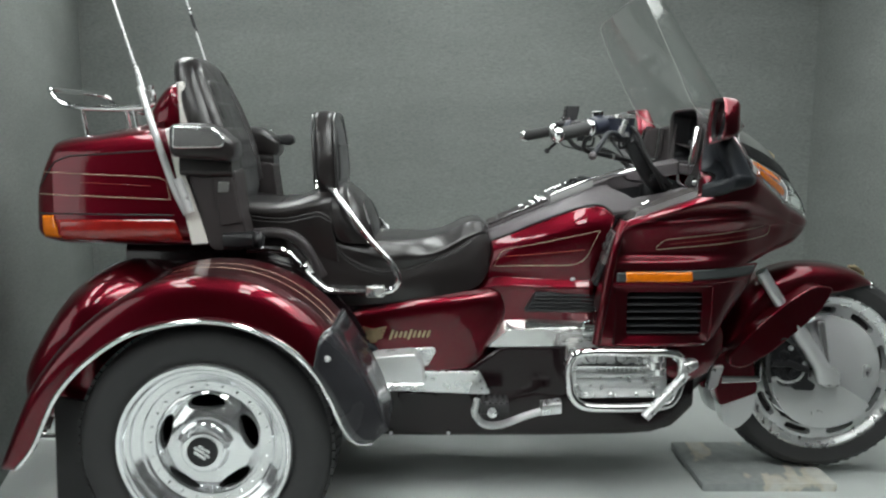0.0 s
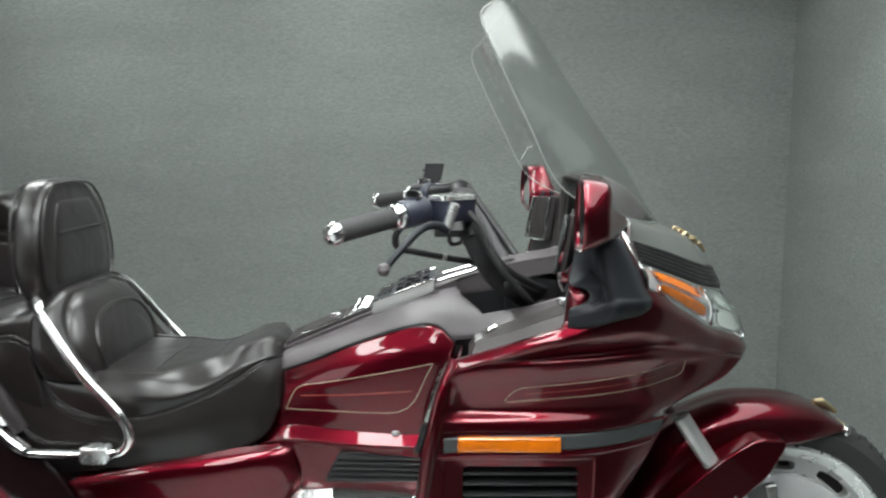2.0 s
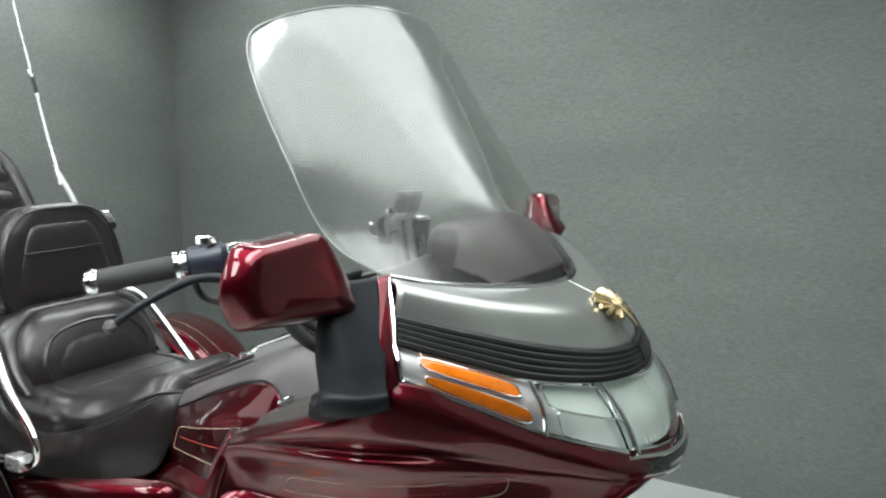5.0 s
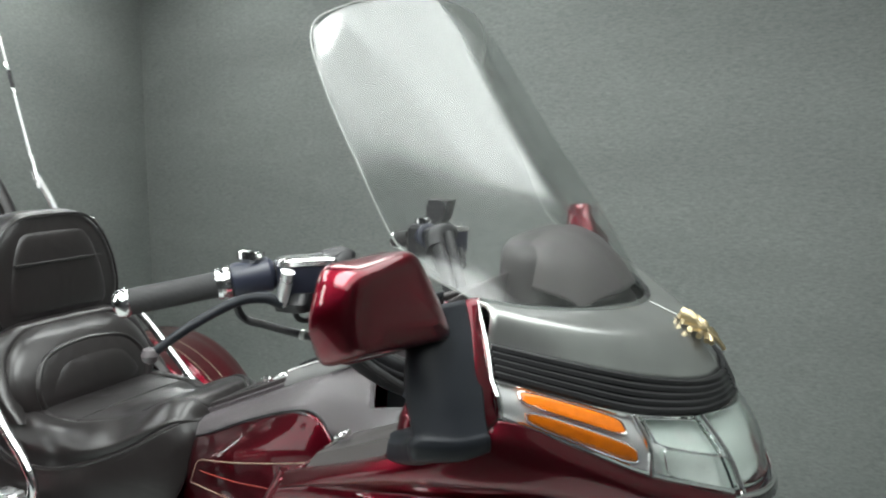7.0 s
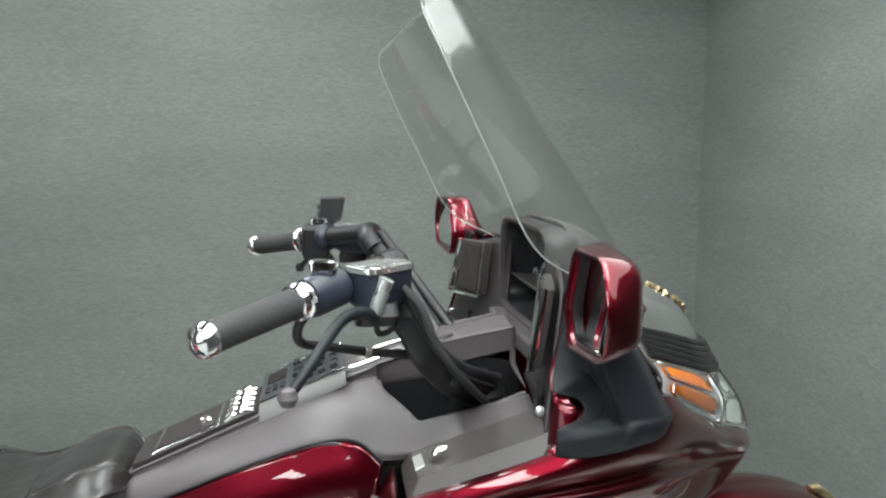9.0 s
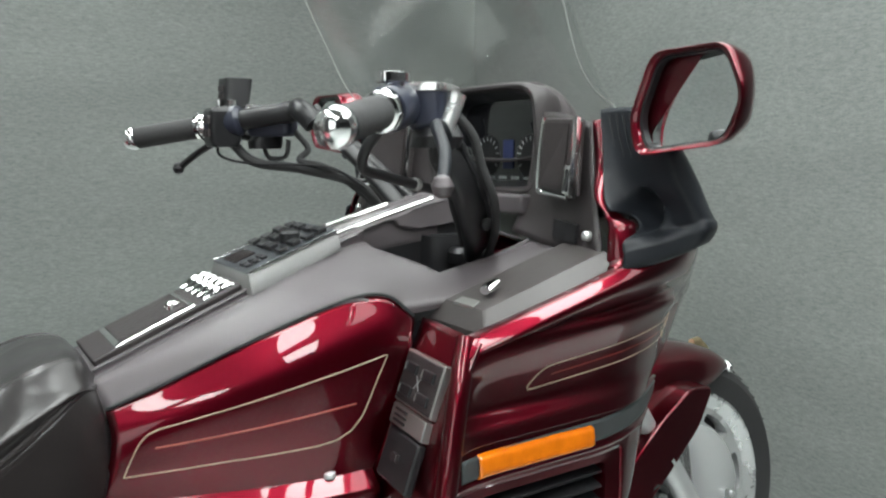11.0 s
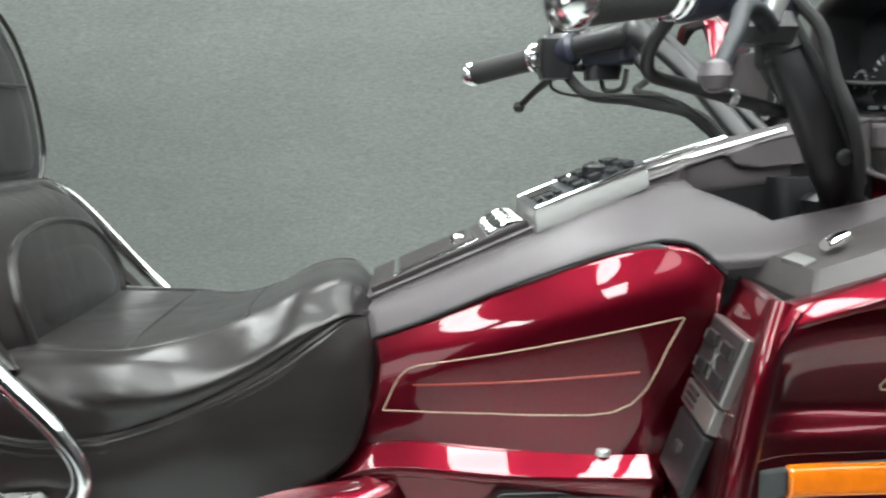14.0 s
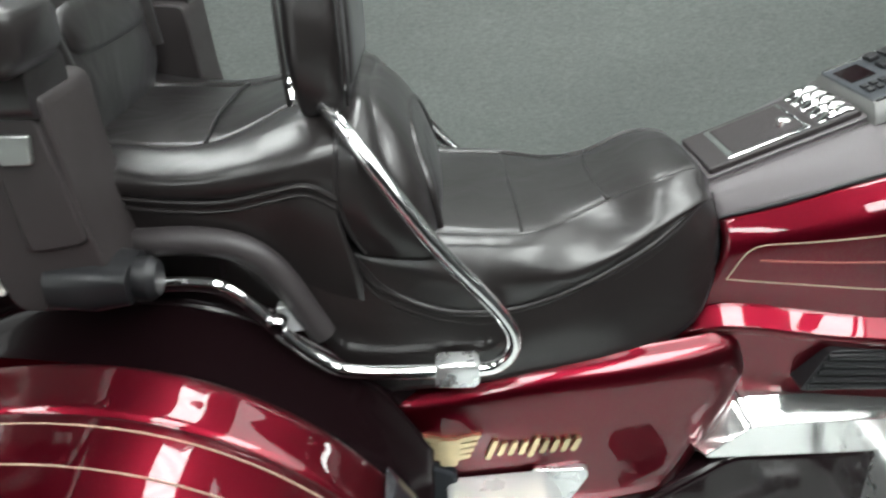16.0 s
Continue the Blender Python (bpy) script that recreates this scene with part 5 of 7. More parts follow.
for s in SIDES:
    upper = part("fairing_upper", surface(upper_rows(s), 91, 73), RED, TRIKE, "glossy burgundy fairing side", 60, thick=0.005)
    ref = surface(upper_rows(s), 91, 73)
    ring = rounded([(1.158, 0.785), (1.184, 0.815), (1.512, 0.852), (1.504, 0.818)], 0.014, 4)
    part("pinstripe", tube(draped(ref, dense(ring, 120), s, 0.0026), 0.0010, 6), PINSTRIPE, upper)
    part("red_line", tube(draped(ref, dense([(1.20, 0.803), (1.49, 0.833)], 40, False), s, 0.0012), 0.0018, 6), RED_LINE, upper)
    ref.free()
    bm = surface(lower_rows(s), 51, 41)
    gone = [f for f in bm.faces if 1.052 < f.calc_center_median().x < 1.322 and 0.520 < f.calc_center_median().z < 0.684]
    bmesh.ops.delete(bm, geom=gone, context="FACES")
    lower = part("fairing_lower", bm, RED, TRIKE, "burgundy lower fairing with a cooling vent", 60, thick=0.005)
    part("edge_roll", tube(flip(s, [(1.074, 0.322, 0.864), (1.048, 0.342, 0.80), (1.030, 0.350, 0.72), (1.014, 0.350, 0.62), (1.000, 0.342, 0.52)]), 0.013, 16, 40), RED, lower)
    part("vent_back", box((1.08, s * 0.27, 0.53), (1.305, s * 0.285, 0.675)), BLACK_PLASTIC, lower)
    ref = surface(lower_rows(s), 51, 41)
    outer = draped(ref, dense(rounded([(1.046, 0.518), (1.328, 0.518), (1.328, 0.688), (1.046, 0.688)], 0.016), 96), s, 0.001)
    ref.free()
    inner_ring = flip(s, [(x, 0.330, z) for x, z in dense(rounded([(1.087, 0.541), (1.298, 0.541), (1.298, 0.667), (1.087, 0.667)], 0.010), 96)])
    deep = flip(s, [(x, 0.300, z) for x, z in dense(rounded([(1.089, 0.543), (1.296, 0.543), (1.296, 0.665), (1.089, 0.665)], 0.010), 96)])
    part("vent_frame", loft([outer[:96], inner_ring[:96], deep[:96]], False), RED, lower, "bevelled burgundy vent surround", 25)
    for k in range(6):
        z = 0.555 + 0.0205 * k
        q = flip(s, [(1.088, 0.296, z), (1.088, 0.326, z - 0.010), (1.298, 0.324, z - 0.010), (1.298, 0.294, z)])
        part("vent_slat", loft([q, [(x, y, zz + 0.004) for x, y, zz in q]]), BLACK_PLASTIC, lower, bevel=0.001)
    # side marker on its dark strip
    ref = surface(lower_rows(s), 51, 41)
    strip_rows = [draped(ref, [(1.052 + 0.415 * i / 24, z + 0.010 * i / 24) for i in range(25)], s, 0.001) for z in (0.697, 0.705, 0.715, 0.724)]
    part("marker_strip", surface(strip_rows, 50, 6), STRIP, lower, "dark grey strip behind the side marker", thick=0.007)
    rows = [draped(ref, [(1.078 + 0.186 * i / 12, z) for i in range(13)], s, lift) for z, lift in ((0.697, 0.002), (0.700, 0.008), (0.711, 0.009), (0.721, 0.008), (0.725, 0.002))]
    part("side_marker", surface(rows, 40, 16), AMBER, lower, "amber side marker lens", 50, thick=0.003)
    part("marker_step", tube(draped(ref, dense([(1.04, 0.690), (1.46, 0.695)], 30, False), s, 0.0), 0.005, 8), RED, lower)
    ref.free()
    # cowl around the windscreen's foot
    part("fairing_cowl", surface([flip(s, r) for r in (
        [(1.350, 0.300, 1.131), (1.386, 0.352, 1.05), (1.402, 0.366, 1.0)],
        [(1.342, 0.315, 1.130), (1.376, 0.370, 1.05), (1.392, 0.382, 0.99)],
        [(1.330, 0.322, 1.126), (1.362, 0.378, 1.045), (1.378, 0.390, 0.98)])], 20, 12), RED, TRIKE, "burgundy fairing edge beside the windscreen", 60, thick=0.004)
    part("cowl_edge", surface([flip(s, r) for r in (
        [(1.303, 0.286, 1.120), (1.293, 0.303, 1.065), (1.275, 0.321, 1.024), (1.274, 0.336, 1.006), (1.271, 0.350, 0.990), (1.267, 0.354, 0.970), (1.264, 0.357, 0.942)],
        [(1.304, 0.293, 1.122), (1.293, 0.311, 1.065), (1.274, 0.328, 1.020), (1.276, 0.348, 0.999), (1.276, 0.362, 0.990), (1.272, 0.365, 0.970), (1.269, 0.368, 0.942)],
        [(1.307, 0.300, 1.122), (1.296, 0.317, 1.065), (1.278, 0.334, 1.018), (1.283, 0.354, 0.997), (1.287, 0.369, 0.990), (1.283, 0.374, 0.970), (1.280, 0.378, 0.944)],
        [(1.312, 0.303, 1.122), (1.302, 0.320, 1.065), (1.285, 0.337, 1.020), (1.290, 0.356, 0.998), (1.296, 0.371, 0.990), (1.292, 0.376, 0.970), (1.288, 0.380, 0.944)])], 60, 14), RED, TRIKE, "stepped burgundy fairing edge facing the rider", 40, thick=0.003)
    wing_bm = surface([flip(s, r) for r in (
        [(1.304, 0.300, 1.135), (1.303, 0.322, 1.136), (1.302, 0.348, 1.136), (1.306, 0.378, 1.134), (1.324, 0.374, 1.132), (1.340, 0.318, 1.130)],
        [(1.293, 0.316, 1.080), (1.300, 0.340, 1.080), (1.302, 0.372, 1.080), (1.309, 0.410, 1.082), (1.342, 0.402, 1.080), (1.367, 0.348, 1.078)],
        [(1.280, 0.330, 1.040), (1.300, 0.352, 1.040), (1.310, 0.386, 1.040), (1.314, 0.424, 1.044), (1.358, 0.416, 1.040), (1.384, 0.370, 1.038)],
        [(1.272, 0.344, 1.014), (1.306, 0.366, 1.012), (1.322, 0.396, 1.012), (1.324, 0.434, 1.018), (1.368, 0.422, 1.014), (1.393, 0.384, 1.012)],
        [(1.272, 0.370, 0.990), (1.308, 0.384, 0.984), (1.324, 0.406, 0.988), (1.332, 0.440, 1.000), (1.375, 0.426, 0.998), (1.400, 0.392, 0.996)],
        [(1.268, 0.378, 0.962), (1.300, 0.406, 0.972), (1.320, 0.428, 0.984), (1.337, 0.446, 0.994), (1.379, 0.428, 0.992), (1.404, 0.395, 0.990)],
        [(1.267, 0.381, 0.954), (1.299, 0.410, 0.965), (1.320, 0.432, 0.976), (1.337, 0.447, 0.985), (1.380, 0.427, 0.983), (1.404, 0.394, 0.982)],
        [(1.267, 0.381, 0.938), (1.300, 0.407, 0.949), (1.322, 0.425, 0.959), (1.338, 0.436, 0.968), (1.378, 0.419, 0.970), (1.402, 0.390, 0.974)],
        [(1.274, 0.366, 0.930), (1.306, 0.386, 0.940), (1.326, 0.402, 0.950), (1.340, 0.412, 0.958), (1.374, 0.402, 0.964), (1.398, 0.380, 0.970)])], 72, 72)
    for v in wing_bm.verts:
        r = ((abs(v.co.y) - 0.374) / 0.022) ** 2 + ((v.co.z - 1.004) / 0.034) ** 2
        if r < 1 and v.co.x < 1.335:
            v.co.x += 0.034 * (1 - r * r)
    wing = part("mirror_mount", wing_bm, MOUNT, TRIKE, "slate-black moulded mirror mount with a scoop", 50, thick=0.004)
    for k in range(4):
        part("mount_groove", tube(flip(s, [(1.3005 - 0.0005 * k, 0.318 + 0.012 * k, 1.128), (1.298, 0.330 + 0.012 * k, 1.092), (1.301 + 0.001 * k, 0.342 + 0.011 * k, 1.060)]), 0.0013, 6, 10), BLACK_PLASTIC, wing)
    part("cowl_foot", hull_x([(1.258, 0.922, 0.940, 0.007), (1.264, 0.918, 0.946, 0.011), (1.274, 0.920, 0.950, 0.011), (1.280, 0.930, 0.950, 0.007)], 20, 3, y=s * 0.370), RED, TRIKE)
    part("mount_slot", hull_z([(1.020, 1.364, s * 0.398, 0.007, 0.013), (1.040, 1.356, s * 0.394, 0.007, 0.013), (1.072, 1.345, s * 0.385, 0.006, 0.011)], 20, 3), GAUGE, wing)
    back_shape = rounded([(0.389, 1.074), (0.376, 1.120), (0.411, 1.196), (0.520, 1.197), (0.547, 1.140), (0.526, 1.088)], 0.020, 5)
    front_shape = rounded([(0.374, 1.092), (0.372, 1.122), (0.394, 1.203), (0.521, 1.190), (0.534, 1.150), (0.526, 1.104)], 0.022, 5)
    def mirror_ring(share, k, lift=0.0):
        """A ring round the mirror: share 0 at the rim that faces the rider, 1 at the forward face; k its size."""
        ring = []
        for (o, z), (p, q) in zip(back_shape, front_shape):
            y, h = o + (p - o) * share, z + (q - z) * share
            x = 1.268 - 0.06 * (o - 0.46) + share * (0.040 + (0.532 - p) * 0.22 * max(0.0, 1 - max(0.0, q - 1.10) / 0.108))
            ring.append((x + lift, s * (0.460 + (y - 0.460) * k), 1.142 + (h - 1.142) * k))
        return ring
    mirror = part("mirror", loft([mirror_ring(0.0, 0.93, 0.022), mirror_ring(0.0, 0.95, 0.001), mirror_ring(0.0, 0.985), mirror_ring(0.04, 1.0), mirror_ring(0.14, 1.018), mirror_ring(0.35, 1.026), mirror_ring(0.60, 1.020), mirror_ring(0.82, 1.006), mirror_ring(0.94, 0.985), mirror_ring(1.0, 0.955),
                                  mirror_ring(1.0, 0.91, 0.003), mirror_ring(1.0, 0.75, 0.006), mirror_ring(1.0, 0.4, 0.008)]), RED, TRIKE, "burgundy wing mirror", 40)
    part("mirror_rim", loft([mirror_ring(0.0, 0.965, 0.0008), mirror_ring(0.0, 0.90, 0.004), mirror_ring(0.0, 0.865, 0.015)], False), RED, mirror)
    part("glass_gasket", loft([mirror_ring(0.0, 0.89, 0.008), mirror_ring(0.0, 0.85, 0.009), mirror_ring(0.0, 0.85, 0.019)], False), BLACK_PLASTIC, mirror)
    part("mirror_glass", loft([[(x - 0.13 * (abs(y) - 0.46) + 0.12 * (z - 1.142), y, z) for x, y, z in mirror_ring(0.0, 0.868, d)] for d in (0.018, 0.021)]), MIRROR, mirror, "rear-view mirror glass")
    # inner fairing with speaker
    inner = part("inner_fairing", surface([flip(s, r) for r in (
        [(1.302, 0.286, 1.118), (1.325, 0.20, 1.135), (1.34, 0.13, 1.14)],
        [(1.285, 0.310, 1.04), (1.31, 0.20, 1.03), (1.33, 0.12, 1.03)],
        [(1.262, 0.350, 0.944), (1.285, 0.24, 0.945), (1.30, 0.12, 0.96)])], 20, 16), HOOD, TRIKE, "dark grey inner fairing panel", 60, thick=0.004)
    speaker = part("speaker", loft([flip(s, [(1.308 - d, 0.186, 1.026), (1.272 - d, 0.298, 1.022), (1.292 - d, 0.284, 1.124), (1.318 - d, 0.186, 1.128)]) for d in (0.0, 0.014)]), HOOD, inner, "speaker panel with chrome edges", bevel=0.003)
    part("speaker_grille", loft([flip(s, [(1.303 - d, 0.196, 1.034), (1.279 - d, 0.270, 1.031), (1.298 - d, 0.262, 1.118), (1.313 - d, 0.196, 1.121)]) for d in (0.0, 0.0165)]), VINYL, speaker, "dark speaker grille")
    part("speaker_edge", tube(flip(s, [(1.257, 0.298, 1.020), (1.264, 0.294, 1.060), (1.277, 0.284, 1.124)]), 0.0060, 8, 12), CHROME, speaker)
    part("speaker_trim", tube(flip(s, [(1.304, 0.186, 1.128), (1.297, 0.185, 1.075), (1.293, 0.187, 1.028), (1.291, 0.192, 1.024), (1.262, 0.285, 1.020)]), 0.0042, 8), CHROME, speaker)
    part("speaker_vent", loft([flip(s, [(1.266 - d, 0.274, 1.026), (1.261 - d, 0.290, 1.025), (1.268 - d, 0.288, 1.062), (1.272 - d, 0.274, 1.063)]) for d in (0.0, 0.006)]), CHROME, speaker, "chrome vent frame")
    part("vent_hole", loft([flip(s, [(1.2645 - d, 0.277, 1.030), (1.2600 - d, 0.287, 1.029), (1.2670 - d, 0.285, 1.057), (1.2705 - d, 0.277, 1.058)]) for d in (0.0, 0.0062)]), BLACK_PLASTIC, speaker)
    part("inner_knob", bead((1.268, s * 0.318, 0.972), (-1, 0, 0.2), [(0, 0.007), (0.006, 0.007), (0.009, 0.004)], 12), STEEL, inner)
    part("inner_switch", loft([flip(s, [(1.285 - d, 0.235, 0.962), (1.270 - d, 0.295, 0.960), (1.274 - d, 0.295, 0.985), (1.289 - d, 0.235, 0.988)]) for d in (0.0, 0.006)]), BLACK_PLASTIC, inner)

# nose: lamps, louvres and the grey panel under the screen
TOP_LAMP = [(1.389, 0.352, 1.046), (1.462, 0.297, 1.016), (1.531, 0.235, 0.986), (1.592, 0.150, 0.966), (1.622, 0.07, 0.958), (1.632, 0.0, 0.955)]
MID_LAMP = [(1.402, 0.362, 1.024), (1.478, 0.303, 0.988), (1.552, 0.238, 0.950), (1.628, 0.150, 0.917), (1.658, 0.07, 0.905), (1.668, 0.0, 0.900)]
LOW_LAMP = [(1.404, 0.360, 1.003), (1.482, 0.297, 0.957), (1.556, 0.230, 0.910), (1.648, 0.146, 0.870), (1.672, 0.07, 0.855), (1.682, 0.0, 0.850)]
LOUVRE_TOP = [(1.376, 0.333, 1.080), (1.450, 0.280, 1.055), (1.522, 0.205, 1.026), (1.578, 0.125, 1.004), (1.606, 0.06, 0.994), (1.615, 0.0, 0.990)]
SCREEN_FOOT = [(1.350, 0.302, 1.127), (1.390, 0.255, 1.113), (1.435, 0.185, 1.100), (1.475, 0.110, 1.092), (1.496, 0.05, 1.088), (1.502, 0.0, 1.087)]


def cut(rows, a, b, n=14):
    """The stretch of control rows between the shares a and b of their length."""
    out = []
    for r in rows:
        q = spline(r, 201)
        out.append([q[round((a + (b - a) * i / (n - 1)) * 200)] for i in range(n)])
    return out


for s in SIDES:
    rows = [flip(s, r) for r in (TOP_LAMP, MID_LAMP, LOW_LAMP)]
    nose = part("lamp_housing", surface([[(x - 0.012, y, z) for x, y, z in r] for r in rows], 40, 12), REFLECTOR, TRIKE, "front lamp housing", 60, thick=0.003)
    def at_lamp(u, t, lift):
        """A place on the lamp face: u along it from the outer end, t down it."""
        a, b, c = (spline(r, 201)[min(200, max(0, round(u * 200)))] for r in rows)
        return (a.lerp(b, t * 2) if t < 0.5 else b.lerp(c, t * 2 - 1)) + Vector((lift, s * lift, lift * 0.3))
    def lens(name, u0, u1, t0, t1, mat, label, power, rise):
        rings = []
        for size, lift in ((1.0, -0.004), (1.0, rise * 0.5), (0.93, rise * 0.85), (0.7, rise), (0.35, rise * 1.05), (0.05, rise * 1.05)):
            rings.append([at_lamp((u0 + u1) / 2 + c * size ** (0.3 if size > 0.9 else 1) * (u1 - u0) / 2, (t0 + t1) / 2 + q * size * (t1 - t0) / 2 + 0.03 * c * (t1 - t0), lift) for c, q in oval(44, power)])
        return part(name, loft(rings), mat, nose, label, 50)
    for k, (lo, hi) in enumerate(((0.09, 0.43), (0.54, 0.91))):
        lens("turn_signal", 0.060 + 0.005 * k, 0.350 + 0.016 * k, lo, hi, AMBER, "amber turn signal lens", 4, 0.005)
        for name, a, b, g, p in (("signal_rim", 0.060 + 0.005 * k, 0.350 + 0.016 * k, 0.0, 4), ("marker_rim", 0.425 + 0.015 * k, 0.625 + 0.01 * k, 0.05, 6)):
            part(name, tube([at_lamp((a + b) / 2 + c * (b - a) / 2, (lo + hi) / 2 + q * ((hi - lo) / 2 + g) + 0.03 * c * (hi - lo), 0.0035) for c, q in oval(44, p) + oval(44, p)[:1]], 0.0014, 6), CHROME, nose)
        lens("clear_marker", 0.425 + 0.015 * k, 0.625 + 0.01 * k, lo - 0.04, hi + 0.05, GLASS, "clear cornering lamp lens", 6, 0.004).visible_shadow = False
    silver = surface(cut([[(x - 0.002, y - s * 0.002, z) for x, y, z in r] for r in rows], 0.0, 0.415, 24), 40, 12)
    part("lamp_surround", silver, SILVER, nose, "silver lamp surround", 60, thick=0.003)
    for r in (TOP_LAMP, LOW_LAMP):
        part("lamp_trim", tube(flip(s, [(x + 0.002, o + 0.001, z) for x, o, z in r[:4]]), 0.0042, 8, 40), CHROME, nose, "chrome lamp trim")
    part("lamp_end", tube([rows[0][0], rows[1][0], rows[2][0]], 0.0045, 8, 12), CHROME, nose)
    for a in (0.40, 0.645):
        q = cut(rows, a, a + 0.01, 2)
        part("lamp_divider", tube([p[0] + Vector((0.004, s * 0.003, 0)) for p in q], 0.004, 8, 12), CHROME, nose)
    bottom, top = [spline(flip(s, r), 40) for r in (TOP_LAMP, LOUVRE_TOP)]
    part("louvre_backing", surface([bottom, top], 40, 4), VENT_BLACK, TRIKE, "", 60, thick=0.004)
    for k in range(5):
        line = [a.lerp(b, 0.10 + 0.2 * k) + Vector((0.004, s * 0.002, 0.002)) for a, b in zip(bottom, top)]
        part("louvre", tube(line, 0.0062, 8), VENT_BLACK, TRIKE, "black louvre slat over the headlight")
    part("screen_garnish", surface([flip(s, r) for r in (LOUVRE_TOP, [tuple((a + b) / 2 + d for a, b, d in zip(p, q, (0.012, 0.004, 0.014))) for p, q in zip(LOUVRE_TOP, SCREEN_FOOT)], SCREEN_FOOT)], 40, 16), SILVER_DARK, TRIKE,
         "grey metallic panel below the windscreen", 60, thick=0.004)
    part("screen_trim", tube(flip(s, [(x + 0.002, o + 0.001, z + 0.001) for x, o, z in SCREEN_FOOT]), 0.005, 8, 50), CHROME if s < 0 else BLACK_PLASTIC, TRIKE, "trim strip along the windscreen's foot")
    part("garnish_end", tube(flip(s, [SCREEN_FOOT[0], LOUVRE_TOP[0], TOP_LAMP[0]]), 0.0036, 8, 16), CHROME, TRIKE)
rows = [flip(-1, TOP_LAMP[3:]) + flip(1, TOP_LAMP[3:-1])[::-1], flip(-1, MID_LAMP[3:]) + flip(1, MID_LAMP[3:-1])[::-1], flip(-1, LOW_LAMP[3:]) + flip(1, LOW_LAMP[3:-1])[::-1]]
head = part("headlight", surface([[(x + 0.004, y, z) for x, y, z in r] for r in rows], 40, 16), GLASS, TRIKE, "clear headlight lens", 60, thick=0.005)
head.visible_shadow = False
flutes = []
for t in (0.04, 0.5, 0.96):
    line = []
    for i in range(73):
        u = i / 72
        a, b, c = (spline(r, 73)[i] for r in rows)
        p = a.lerp(b, t * 2) if t < 0.5 else b.lerp(c, t * 2 - 1)
        line.append(p + Vector((-0.010 + (0.0025 if i % 4 < 2 else -0.0025) - 0.012 * math.sin(math.pi * u) * (t == 0.5), 0, 0)))
    flutes.append(line)
part("fluted_reflector", surface(flutes, 145, 9), REFLECTOR, head, "fluted bright reflector")
slot = part("nose_slot", tube([(1.648, -0.14, 0.845), (1.680, -0.07, 0.832), (1.690, 0, 0.827), (1.680, 0.07, 0.832), (1.648, 0.14, 0.845)], 0.013, 10, 30), GAUGE, TRIKE, "dark air slot under the headlight")
for dz in (0.015, -0.015):
    part("slot_trim", tube([(1.652, -0.145, 0.845 + dz), (1.686, -0.07, 0.832 + dz), (1.696, 0, 0.827 + dz), (1.686, 0.07, 0.832 + dz), (1.652, 0.145, 0.845 + dz)], 0.004, 8, 30), CHROME, slot)

# gold emblem: spread wings on the sloping nose
ROOT, SLOPE, LIFT = Vector((1.586, 0.006, 1.041)), Vector((-0.80, 0, 0.60)), Vector((0.60, 0, 0.80))
eagle = part("nose_emblem", tube([ROOT + SLOPE * d + LIFT * h for d, h in ((0.026, 0.004), (0.012, 0.008), (-0.008, 0.009), (-0.026, 0.008), (-0.040, 0.004))], 0.006, 10, 12, 0.003), GOLD, TRIKE, "gold winged emblem on the nose")
for s in SIDES:
    for k in range(8):
        a = radians(-35 + 19 * k)
        l = (0.032, 0.038, 0.044, 0.048, 0.050, 0.048, 0.044, 0.036)[k]
        way = Vector((0, s * math.cos(a), 0)) + SLOPE * math.sin(a)
        part("feather", tube([ROOT + LIFT * 0.004, ROOT + way * l * 0.55 + LIFT * 0.009, ROOT + way * l + LIFT * 0.006], 0.0032, 8, 8, 0.0045), GOLD, eagle)
    part("shoulder", tube([ROOT + LIFT * 0.006, ROOT + Vector((0, s * 0.020, 0)) + SLOPE * 0.004 + LIFT * 0.011, ROOT + Vector((0, s * 0.030, 0)) + SLOPE * 0.012 + LIFT * 0.008], 0.0062, 8, 8, 0.004), GOLD, eagle)

# windscreen
half = [[(1.348, 0.302, 1.126), (1.392, 0.255, 1.112), (1.437, 0.185, 1.099), (1.478, 0.110, 1.091), (1.500, 0.05, 1.087), (1.506, 0.0, 1.086)],
        [(1.258, 0.314, 1.178), (1.318, 0.268, 1.192), (1.370, 0.195, 1.200), (1.410, 0.115, 1.205), (1.427, 0.05, 1.206), (1.431, 0.0, 1.206)],
        [(1.199, 0.326, 1.288), (1.242, 0.280, 1.312), (1.283, 0.200, 1.332), (1.315, 0.118, 1.342), (1.328, 0.05, 1.346), (1.332, 0.0, 1.347)],
        [(1.142, 0.325, 1.405), (1.172, 0.282, 1.438), (1.208, 0.197, 1.460), (1.232, 0.116, 1.472), (1.243, 0.05, 1.476), (1.246, 0.0, 1.477)],
        [(1.116, 0.303, 1.472), (1.138, 0.265, 1.502), (1.165, 0.186, 1.526), (1.183, 0.11, 1.538), (1.191, 0.05, 1.541), (1.193, 0.0, 1.542)]]
rows = [flip(-1, r) + flip(1, r[:-1])[::-1] for r in half]
screen = part("windscreen", surface(rows, 60, 40), WINDSHIELD, TRIKE, "tall clear acrylic windscreen", 80, thick=0.003)
screen.visible_shadow = False
edge = [r[0] for r in rows] + rows[-1][1:-1] + [r[-1] for r in rows][::-1]
part("screen_edge", tube(edge, 0.0010, 6, 120), material("acrylic_edge", (0.34, 0.36, 0.34), 0.3), screen, "pale polished windscreen edge")

# instruments
def hood_ring(x, w, lo, hi):
    return [(x, c * w * (1 - 0.05 * q), (lo + hi) / 2 + q * (hi - lo) / 2) for c, q in oval(44, 6)]


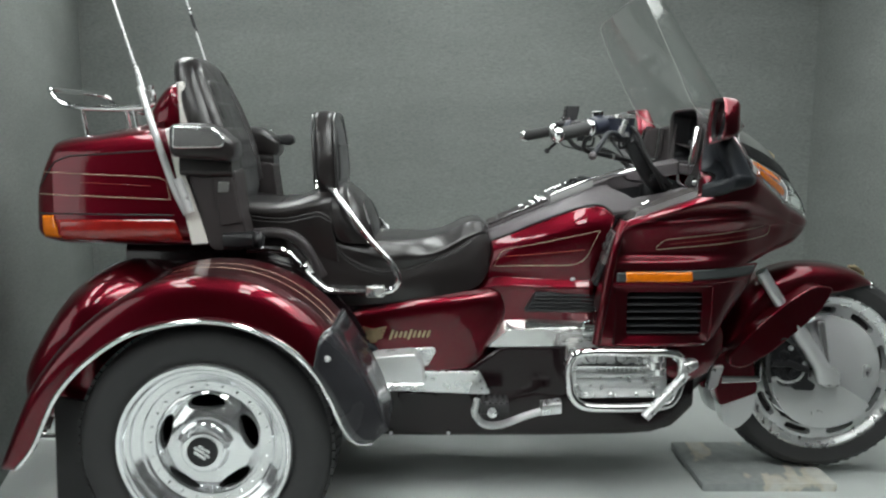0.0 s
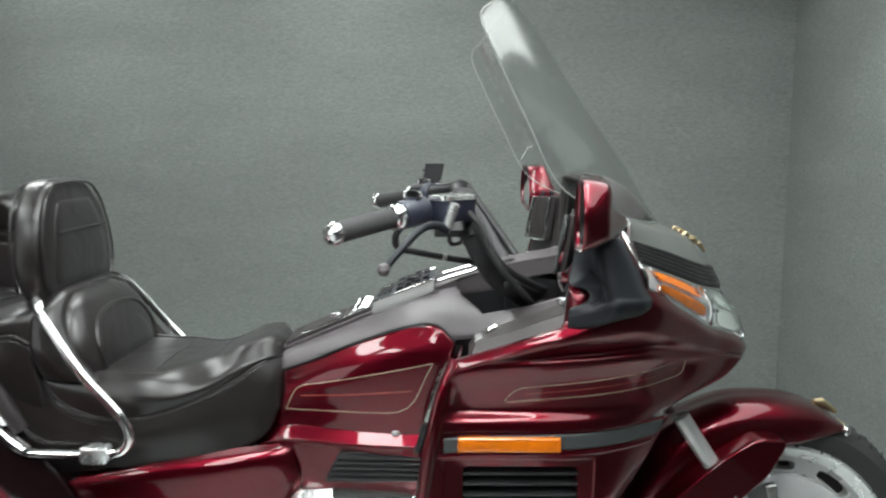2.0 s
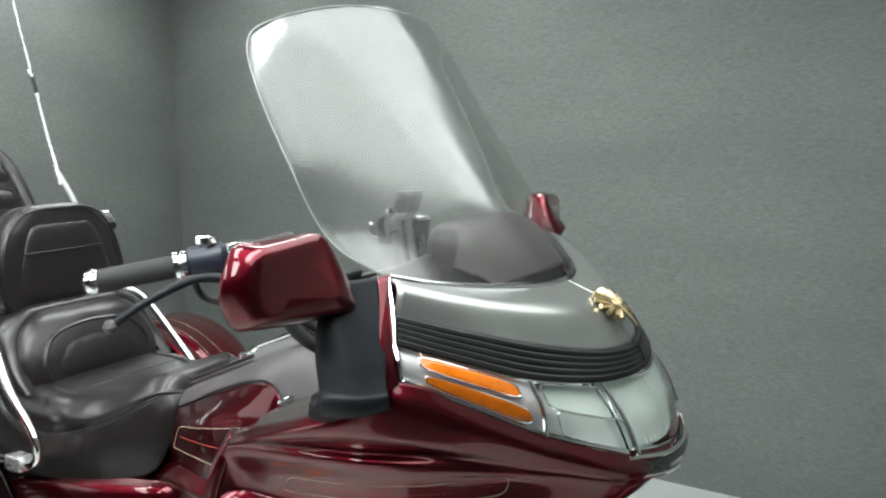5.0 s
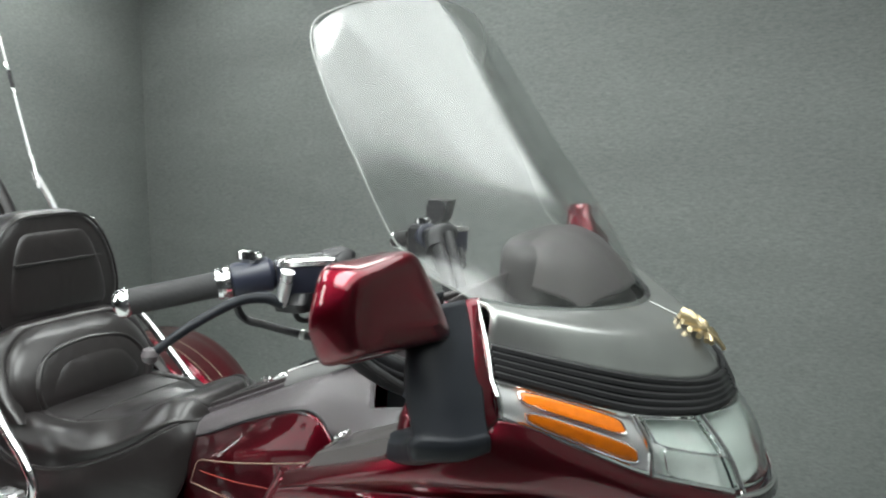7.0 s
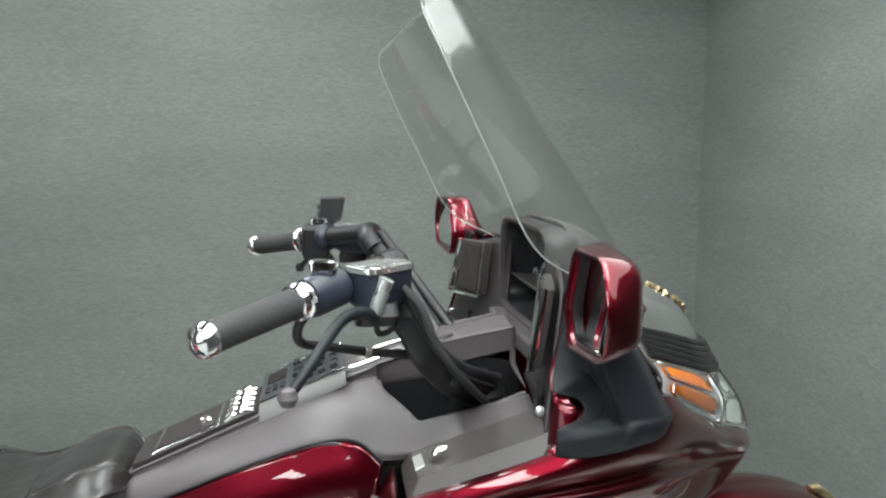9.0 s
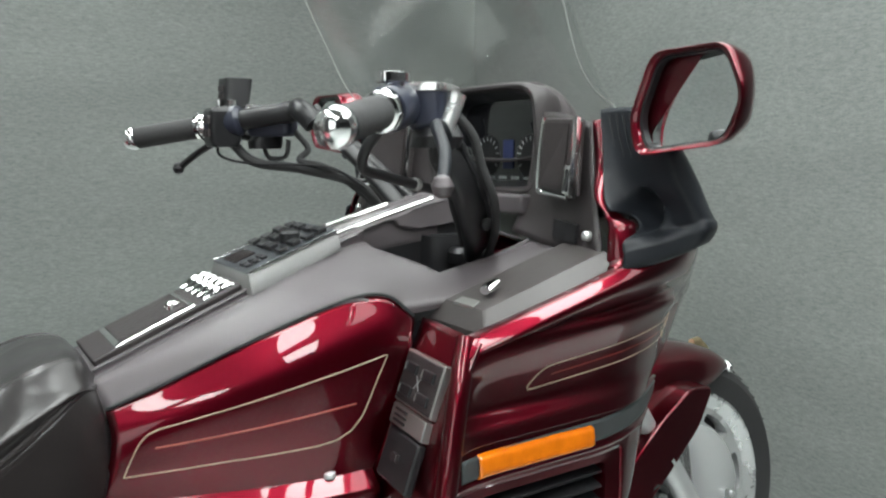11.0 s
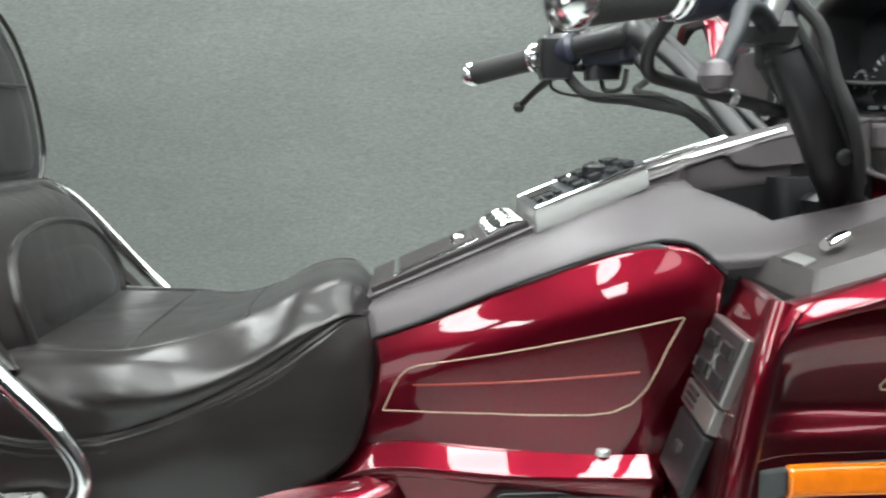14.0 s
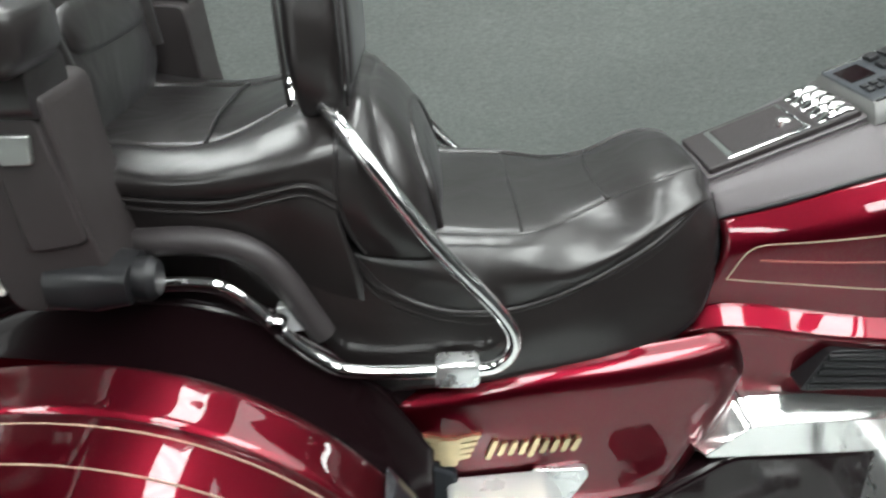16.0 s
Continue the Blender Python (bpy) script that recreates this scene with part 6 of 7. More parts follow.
hood = part("gauge_hood", loft([hood_ring(1.394, 0.128, 1.030, 1.165), hood_ring(1.327, 0.138, 1.024, 1.176), hood_ring(1.322, 0.142, 1.020, 1.180), hood_ring(1.322, 0.148, 1.016, 1.184), hood_ring(1.33, 0.154, 1.012, 1.188),
                                hood_ring(1.362, 0.153, 1.02, 1.184), hood_ring(1.396, 0.138, 1.03, 1.171), hood_ring(1.41, 0.105, 1.04, 1.125)]), HOOD, TRIKE, "brown-grey instrument hood", 50)
face_ob = part("gauge_face", loft([hood_ring(x, 0.1285, 1.0295, 1.1655) for x in (1.384, 1.388)]), GAUGE, hood, "dark glass gauge panel")
part("hood_lining", loft([hood_ring(1.384, 0.1275, 1.0305, 1.1645), hood_ring(1.330, 0.1365, 1.0255, 1.1745)], False), BLACK_PLASTIC, hood, "black inside of the hood")
part("gauge_ledge", box((1.300, -0.14, 0.985), (1.352, 0.14, 1.016)), GREY_PLASTIC, hood, bevel=0.006)
for y, r in ((0.055, 0.036), (-0.062, 0.036), (0.115, 0.018)):
    dial = part("dial", turned([(r, 1.3825), (r, 1.3838)], (0, y, 1.072), 36, "x", True), BLACK_PLASTIC, face_ob)
    ticks = bmesh.new()
    for i in range(13):
        a = radians(-30 + 20 * i)
        add(ticks, tube([(1.3815, y + r * 0.72 * math.cos(a), 1.072 + r * 0.72 * math.sin(a)), (1.3815, y + r * 0.92 * math.cos(a), 1.072 + r * 0.92 * math.sin(a))], 0.0012, 6))
    part("dial_marks", ticks, PALE, dial)
part("display", box((1.3815, -0.016, 1.052), (1.3835, 0.010, 1.10)), BLUE, face_ob, "blue display")
bm = bmesh.new()
for k in range(6):
    add(bm, box((1.3815, -0.10 + 0.034 * k, 1.034), (1.3835, -0.08 + 0.034 * k, 1.039)))
part("warning_row", bm, PALE, face_ob)

part("dash_cover", surface([flip(-1, r) + flip(1, r[:-1])[::-1] for r in (
    [(1.352, 0.140, 1.120), (1.358, 0.132, 1.165), (1.362, 0.105, 1.184), (1.364, 0.05, 1.188), (1.364, 0.0, 1.188)],
    [(1.385, 0.148, 1.115), (1.392, 0.136, 1.152), (1.398, 0.106, 1.172), (1.402, 0.05, 1.178), (1.402, 0.0, 1.178)],
    [(1.420, 0.140, 1.105), (1.428, 0.124, 1.128), (1.438, 0.095, 1.142), (1.444, 0.05, 1.148), (1.445, 0.0, 1.148)],
    [(1.440, 0.135, 1.092), (1.455, 0.110, 1.100), (1.470, 0.080, 1.104), (1.480, 0.04, 1.106), (1.482, 0.0, 1.106)])], 48, 24), DASH, hood, "sloping grey-brown dashboard cover", 60, thick=0.004)
part("dash_shelf", surface([flip(-1, r) + flip(1, r[:-1])[::-1] for r in (
    [(1.335, 0.292, 1.118), (1.372, 0.245, 1.106), (1.420, 0.178, 1.092), (1.460, 0.104, 1.084), (1.482, 0.048, 1.080), (1.488, 0.0, 1.079)],
    [(1.322, 0.270, 1.105), (1.345, 0.220, 1.090), (1.372, 0.165, 1.078), (1.395, 0.10, 1.072), (1.405, 0.046, 1.070), (1.408, 0.0, 1.069)],
    [(1.315, 0.240, 1.110), (1.328, 0.190, 1.095), (1.340, 0.145, 1.080), (1.350, 0.09, 1.070), (1.354, 0.042, 1.066), (1.356, 0.0, 1.065)])], 60, 14), HOOD, TRIKE, "dark shelf between the dashboard and the windscreen", 60, thick=0.004)

# handlebars
GRIP = 0.0185
for s in SIDES:
    end, joint = Vector((0.866, s * 0.410, 1.102)), Vector((1.094, s * 0.196, 1.150))
    d = (joint - end).normalized()
    at = lambda k: end + d * k
    bar = part("handlebar", tube([at(0.02), at(0.20), at(0.24), joint], 0.0175, 14), BLACK_PLASTIC, TRIKE, "black handlebar")
    part("grip", tube([at(0.012), at(0.02), at(0.125), at(0.130)], GRIP, 24), RUBBER, bar, "black foam grip")
    part("grip_cap", bead(end, d, [(-0.011, 0.004), (-0.009, 0.012), (-0.005, 0.018), (0.002, 0.0205), (0.010, 0.0205), (0.014, 0.018)]), CHROME, bar, "polished grip end")
    part("grip_collar", bead(end, d, [(0.128, 0.018), (0.130, 0.0225), (0.136, 0.0235), (0.138, 0.021), (0.141, 0.021), (0.143, 0.0235), (0.149, 0.0225), (0.151, 0.018)]), CHROME, bar, "chrome grip collar")
    part("switch_housing", bead(end, d, [(0.150, 0.018), (0.152, 0.024), (0.158, 0.026), (0.205, 0.026), (0.212, 0.020)]), BLUE_BLACK, bar, "black switch housing")
    k = at(0.180)
    part("switch_knob", hull_z([(k.z + 0.015, k.x, k.y, 0.010, 0.010), (k.z + 0.026, k.x, k.y, 0.012, 0.012), (k.z + 0.028, k.x, k.y, 0.018, 0.014), (k.z + 0.038, k.x, k.y, 0.018, 0.014), (k.z + 0.040, k.x, k.y, 0.013, 0.010)], 20, 4), CHROME, bar, "chrome switch knob")
    turn = Matrix.Translation((1.068, s * 0.258, 1.132)) @ Matrix.Rotation(math.atan2(-s * 0.214, 0.228), 4, "Z")
    pot = hull_z([(-0.026, 0, 0, 0.034, 0.020), (-0.020, 0, 0, 0.040, 0.024), (0.018, 0, 0, 0.041, 0.025)], 28, 6)
    bmesh.ops.transform(pot, matrix=turn, verts=pot.verts)
    res = part("fluid_reservoir", pot, BLUE_BLACK, bar, "blue-black fluid reservoir", bevel=0.002)
    top = hull_z([(0.0185, 0, 0, 0.043, 0.027), (0.026, 0, 0, 0.043, 0.027), (0.029, 0, 0, 0.035, 0.020), (0.0295, 0, 0, 0.027, 0.014)], 28, 6)
    bmesh.ops.transform(top, matrix=turn, verts=top.verts)
    part("reservoir_cap", top, RIM, res, "polished reservoir cap")
    metal = MOUNT if s < 0 else BLACK_PLASTIC
    ball = Vector((0.956, s * 0.450, 1.049))
    lever = part("lever", tube(flip(s, [(1.058, 0.302, 1.098), (1.040, 0.318, 1.108), (1.015, 0.350, 1.106), (0.985, 0.410, 1.080), (0.956, 0.450, 1.049)]), 0.0085, 12, 30, 0.006), metal, bar, "grey brake lever with a ball end")
    part("lever_ball", turned([(0.003, -0.0108), (0.0078, -0.0082), (0.0112, 0.0), (0.0078, 0.0082), (0.003, 0.0108)], ball, 18, "z", True), GREY_PLASTIC if s < 0 else metal, lever)
    part("lever_pivot", tube(flip(s, [(1.055, 0.301, 1.097), (1.066, 0.305, 1.128), (1.072, 0.307, 1.146)]), 0.0085, 12, 0, 0.010), STEEL if s < 0 else metal, bar)
    part("lever_mount", hull_z([(1.085, 1.060, s * 0.275, 0.026, 0.022), (1.098, 1.062, s * 0.278, 0.028, 0.024), (1.112, 1.066, s * 0.270, 0.022, 0.020)], 18, 4), BLACK_PLASTIC, bar)
    a, b = (Vector((1.100, -0.215, 1.128)), Vector((1.246, -0.100, 0.945))) if s < 0 else (Vector((1.075, 0.16, 1.152)), Vector((1.200, -0.005, 0.965)))
    path = [(1.090, -0.222, 1.130), (1.106, -0.240, 1.080), (1.136, -0.238, 1.028), (1.174, -0.200, 0.986), (1.216, -0.146, 0.955), (1.248, -0.100, 0.932)] if s < 0 else [a, a.lerp(b, 0.33) + Vector((0.008, 0, 0.006)), a.lerp(b, 0.66) + Vector((0.006, 0, 0.004)), b]
    line, rings = spline([Vector(p) for p in path], 17), []
    for q, p in enumerate(line):
        t = q / 16
        way = (line[min(q + 1, 16)] - line[max(q - 1, 0)]).normalized()
        side = way.cross(Vector((0, 1, 0))).normalized()
        w = (0.018 + 0.014 * t) if s < 0 else (0.011 + 0.003 * t)
        rings.append([p + side * c * w + Vector((0, e * (0.013 + 0.006 * t if s < 0 else 0.012), 0)) for c, e in oval(24, 3.2)])
    riser = part("bar_riser", loft(rings), BLACK_PLASTIC, bar, "cast black handlebar riser", 50)
    if s > 0:
        part("bar_brace", tube([a + Vector((0.030, 0.005, 0.0)), b + Vector((0.034, 0.0, 0.006))], 0.0095, 12), BLACK_PLASTIC, riser)
    else:
        part("riser_rib", tube([p + Vector((0.004 + 0.010 * q / 16, -0.014 - 0.005 * q / 16, 0.008)) for q, p in enumerate(line)][1:15], 0.0035, 8, 30), BLACK_PLASTIC, riser)
        part("riser_foot", turned([(0.020, -0.012), (0.034, -0.010), (0.036, 0.006), (0.028, 0.014), (0.012, 0.016)], (1.238, -0.098, 0.925), 28, "z", True), BLACK_PLASTIC, riser, "round clamp at the foot of the riser")
        part("foot_bolt", turned([(0.010, 0), (0.010, 0.008), (0.006, 0.010)], (1.232, -0.112, 0.940), 6, "z", True), STEEL, riser)
        part("hose_pipe", tube([(0.980, -0.300, 1.112), (0.964, -0.285, 1.084), (0.968, -0.271, 1.062), (1.000, -0.260, 1.053), (1.052, -0.246, 1.041), (1.127, -0.218, 1.025), (1.150, -0.206, 1.020)], 0.0062, 12, 50), BLACK_PLASTIC, bar, "black pipe joining the riser")
        part("pipe_clip", bead(Vector((1.052, -0.246, 1.041)), (0.95, 0.25, -0.20), [(-0.004, 0.0068), (-0.003, 0.0080), (0.003, 0.0080), (0.004, 0.0068)], 16), SILVER_DARK, bar)
    part("elbow", tube([joint - d * 0.03, joint, Vector(path[0]), Vector(path[1])] if s < 0 else [joint - d * 0.03, joint - d * 0.005, joint.lerp(a, 0.5), a.lerp(b, 0.05), a.lerp(b, 0.14)], 0.0195 if s < 0 else 0.0185, 16, 16), BLACK_PLASTIC, bar)
    bolt = Vector((1.174, -0.222, 0.985)) if s < 0 else a.lerp(b, 0.45) + Vector((0, 0.012, 0.008))
    part("riser_bolt", bead(bolt, (0, s, 0), [(0, 0.008), (0.004, 0.008), (0.006, 0.005)]), BLACK_PLASTIC, riser)
    if s > 0:
        part("cable", tube([(1.01, 0.30, 1.095), (1.04, 0.27, 1.062), (1.10, 0.20, 1.050), (1.17, 0.12, 1.02), (1.22, 0.09, 0.93)], 0.0085, 10, 40), RUBBER, bar, "black control cable")
        part("brake_hose", tube([(1.10, 0.235, 1.115), (1.115, 0.215, 1.085), (1.095, 0.205, 1.065), (1.13, 0.16, 1.05), (1.19, 0.115, 0.99), (1.24, 0.09, 0.92)], 0.0055, 8, 40), RUBBER, bar)
        part("thin_wire", tube([(0.985, 0.305, 1.095), (0.99, 0.298, 1.072), (1.03, 0.26, 1.060), (1.12, 0.15, 1.055), (1.17, 0.11, 1.02)], 0.0025, 6, 40), BLACK_PLASTIC, bar)
    else:
        part("brake_hose", tube([(1.096, -0.262, 1.128), (1.120, -0.268, 1.100), (1.136, -0.266, 1.060), (1.160, -0.258, 1.020), (1.196, -0.215, 0.975), (1.232, -0.150, 0.930), (1.244, -0.120, 0.900)], 0.0058, 10, 50), RUBBER, bar, "black brake hose beside the riser")
        part("wire_loom", tube([(1.074, -0.246, 1.108), (1.092, -0.226, 1.070), (1.120, -0.214, 1.040), (1.162, -0.170, 1.000), (1.215, -0.110, 0.955), (1.235, -0.080, 0.920)], 0.0070, 10, 40), RUBBER, bar)
    part("clutch_hose", tube(flip(s, [(1.06, 0.285, 1.095), (1.065, 0.27, 1.07), (1.085, 0.245, 1.072), (1.09, 0.24, 1.10)]), 0.004, 8, 30), RUBBER, bar)
far_switch = part("switch_block", hull_z([(1.088, 0.990, 0.292, 0.022, 0.024), (1.10, 0.990, 0.292, 0.027, 0.028), (1.148, 0.990, 0.292, 0.026, 0.028), (1.155, 0.990, 0.292, 0.02, 0.022)], 24, 6), BLACK_PLASTIC, TRIKE, "black switch block on the handlebar", bevel=0.002)
for k in range(6):
    part("switch_key", box((0.958, 0.272 + 0.016 * (k % 3), 1.105 + 0.022 * (k // 3)), (0.967, 0.282 + 0.016 * (k % 3), 1.118 + 0.022 * (k // 3))), VINYL, far_switch, bevel=0.001)
radio_box = part("bar_control_box", hull_z([(1.150, 1.012, 0.300, 0.014, 0.018), (1.166, 1.018, 0.308, 0.022, 0.026), (1.206, 1.024, 0.314, 0.024, 0.028)], 24, 6), BLACK_PLASTIC, TRIKE, "black radio control box on the handlebar", bevel=0.002)
for k in range(4):
    part("control_key", box((0.994, 0.298 + 0.012 * (k % 2), 1.170 + 0.014 * (k // 2)), (1.003, 0.307 + 0.012 * (k % 2), 1.179 + 0.014 * (k // 2))), VINYL, radio_box)
part("steering_head", hull_z([(0.86, 1.23, 0, 0.05, 0.09), (0.93, 1.222, 0, 0.045, 0.085), (0.955, 1.218, 0, 0.04, 0.08)], 28, 4), BLACK_PLASTIC, TRIKE, "black steering head")

# front wheel, fork and fender
HUB = (1.785, 0.0, 0.350)
wheel = part("front_wheel", turned([(0.245, -0.05), (0.27, -0.062), (0.295, -0.064), (0.312, -0.05), (0.322, -0.025), (0.325, 0.0), (0.322, 0.025), (0.312, 0.05), (0.295, 0.064), (0.27, 0.062), (0.245, 0.05)], HUB, 96), RUBBER, TRIKE, "black front tyre on a cast wheel")
groove = bmesh.new()
for i in range(60):
    a = 2 * math.pi * i / 60
    for s in SIDES:
        p = [Vector((HUB[0] + r * math.cos(a + da), s * y, HUB[2] + r * math.sin(a + da))) for r, da, y in ((0.3265, 0, 0.008), (0.3255, 0.03, 0.028), (0.317, 0.05, 0.046))]
        tube(p, 0.0022, 5, join=groove)
part("tread_groove", groove, BLACK_PLASTIC, wheel)
for s in SIDES:
    f = lambda prof: [(r, s * y) for r, y in prof]
    part("rim", turned(f([(0.252, 0.045), (0.254, 0.056), (0.248, 0.060), (0.240, 0.056), (0.232, 0.046), (0.222, 0.042)]), HUB, 96), STEEL, wheel, "silver cast rim")
    bm = bmesh.new()
    for k in range(9):
        mid, m = 2 * math.pi * (k + 0.3) / 9, 28
        inner, outer = [], []
        for i in range(m):
            a = 2 * math.pi * i / m
            q = max(abs(math.cos(a)), abs(math.sin(a)))
            inner.append((0.203 + 0.011 * math.sin(a) / q ** 0.8, mid + 0.22 * math.cos(a) / q ** 0.8))
            outer.append((0.205 + 0.019 * math.sin(a) / q, mid + math.pi / 9 * math.cos(a) / q))
        P = lambda r, a, y: (HUB[0] + r * math.cos(a), s * y, HUB[2] + r * math.sin(a))
        add(bm, loft([[P(*q, 0.015) for q in inner], [P(*q, 0.044) for q in inner], [P(*q, 0.044) for q in outer]], False))
    part("rim_web", bm, SILVER, wheel, "silver rim web with slots")
    part("rim_inside", turned(f([(0.225, 0.012), (0.18, 0.012)]), HUB, 48), VINYL, wheel)
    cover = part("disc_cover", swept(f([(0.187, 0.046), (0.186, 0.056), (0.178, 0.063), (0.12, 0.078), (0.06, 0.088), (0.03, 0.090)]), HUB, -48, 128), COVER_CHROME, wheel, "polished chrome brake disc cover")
    part("cover_rib", loft([[(HUB[0] + r * math.cos(radians(a)), s * y, HUB[2] + r * math.sin(radians(a))) for r, a in ((0.04, 78), (0.178, 96), (0.178, 104), (0.04, 100))] for y in (0.066, 0.0895)]), RIM, cover, "raised rib on the disc cover", bevel=0.003)
    part("disc_hub", turned(f([(0.062, 0.02), (0.062, 0.070), (0.05, 0.088)]), HUB, 32, caps=True), STEEL, wheel)
    part("brake_disc", turned(f([(0.175, 0.030), (0.175, 0.035), (0.07, 0.035), (0.07, 0.030)]), HUB, 64), STEEL, wheel, "steel brake disc")
    arc = [radians(186 + 10 * k) for k in range(15)]
    fan = [(0.036 * math.cos(a), 0.036 * math.sin(a)) for a in arc] + [(0.176 * math.cos(a), 0.176 * math.sin(a)) for a in arc[::-1]]
    part("cover_plate", slab([(HUB[0] + x, HUB[2] + z) for x, z in fan], s * 0.060, s * 0.0885), SILVER, cover, "flat satin lower plate", bevel=0.003)
    part("axle_cap", turned(f([(0.032, 0.089), (0.032, 0.112), (0.028, 0.118), (0.012, 0.119), (0.010, 0.114)]), HUB, 32, caps=True), STEEL, cover, "silver axle cap")
    for a in (0.2, 2.3, 4.4):
        part("cover_bolt", turned(f([(0.006, 0.0), (0.006, 0.006), (0.003, 0.008)]), (HUB[0] + 0.13 * math.cos(a), s * 0.084, HUB[2] + 0.13 * math.sin(a)), 10, caps=True), STEEL, cover)
    part("cover_window", turned(f([(0.022, 0.0), (0.022, 0.003), (0.018, 0.004)]), (HUB[0] + 0.125, s * 0.074, HUB[2] + 0.01), 24, caps=True), STEEL, cover)
    leg = part("fork_leg", tube(flip(s, [(1.545, 0.120, 0.69), (1.62, 0.120, 0.575), (1.765, 0.118, 0.375)]), 0.018, 20), SILVER, TRIKE, "silver fork leg")
    part("fork_slider", tube(flip(s, [(1.655, 0.121, 0.525), (1.76, 0.120, 0.372)]), 0.0255, 20), SILVER, leg)
    part("fork_foot", hull_z([(0.335, 1.775, s * 0.118, 0.035, 0.022), (0.36, 1.768, s * 0.12, 0.038, 0.024), (0.39, 1.752, s * 0.122, 0.030, 0.026)], 20, 3), SILVER, leg)
    part("fender_side", slab(rounded([(1.450, 0.430), (1.533, 0.521), (1.592, 0.575), (1.635, 0.610), (1.70, 0.650), (1.765, 0.645), (1.728, 0.572), (1.65, 0.498), (1.582, 0.440), (1.504, 0.390), (1.455, 0.395)], 0.02), s * 0.075, s * 0.146), RED, TRIKE, "burgundy fender side over the fork", bevel=0.018)
    # brake caliper
    cal = part("brake_caliper", hull_z([(0.325, 1.668, s * 0.100, 0.040, 0.024), (0.36, 1.655, s * 0.102, 0.060, 0.030), (0.40, 1.640, s * 0.104, 0.066, 0.032), (0.44, 1.635, s * 0.104, 0.056, 0.030), (0.475, 1.630, s * 0.100, 0.036, 0.022)], 28, 3.5, 16), BLACK_PLASTIC, TRIKE, "black brake caliper", 50)
    for x, z, r in ((1.612, 0.380, 0.019), (1.655, 0.372, 0.019), (1.625, 0.428, 0.016), (1.668, 0.415, 0.013)):
        part("caliper_piston", turned(f([(r, 0.0), (r, 0.012), (r * 0.9, 0.016), (r * 0.5, 0.016), (r * 0.45, 0.011)]), (x, s * 0.128, z), 18, caps=True), BLACK_PLASTIC, cal)
    part("caliper_bridge", hull_x([(1.585, 0.395, 0.412, 0.012), (1.64, 0.392, 0.416, 0.014), (1.70, 0.372, 0.394, 0.012)], 14, 4, y=s * 0.136), BLACK_PLASTIC, cal)
    part("caliper_bracket", slab(rounded([(1.655, 0.345), (1.705, 0.352), (1.735, 0.330), (1.725, 0.312), (1.665, 0.315)], 0.008), s * 0.095, s * 0.128), BLACK_PLASTIC, cal, bevel=0.004)
    for x, z in ((1.598, 0.352), (1.690, 0.402), (1.645, 0.452)):
        part("caliper_bolt", turned(f([(0.007, 0.0), (0.007, 0.010), (0.004, 0.011)]), (x, s * 0.130, z), 8, caps=True), STEEL, cal)
    part("caliper_hose", tube(flip(s, [(1.66, 0.13, 0.46), (1.62, 0.14, 0.485), (1.585, 0.135, 0.455), (1.578, 0.13, 0.40), (1.59, 0.125, 0.34)]), 0.007, 8, 24), RUBBER, cal)
    part("caliper_pipe", tube(flip(s, [(1.60, 0.138, 0.36), (1.63, 0.142, 0.345), (1.67, 0.140, 0.352), (1.695, 0.135, 0.385)]), 0.004, 8, 20), STEEL, cal)
    # guard behind the wheel
    guard = part("fork_guard", slab(rounded([(1.405, 0.40), (1.50, 0.47), (1.545, 0.40), (1.562, 0.30), (1.44, 0.255), (1.425, 0.30)], 0.02), s * 0.055, s * 0.115), RED, TRIKE, "burgundy guard behind the front wheel", bevel=0.008)
    part("guard_lip", slab(rounded([(1.44, 0.262), (1.562, 0.302), (1.548, 0.225), (1.50, 0.178), (1.462, 0.19)], 0.02), s * 0.05, s * 0.112), SILVER, guard, "silver lower lip", bevel=0.006)
    part("guard_strip", hull_x([(1.44, 0.335, 0.36, 0.006), (1.56, 0.340, 0.358, 0.006)], 12, 6, y=s * 0.118), CHROME, guard, "chrome strip")
    part("guard_side", slab(rounded([(1.405, 0.39), (1.445, 0.395), (1.425, 0.325), (1.395, 0.315)], 0.008), s * 0.10, s * 0.13), STEEL, guard, bevel=0.003)

ANG = (65, 75, 85, 96, 108, 122, 136, 150, 164, 178)
RO = (0.326, 0.340, 0.346, 0.352, 0.362, 0.368, 0.366, 0.358, 0.348, 0.338)
RI = (0.315, 0.290, 0.272, 0.262, 0.258, 0.258, 0.262, 0.268, 0.262, 0.250)
lines = []
for share, o in ((0.0, 0.088), (0.35, 0.092), (0.72, 0.086), (0.92, 0.064), (1.0, 0.03), (1.0, 0.0)):
    line = []
    for a, ro, ri in zip(ANG, RO, RI):
        r = ri + (ro - ri) * share
        w = o * min(1, 0.62 + 0.38 * (a - 65) / 14)
        line.append((HUB[0] + r * math.cos(radians(a)), w, HUB[2] + r * math.sin(radians(a))))
    lines.append(line)
rows = [flip(-1, r) for r in lines] + [flip(1, r) for r in lines[:-1]][::-1]
ffender = part("front_fender", surface(rows, 60, 44), RED, TRIKE, "burgundy front fender", 60, thick=0.005)
tip = [r[0] for r in rows]
part("fender_tip", tube([(x + 0.004, y, z - 0.004) for x, y, z in tip], 0.008, 8, 30), CHROME, ffender, "chrome fender tip")
part("fender_ornament", hull_x([(1.875, 0.678, 0.690, 0.008), (1.895, 0.668, 0.692, 0.012), (1.925, 0.655, 0.668, 0.006)], 16, 2.5), GOLD, ffender, "small gold fender ornament")

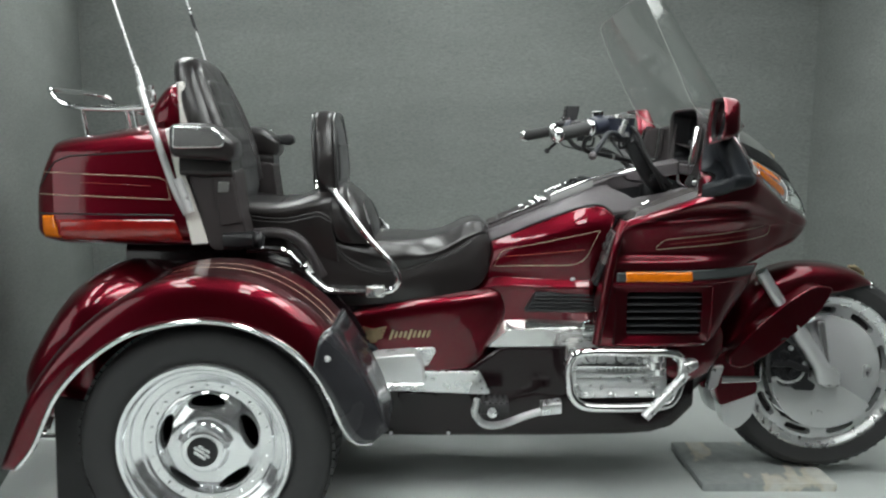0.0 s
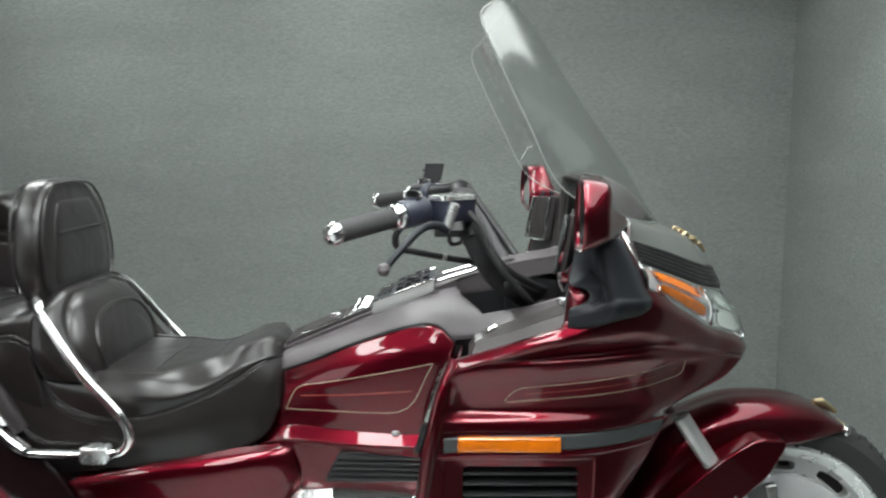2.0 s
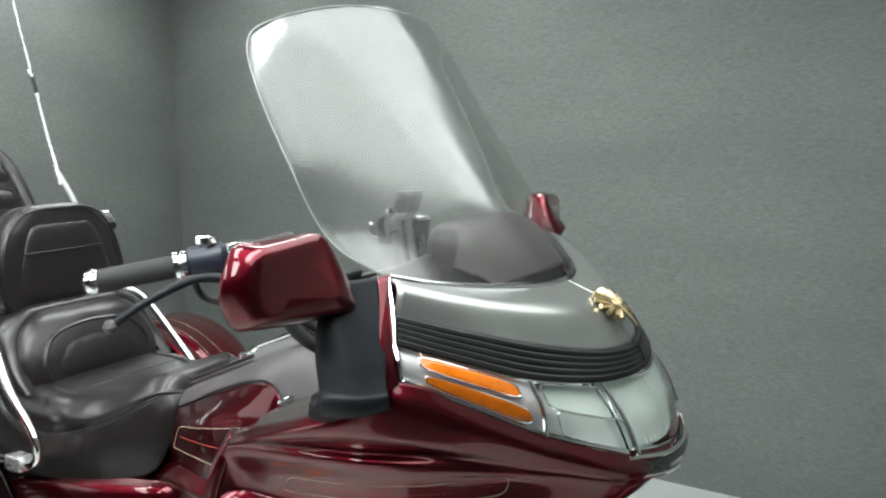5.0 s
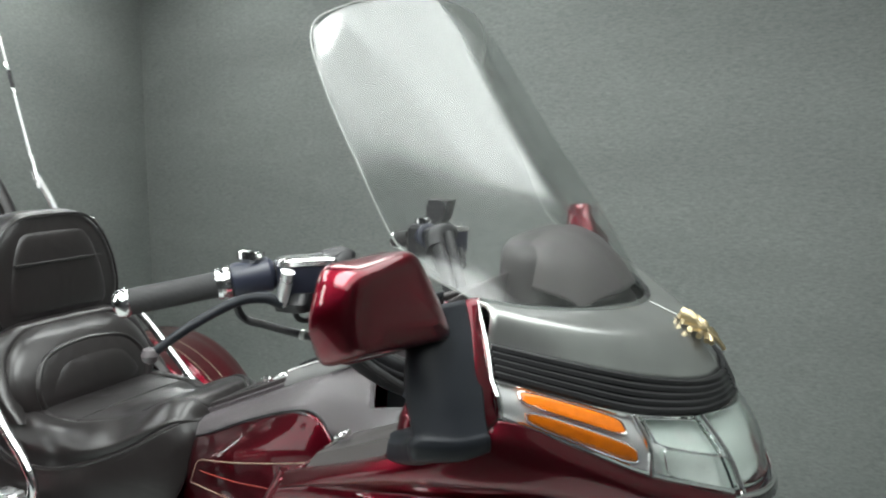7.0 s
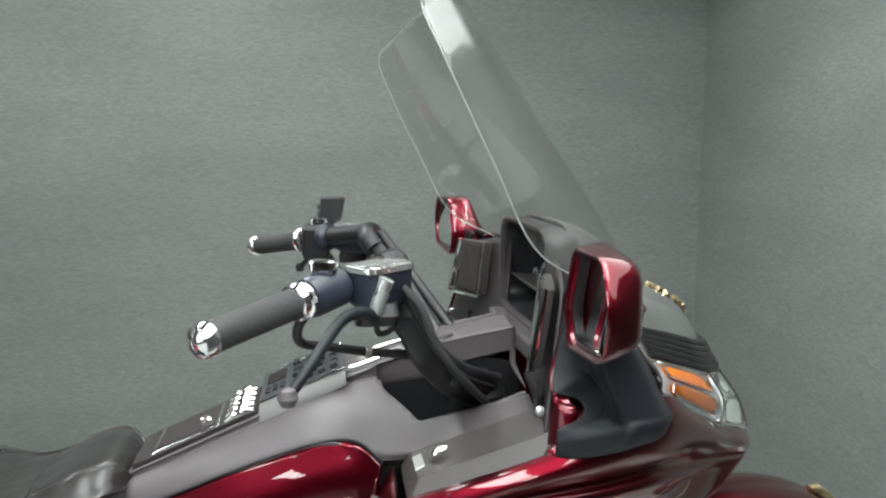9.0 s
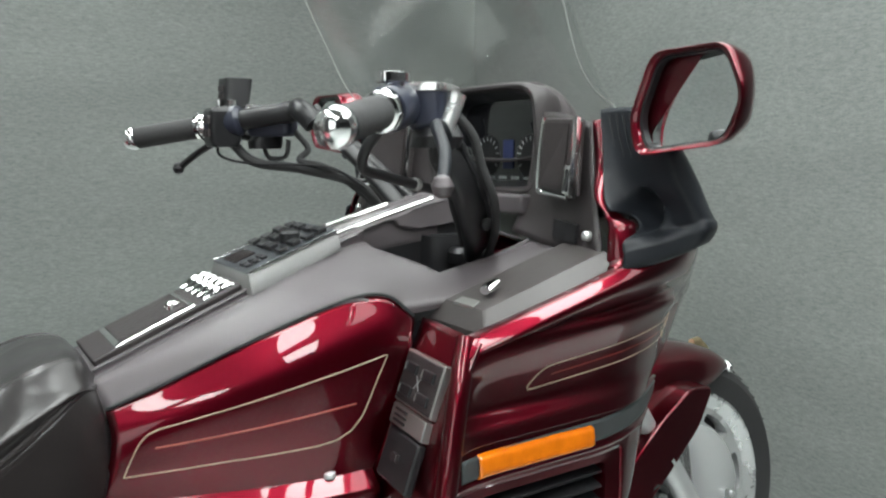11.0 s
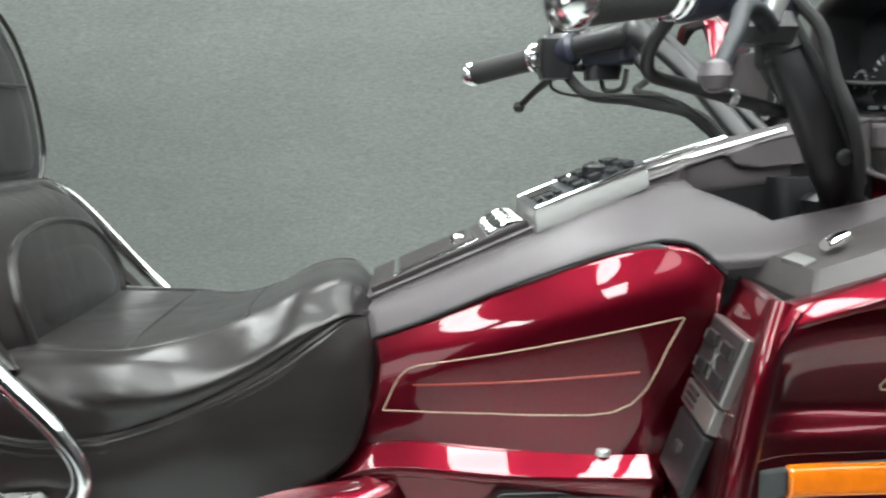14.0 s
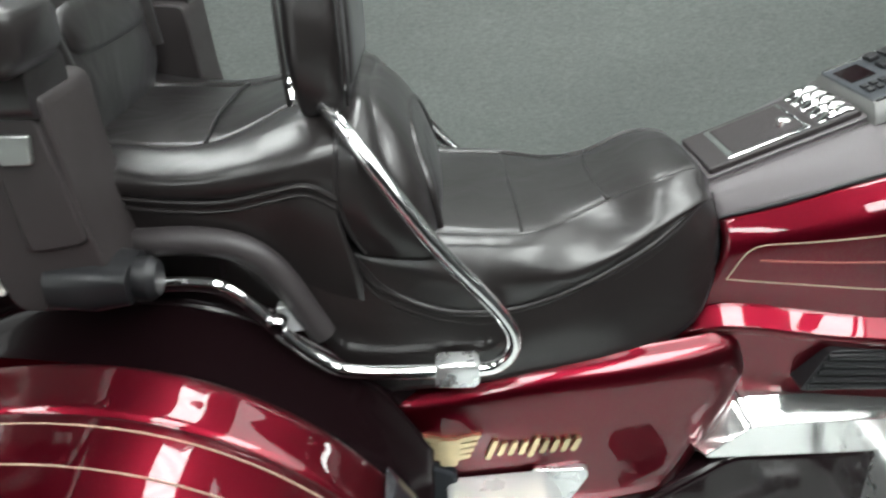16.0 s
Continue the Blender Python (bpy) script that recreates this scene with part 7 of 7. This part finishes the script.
# engine and lower body
part("frame_core", hull_x([(0.24, 0.26, 0.60, 0.15), (0.45, 0.22, 0.58, 0.13), (0.75, 0.20, 0.60, 0.125), (1.0, 0.20, 0.62, 0.14), (1.25, 0.22, 0.72, 0.16), (1.42, 0.35, 0.74, 0.12)], 32, 5, 14), BLACK_PLASTIC, TRIKE, "dark engine and frame mass", 50)
part("belly_pan", hull_x([(0.22, 0.20, 0.40, 0.17), (0.36, 0.180, 0.40, 0.20), (0.66, 0.178, 0.40, 0.205), (1.0, 0.182, 0.36, 0.205), (1.24, 0.192, 0.36, 0.19), (1.34, 0.26, 0.38, 0.16)], 32, 6, 14), BLACK_GLOSS, TRIKE, "dark lower belly pan", 50)
part("radiator_cowl", hull_x([(1.24, 0.36, 0.56, 0.19), (1.30, 0.33, 0.56, 0.19), (1.38, 0.36, 0.55, 0.17), (1.43, 0.42, 0.52, 0.14)], 28, 5), RED, TRIKE, "burgundy cowl in front of the engine", 50)
for s in SIDES:
    cover = part("side_cover", surface([flip(s, r) for r in (
        [(0.262, 0.185, 0.583), (0.36, 0.186, 0.602), (0.48, 0.182, 0.622), (0.60, 0.172, 0.634), (0.722, 0.152, 0.642), (0.752, 0.120, 0.638)],
        [(0.262, 0.210, 0.566), (0.36, 0.217, 0.583), (0.48, 0.213, 0.603), (0.60, 0.202, 0.612), (0.722, 0.178, 0.622), (0.757, 0.138, 0.615)],
        [(0.27, 0.214, 0.50), (0.36, 0.220, 0.510), (0.47, 0.218, 0.525), (0.60, 0.204, 0.545), (0.728, 0.178, 0.558), (0.760, 0.140, 0.556)],
        [(0.29, 0.205, 0.39), (0.36, 0.208, 0.39), (0.45, 0.208, 0.39), (0.54, 0.204, 0.395), (0.655, 0.190, 0.400), (0.690, 0.155, 0.402)])], 60, 36), RED, TRIKE, "burgundy side cover with a gold winged badge", 60, thick=0.005)
    badge = part("winged_badge", slab(rounded([(0.350, 0.494), (0.372, 0.494), (0.376, 0.536), (0.346, 0.536)], 0.006, 3), s * 0.214, s * 0.230), GOLD, cover, "gold winged badge")
    for t in SIDES:
        for k in range(4):
            part("wing_bar", slab(rounded([(0.361 + t * 0.010, 0.502 + 0.009 * k), (0.361 + t * (0.027 + 0.004 * k), 0.506 + 0.010 * k), (0.361 + t * (0.029 + 0.004 * k), 0.513 + 0.010 * k), (0.361 + t * 0.010, 0.510 + 0.009 * k)], 0.002, 2), s * 0.214, s * 0.2285), GOLD, badge)
    for k in range(9):
        x, h, z = 0.412 + 0.0137 * k, (0.015 if k in (0, 4) else 0.010), 0.517 + 0.0002 * k
        part("badge_bar", slab(rounded([(x - h * 0.35, z - h), (x + 0.0075 - h * 0.35, z - h), (x + 0.0075 + h * 0.35, z + h), (x + h * 0.35, z + h)], 0.003, 3), s * 0.216, s * (0.2285 - 0.0006 * k)), GOLD, cover, "slanted gold badge bar")
    part("footboard_bracket", slab(rounded([(0.278, 0.542), (0.300, 0.544), (0.318, 0.528), (0.336, 0.500), (0.372, 0.482), (0.372, 0.40), (0.292, 0.40)], 0.010, 3), s * 0.215, s * 0.236), MOUNT, TRIKE, "dark slate footboard bracket", bevel=0.006)
    # step plate and passenger footboard
    part("step_plate", slab(rounded([(0.337, 0.402), (0.678, 0.402), (0.713, 0.332), (0.373, 0.345)], 0.01), s * 0.205, s * 0.223), STEEL, TRIKE, "brushed metal plate", bevel=0.003)
    part("plate_mount", box((0.40, s * 0.15, 0.355), (0.66, s * 0.206, 0.39)), BLACK_PLASTIC, TRIKE)
    board_ob = part("footboard", slab(rounded([(0.356, 0.470), (0.487, 0.480), (0.510, 0.445), (0.516, 0.392), (0.367, 0.394)], 0.012), s * 0.222, s * 0.305), SILVER, TRIKE, "folded silver passenger footboard", bevel=0.006)
    part("board_back", slab(rounded([(0.47, 0.476), (0.542, 0.476), (0.547, 0.464), (0.523, 0.420), (0.48, 0.425)], 0.008), s * 0.205, s * 0.222), STEEL, board_ob, bevel=0.003)
    part("board_hinge", tube(flip(s, [(0.376, 0.315, 0.390), (0.512, 0.315, 0.390)]), 0.008, 12), STEEL, board_ob)
    for x in (0.41, 0.485):
        part("hinge_bolt", turned([(0.011, 0), (0.011, s * 0.008), (0.006, s * 0.012)], (x, s * 0.318, 0.384), 14, caps=True), STEEL, board_ob)
    # engine side
    part("engine_cover", slab(rounded([(0.620, 0.386), (0.745, 0.478), (0.945, 0.478), (0.948, 0.312), (0.660, 0.312)], 0.025), s * 0.12, s * 0.205), BLACK_GLOSS, TRIKE, "dark engine side cover", bevel=0.012)
    shape = [(0.684, 0.470), (0.750, 0.548), (1.0, 0.558), (1.0, 0.486), (0.94, 0.468)]
    inset = [(0.700, 0.474), (0.763, 0.528), (0.985, 0.536), (0.985, 0.492), (0.935, 0.478)]
    part("chrome_engine_cover", loft([flip(s, [(x, o, z) for x, z in rounded(q, 0.014)]) for q, o in ((shape, 0.10), (shape, 0.172), (inset, 0.204), (inset, 0.206))]), RIM, TRIKE, "faceted chrome cover above the engine", 25, bevel=0.003)
    part("chrome_pillar", slab(rounded([(0.985, 0.474), (0.985, 0.553), (1.040, 0.562), (1.030, 0.468)], 0.008), s * 0.12, s * 0.212), CHROME, TRIKE, bevel=0.004)
    head_ob = part("cylinder_head", slab(rounded([(0.935, 0.475), (0.95, 0.485), (1.215, 0.485), (1.225, 0.345), (0.96, 0.340), (0.935, 0.36)], 0.03), s * 0.18, s * 0.285), STEEL, TRIKE, "ribbed aluminium cylinder head cover", bevel=0.012)
    for z, o in ((0.44, 0.292), (0.415, 0.296), (0.395, 0.292), (0.372, 0.290)):
        part("head_rib", hull_x([(0.955, z - 0.006, z + 0.006, 0.008), (1.20, z - 0.006, z + 0.006, 0.008)], 12, 5, y=s * (o - 0.008)), CHROME if z == 0.44 else STEEL, head_ob)
    script = bmesh.new()
    for k in range(9):
        add(script, box((1.02 + 0.013 * k, s * 0.286, 0.423), (1.028 + 0.013 * k, s * 0.290, 0.431)))
    part("cast_marks", script, SILVER_DARK, head_ob)
    for x in (1.0, 1.085):
        part("head_bolt", turned([(0.014, 0), (0.014, s * 0.010), (0.008, s * 0.010), (0.007, s * 0.004)], (x, s * 0.285, 0.466), 20, caps=True), STEEL, head_ob)
        part("bolt_ring", turned([(0.018, 0.0), (0.018, s * 0.002)], (x, s * 0.285, 0.466), 20, caps=True), BLACK_PLASTIC, head_ob)
    for x in (0.985, 1.055, 1.13, 1.18):
        part("low_bolt", turned([(0.008, 0), (0.008, s * 0.010), (0.004, s * 0.014)], (x, s * 0.285, 0.356), 12, caps=True), CHROME, head_ob)
    loop = [(0.925, 0.335, 0.43), (0.932, 0.335, 0.468), (0.965, 0.335, 0.492), (1.10, 0.335, 0.494), (1.20, 0.33, 0.492), (1.245, 0.32, 0.475), (1.255, 0.31, 0.42), (1.235, 0.32, 0.355), (1.19, 0.33, 0.334), (1.05, 0.335, 0.330), (0.97, 0.335, 0.336), (0.935, 0.335, 0.37), (0.925, 0.335, 0.43)]
    eg = part("engine_guard", tube(flip(s, loop), 0.0125, 14, 110), CHROME, TRIKE, "chrome engine guard bar")
    part("guard_arm", tube(flip(s, [(1.24, 0.31, 0.47), (1.27, 0.26, 0.46), (1.29, 0.18, 0.45)]), 0.012, 12, 16), CHROME, eg)
    for x, z in ((1.155, 0.487), (1.185, 0.470), (1.178, 0.448), (1.192, 0.43)):
        part("chrome_clamp", hull_z([(z - 0.012, x, s * 0.30, 0.020, 0.024), (z + 0.012, x, s * 0.30, 0.020, 0.024)], 18, 3), CHROME, eg, bevel=0.004)
    peg = part("highway_peg", tube(flip(s, [(1.145, 0.345, 0.305), (1.175, 0.342, 0.338), (1.262, 0.335, 0.432)]), 0.014, 10), STEEL, TRIKE, "folded metal highway peg")
    part("peg_top", hull_x([(1.25, 0.425, 0.465, 0.020), (1.275, 0.44, 0.472, 0.022), (1.29, 0.45, 0.47, 0.016)], 16, 5, y=s * 0.33), STEEL, peg)
    # foot pegs and pedal
    pedal = part("brake_pedal", tube(flip(s, [(0.668, 0.30, 0.345), (0.662, 0.30, 0.300), (0.690, 0.30, 0.268), (0.74, 0.305, 0.270), (0.81, 0.31, 0.298), (0.87, 0.315, 0.318)]), 0.011, 12, 40), SILVER, TRIKE, "bent silver brake pedal")
    part("pedal_pad", hull_x([(0.85, 0.312, 0.345, 0.026), (0.905, 0.318, 0.352, 0.026)], 16, 6, y=s * 0.33), STEEL, pedal)
    fp = part("foot_peg", hull_x([(0.675, 0.318, 0.352, 0.03), (0.755, 0.316, 0.352, 0.03)], 20, 5, y=s * 0.33), RUBBER, TRIKE, "ribbed foot peg")
    for k in range(5):
        part("peg_rib", box((0.682 + 0.016 * k, s * 0.30, 0.350), (0.690 + 0.016 * k, s * 0.36, 0.356)), BLACK_PLASTIC, fp)
    part("peg_bolt", turned([(0.015, 0), (0.013, s * 0.012), (0.005, s * 0.015)], (0.708, s * 0.355, 0.325), 16, caps=True), STEEL, fp)
    part("belly_highlight_panel", slab(rounded([(0.42, 0.34), (0.56, 0.335), (0.53, 0.26), (0.46, 0.27)], 0.03), s * 0.19, s * 0.208), BLACK_GLOSS, TRIKE, bevel=0.01)
    for x in (0.41, 0.585):
        part("belly_bolt", turned([(0.006, 0), (0.005, s * 0.005)], (x, s * 0.205, 0.205), 10, caps=True), STEEL, TRIKE)
    part("under_seat_panel", surface([flip(s, r) for r in (
        [(0.02, 0.21, 0.78), (0.15, 0.212, 0.73), (0.28, 0.20, 0.64), (0.33, 0.19, 0.60)],
        [(0.02, 0.226, 0.74), (0.15, 0.226, 0.68), (0.28, 0.215, 0.58), (0.33, 0.208, 0.54)],
        [(0.02, 0.236, 0.68), (0.15, 0.235, 0.60), (0.28, 0.22, 0.50), (0.33, 0.21, 0.46)])], 24, 12), BLACK_GLOSS, TRIKE, "", 60, thick=0.004)
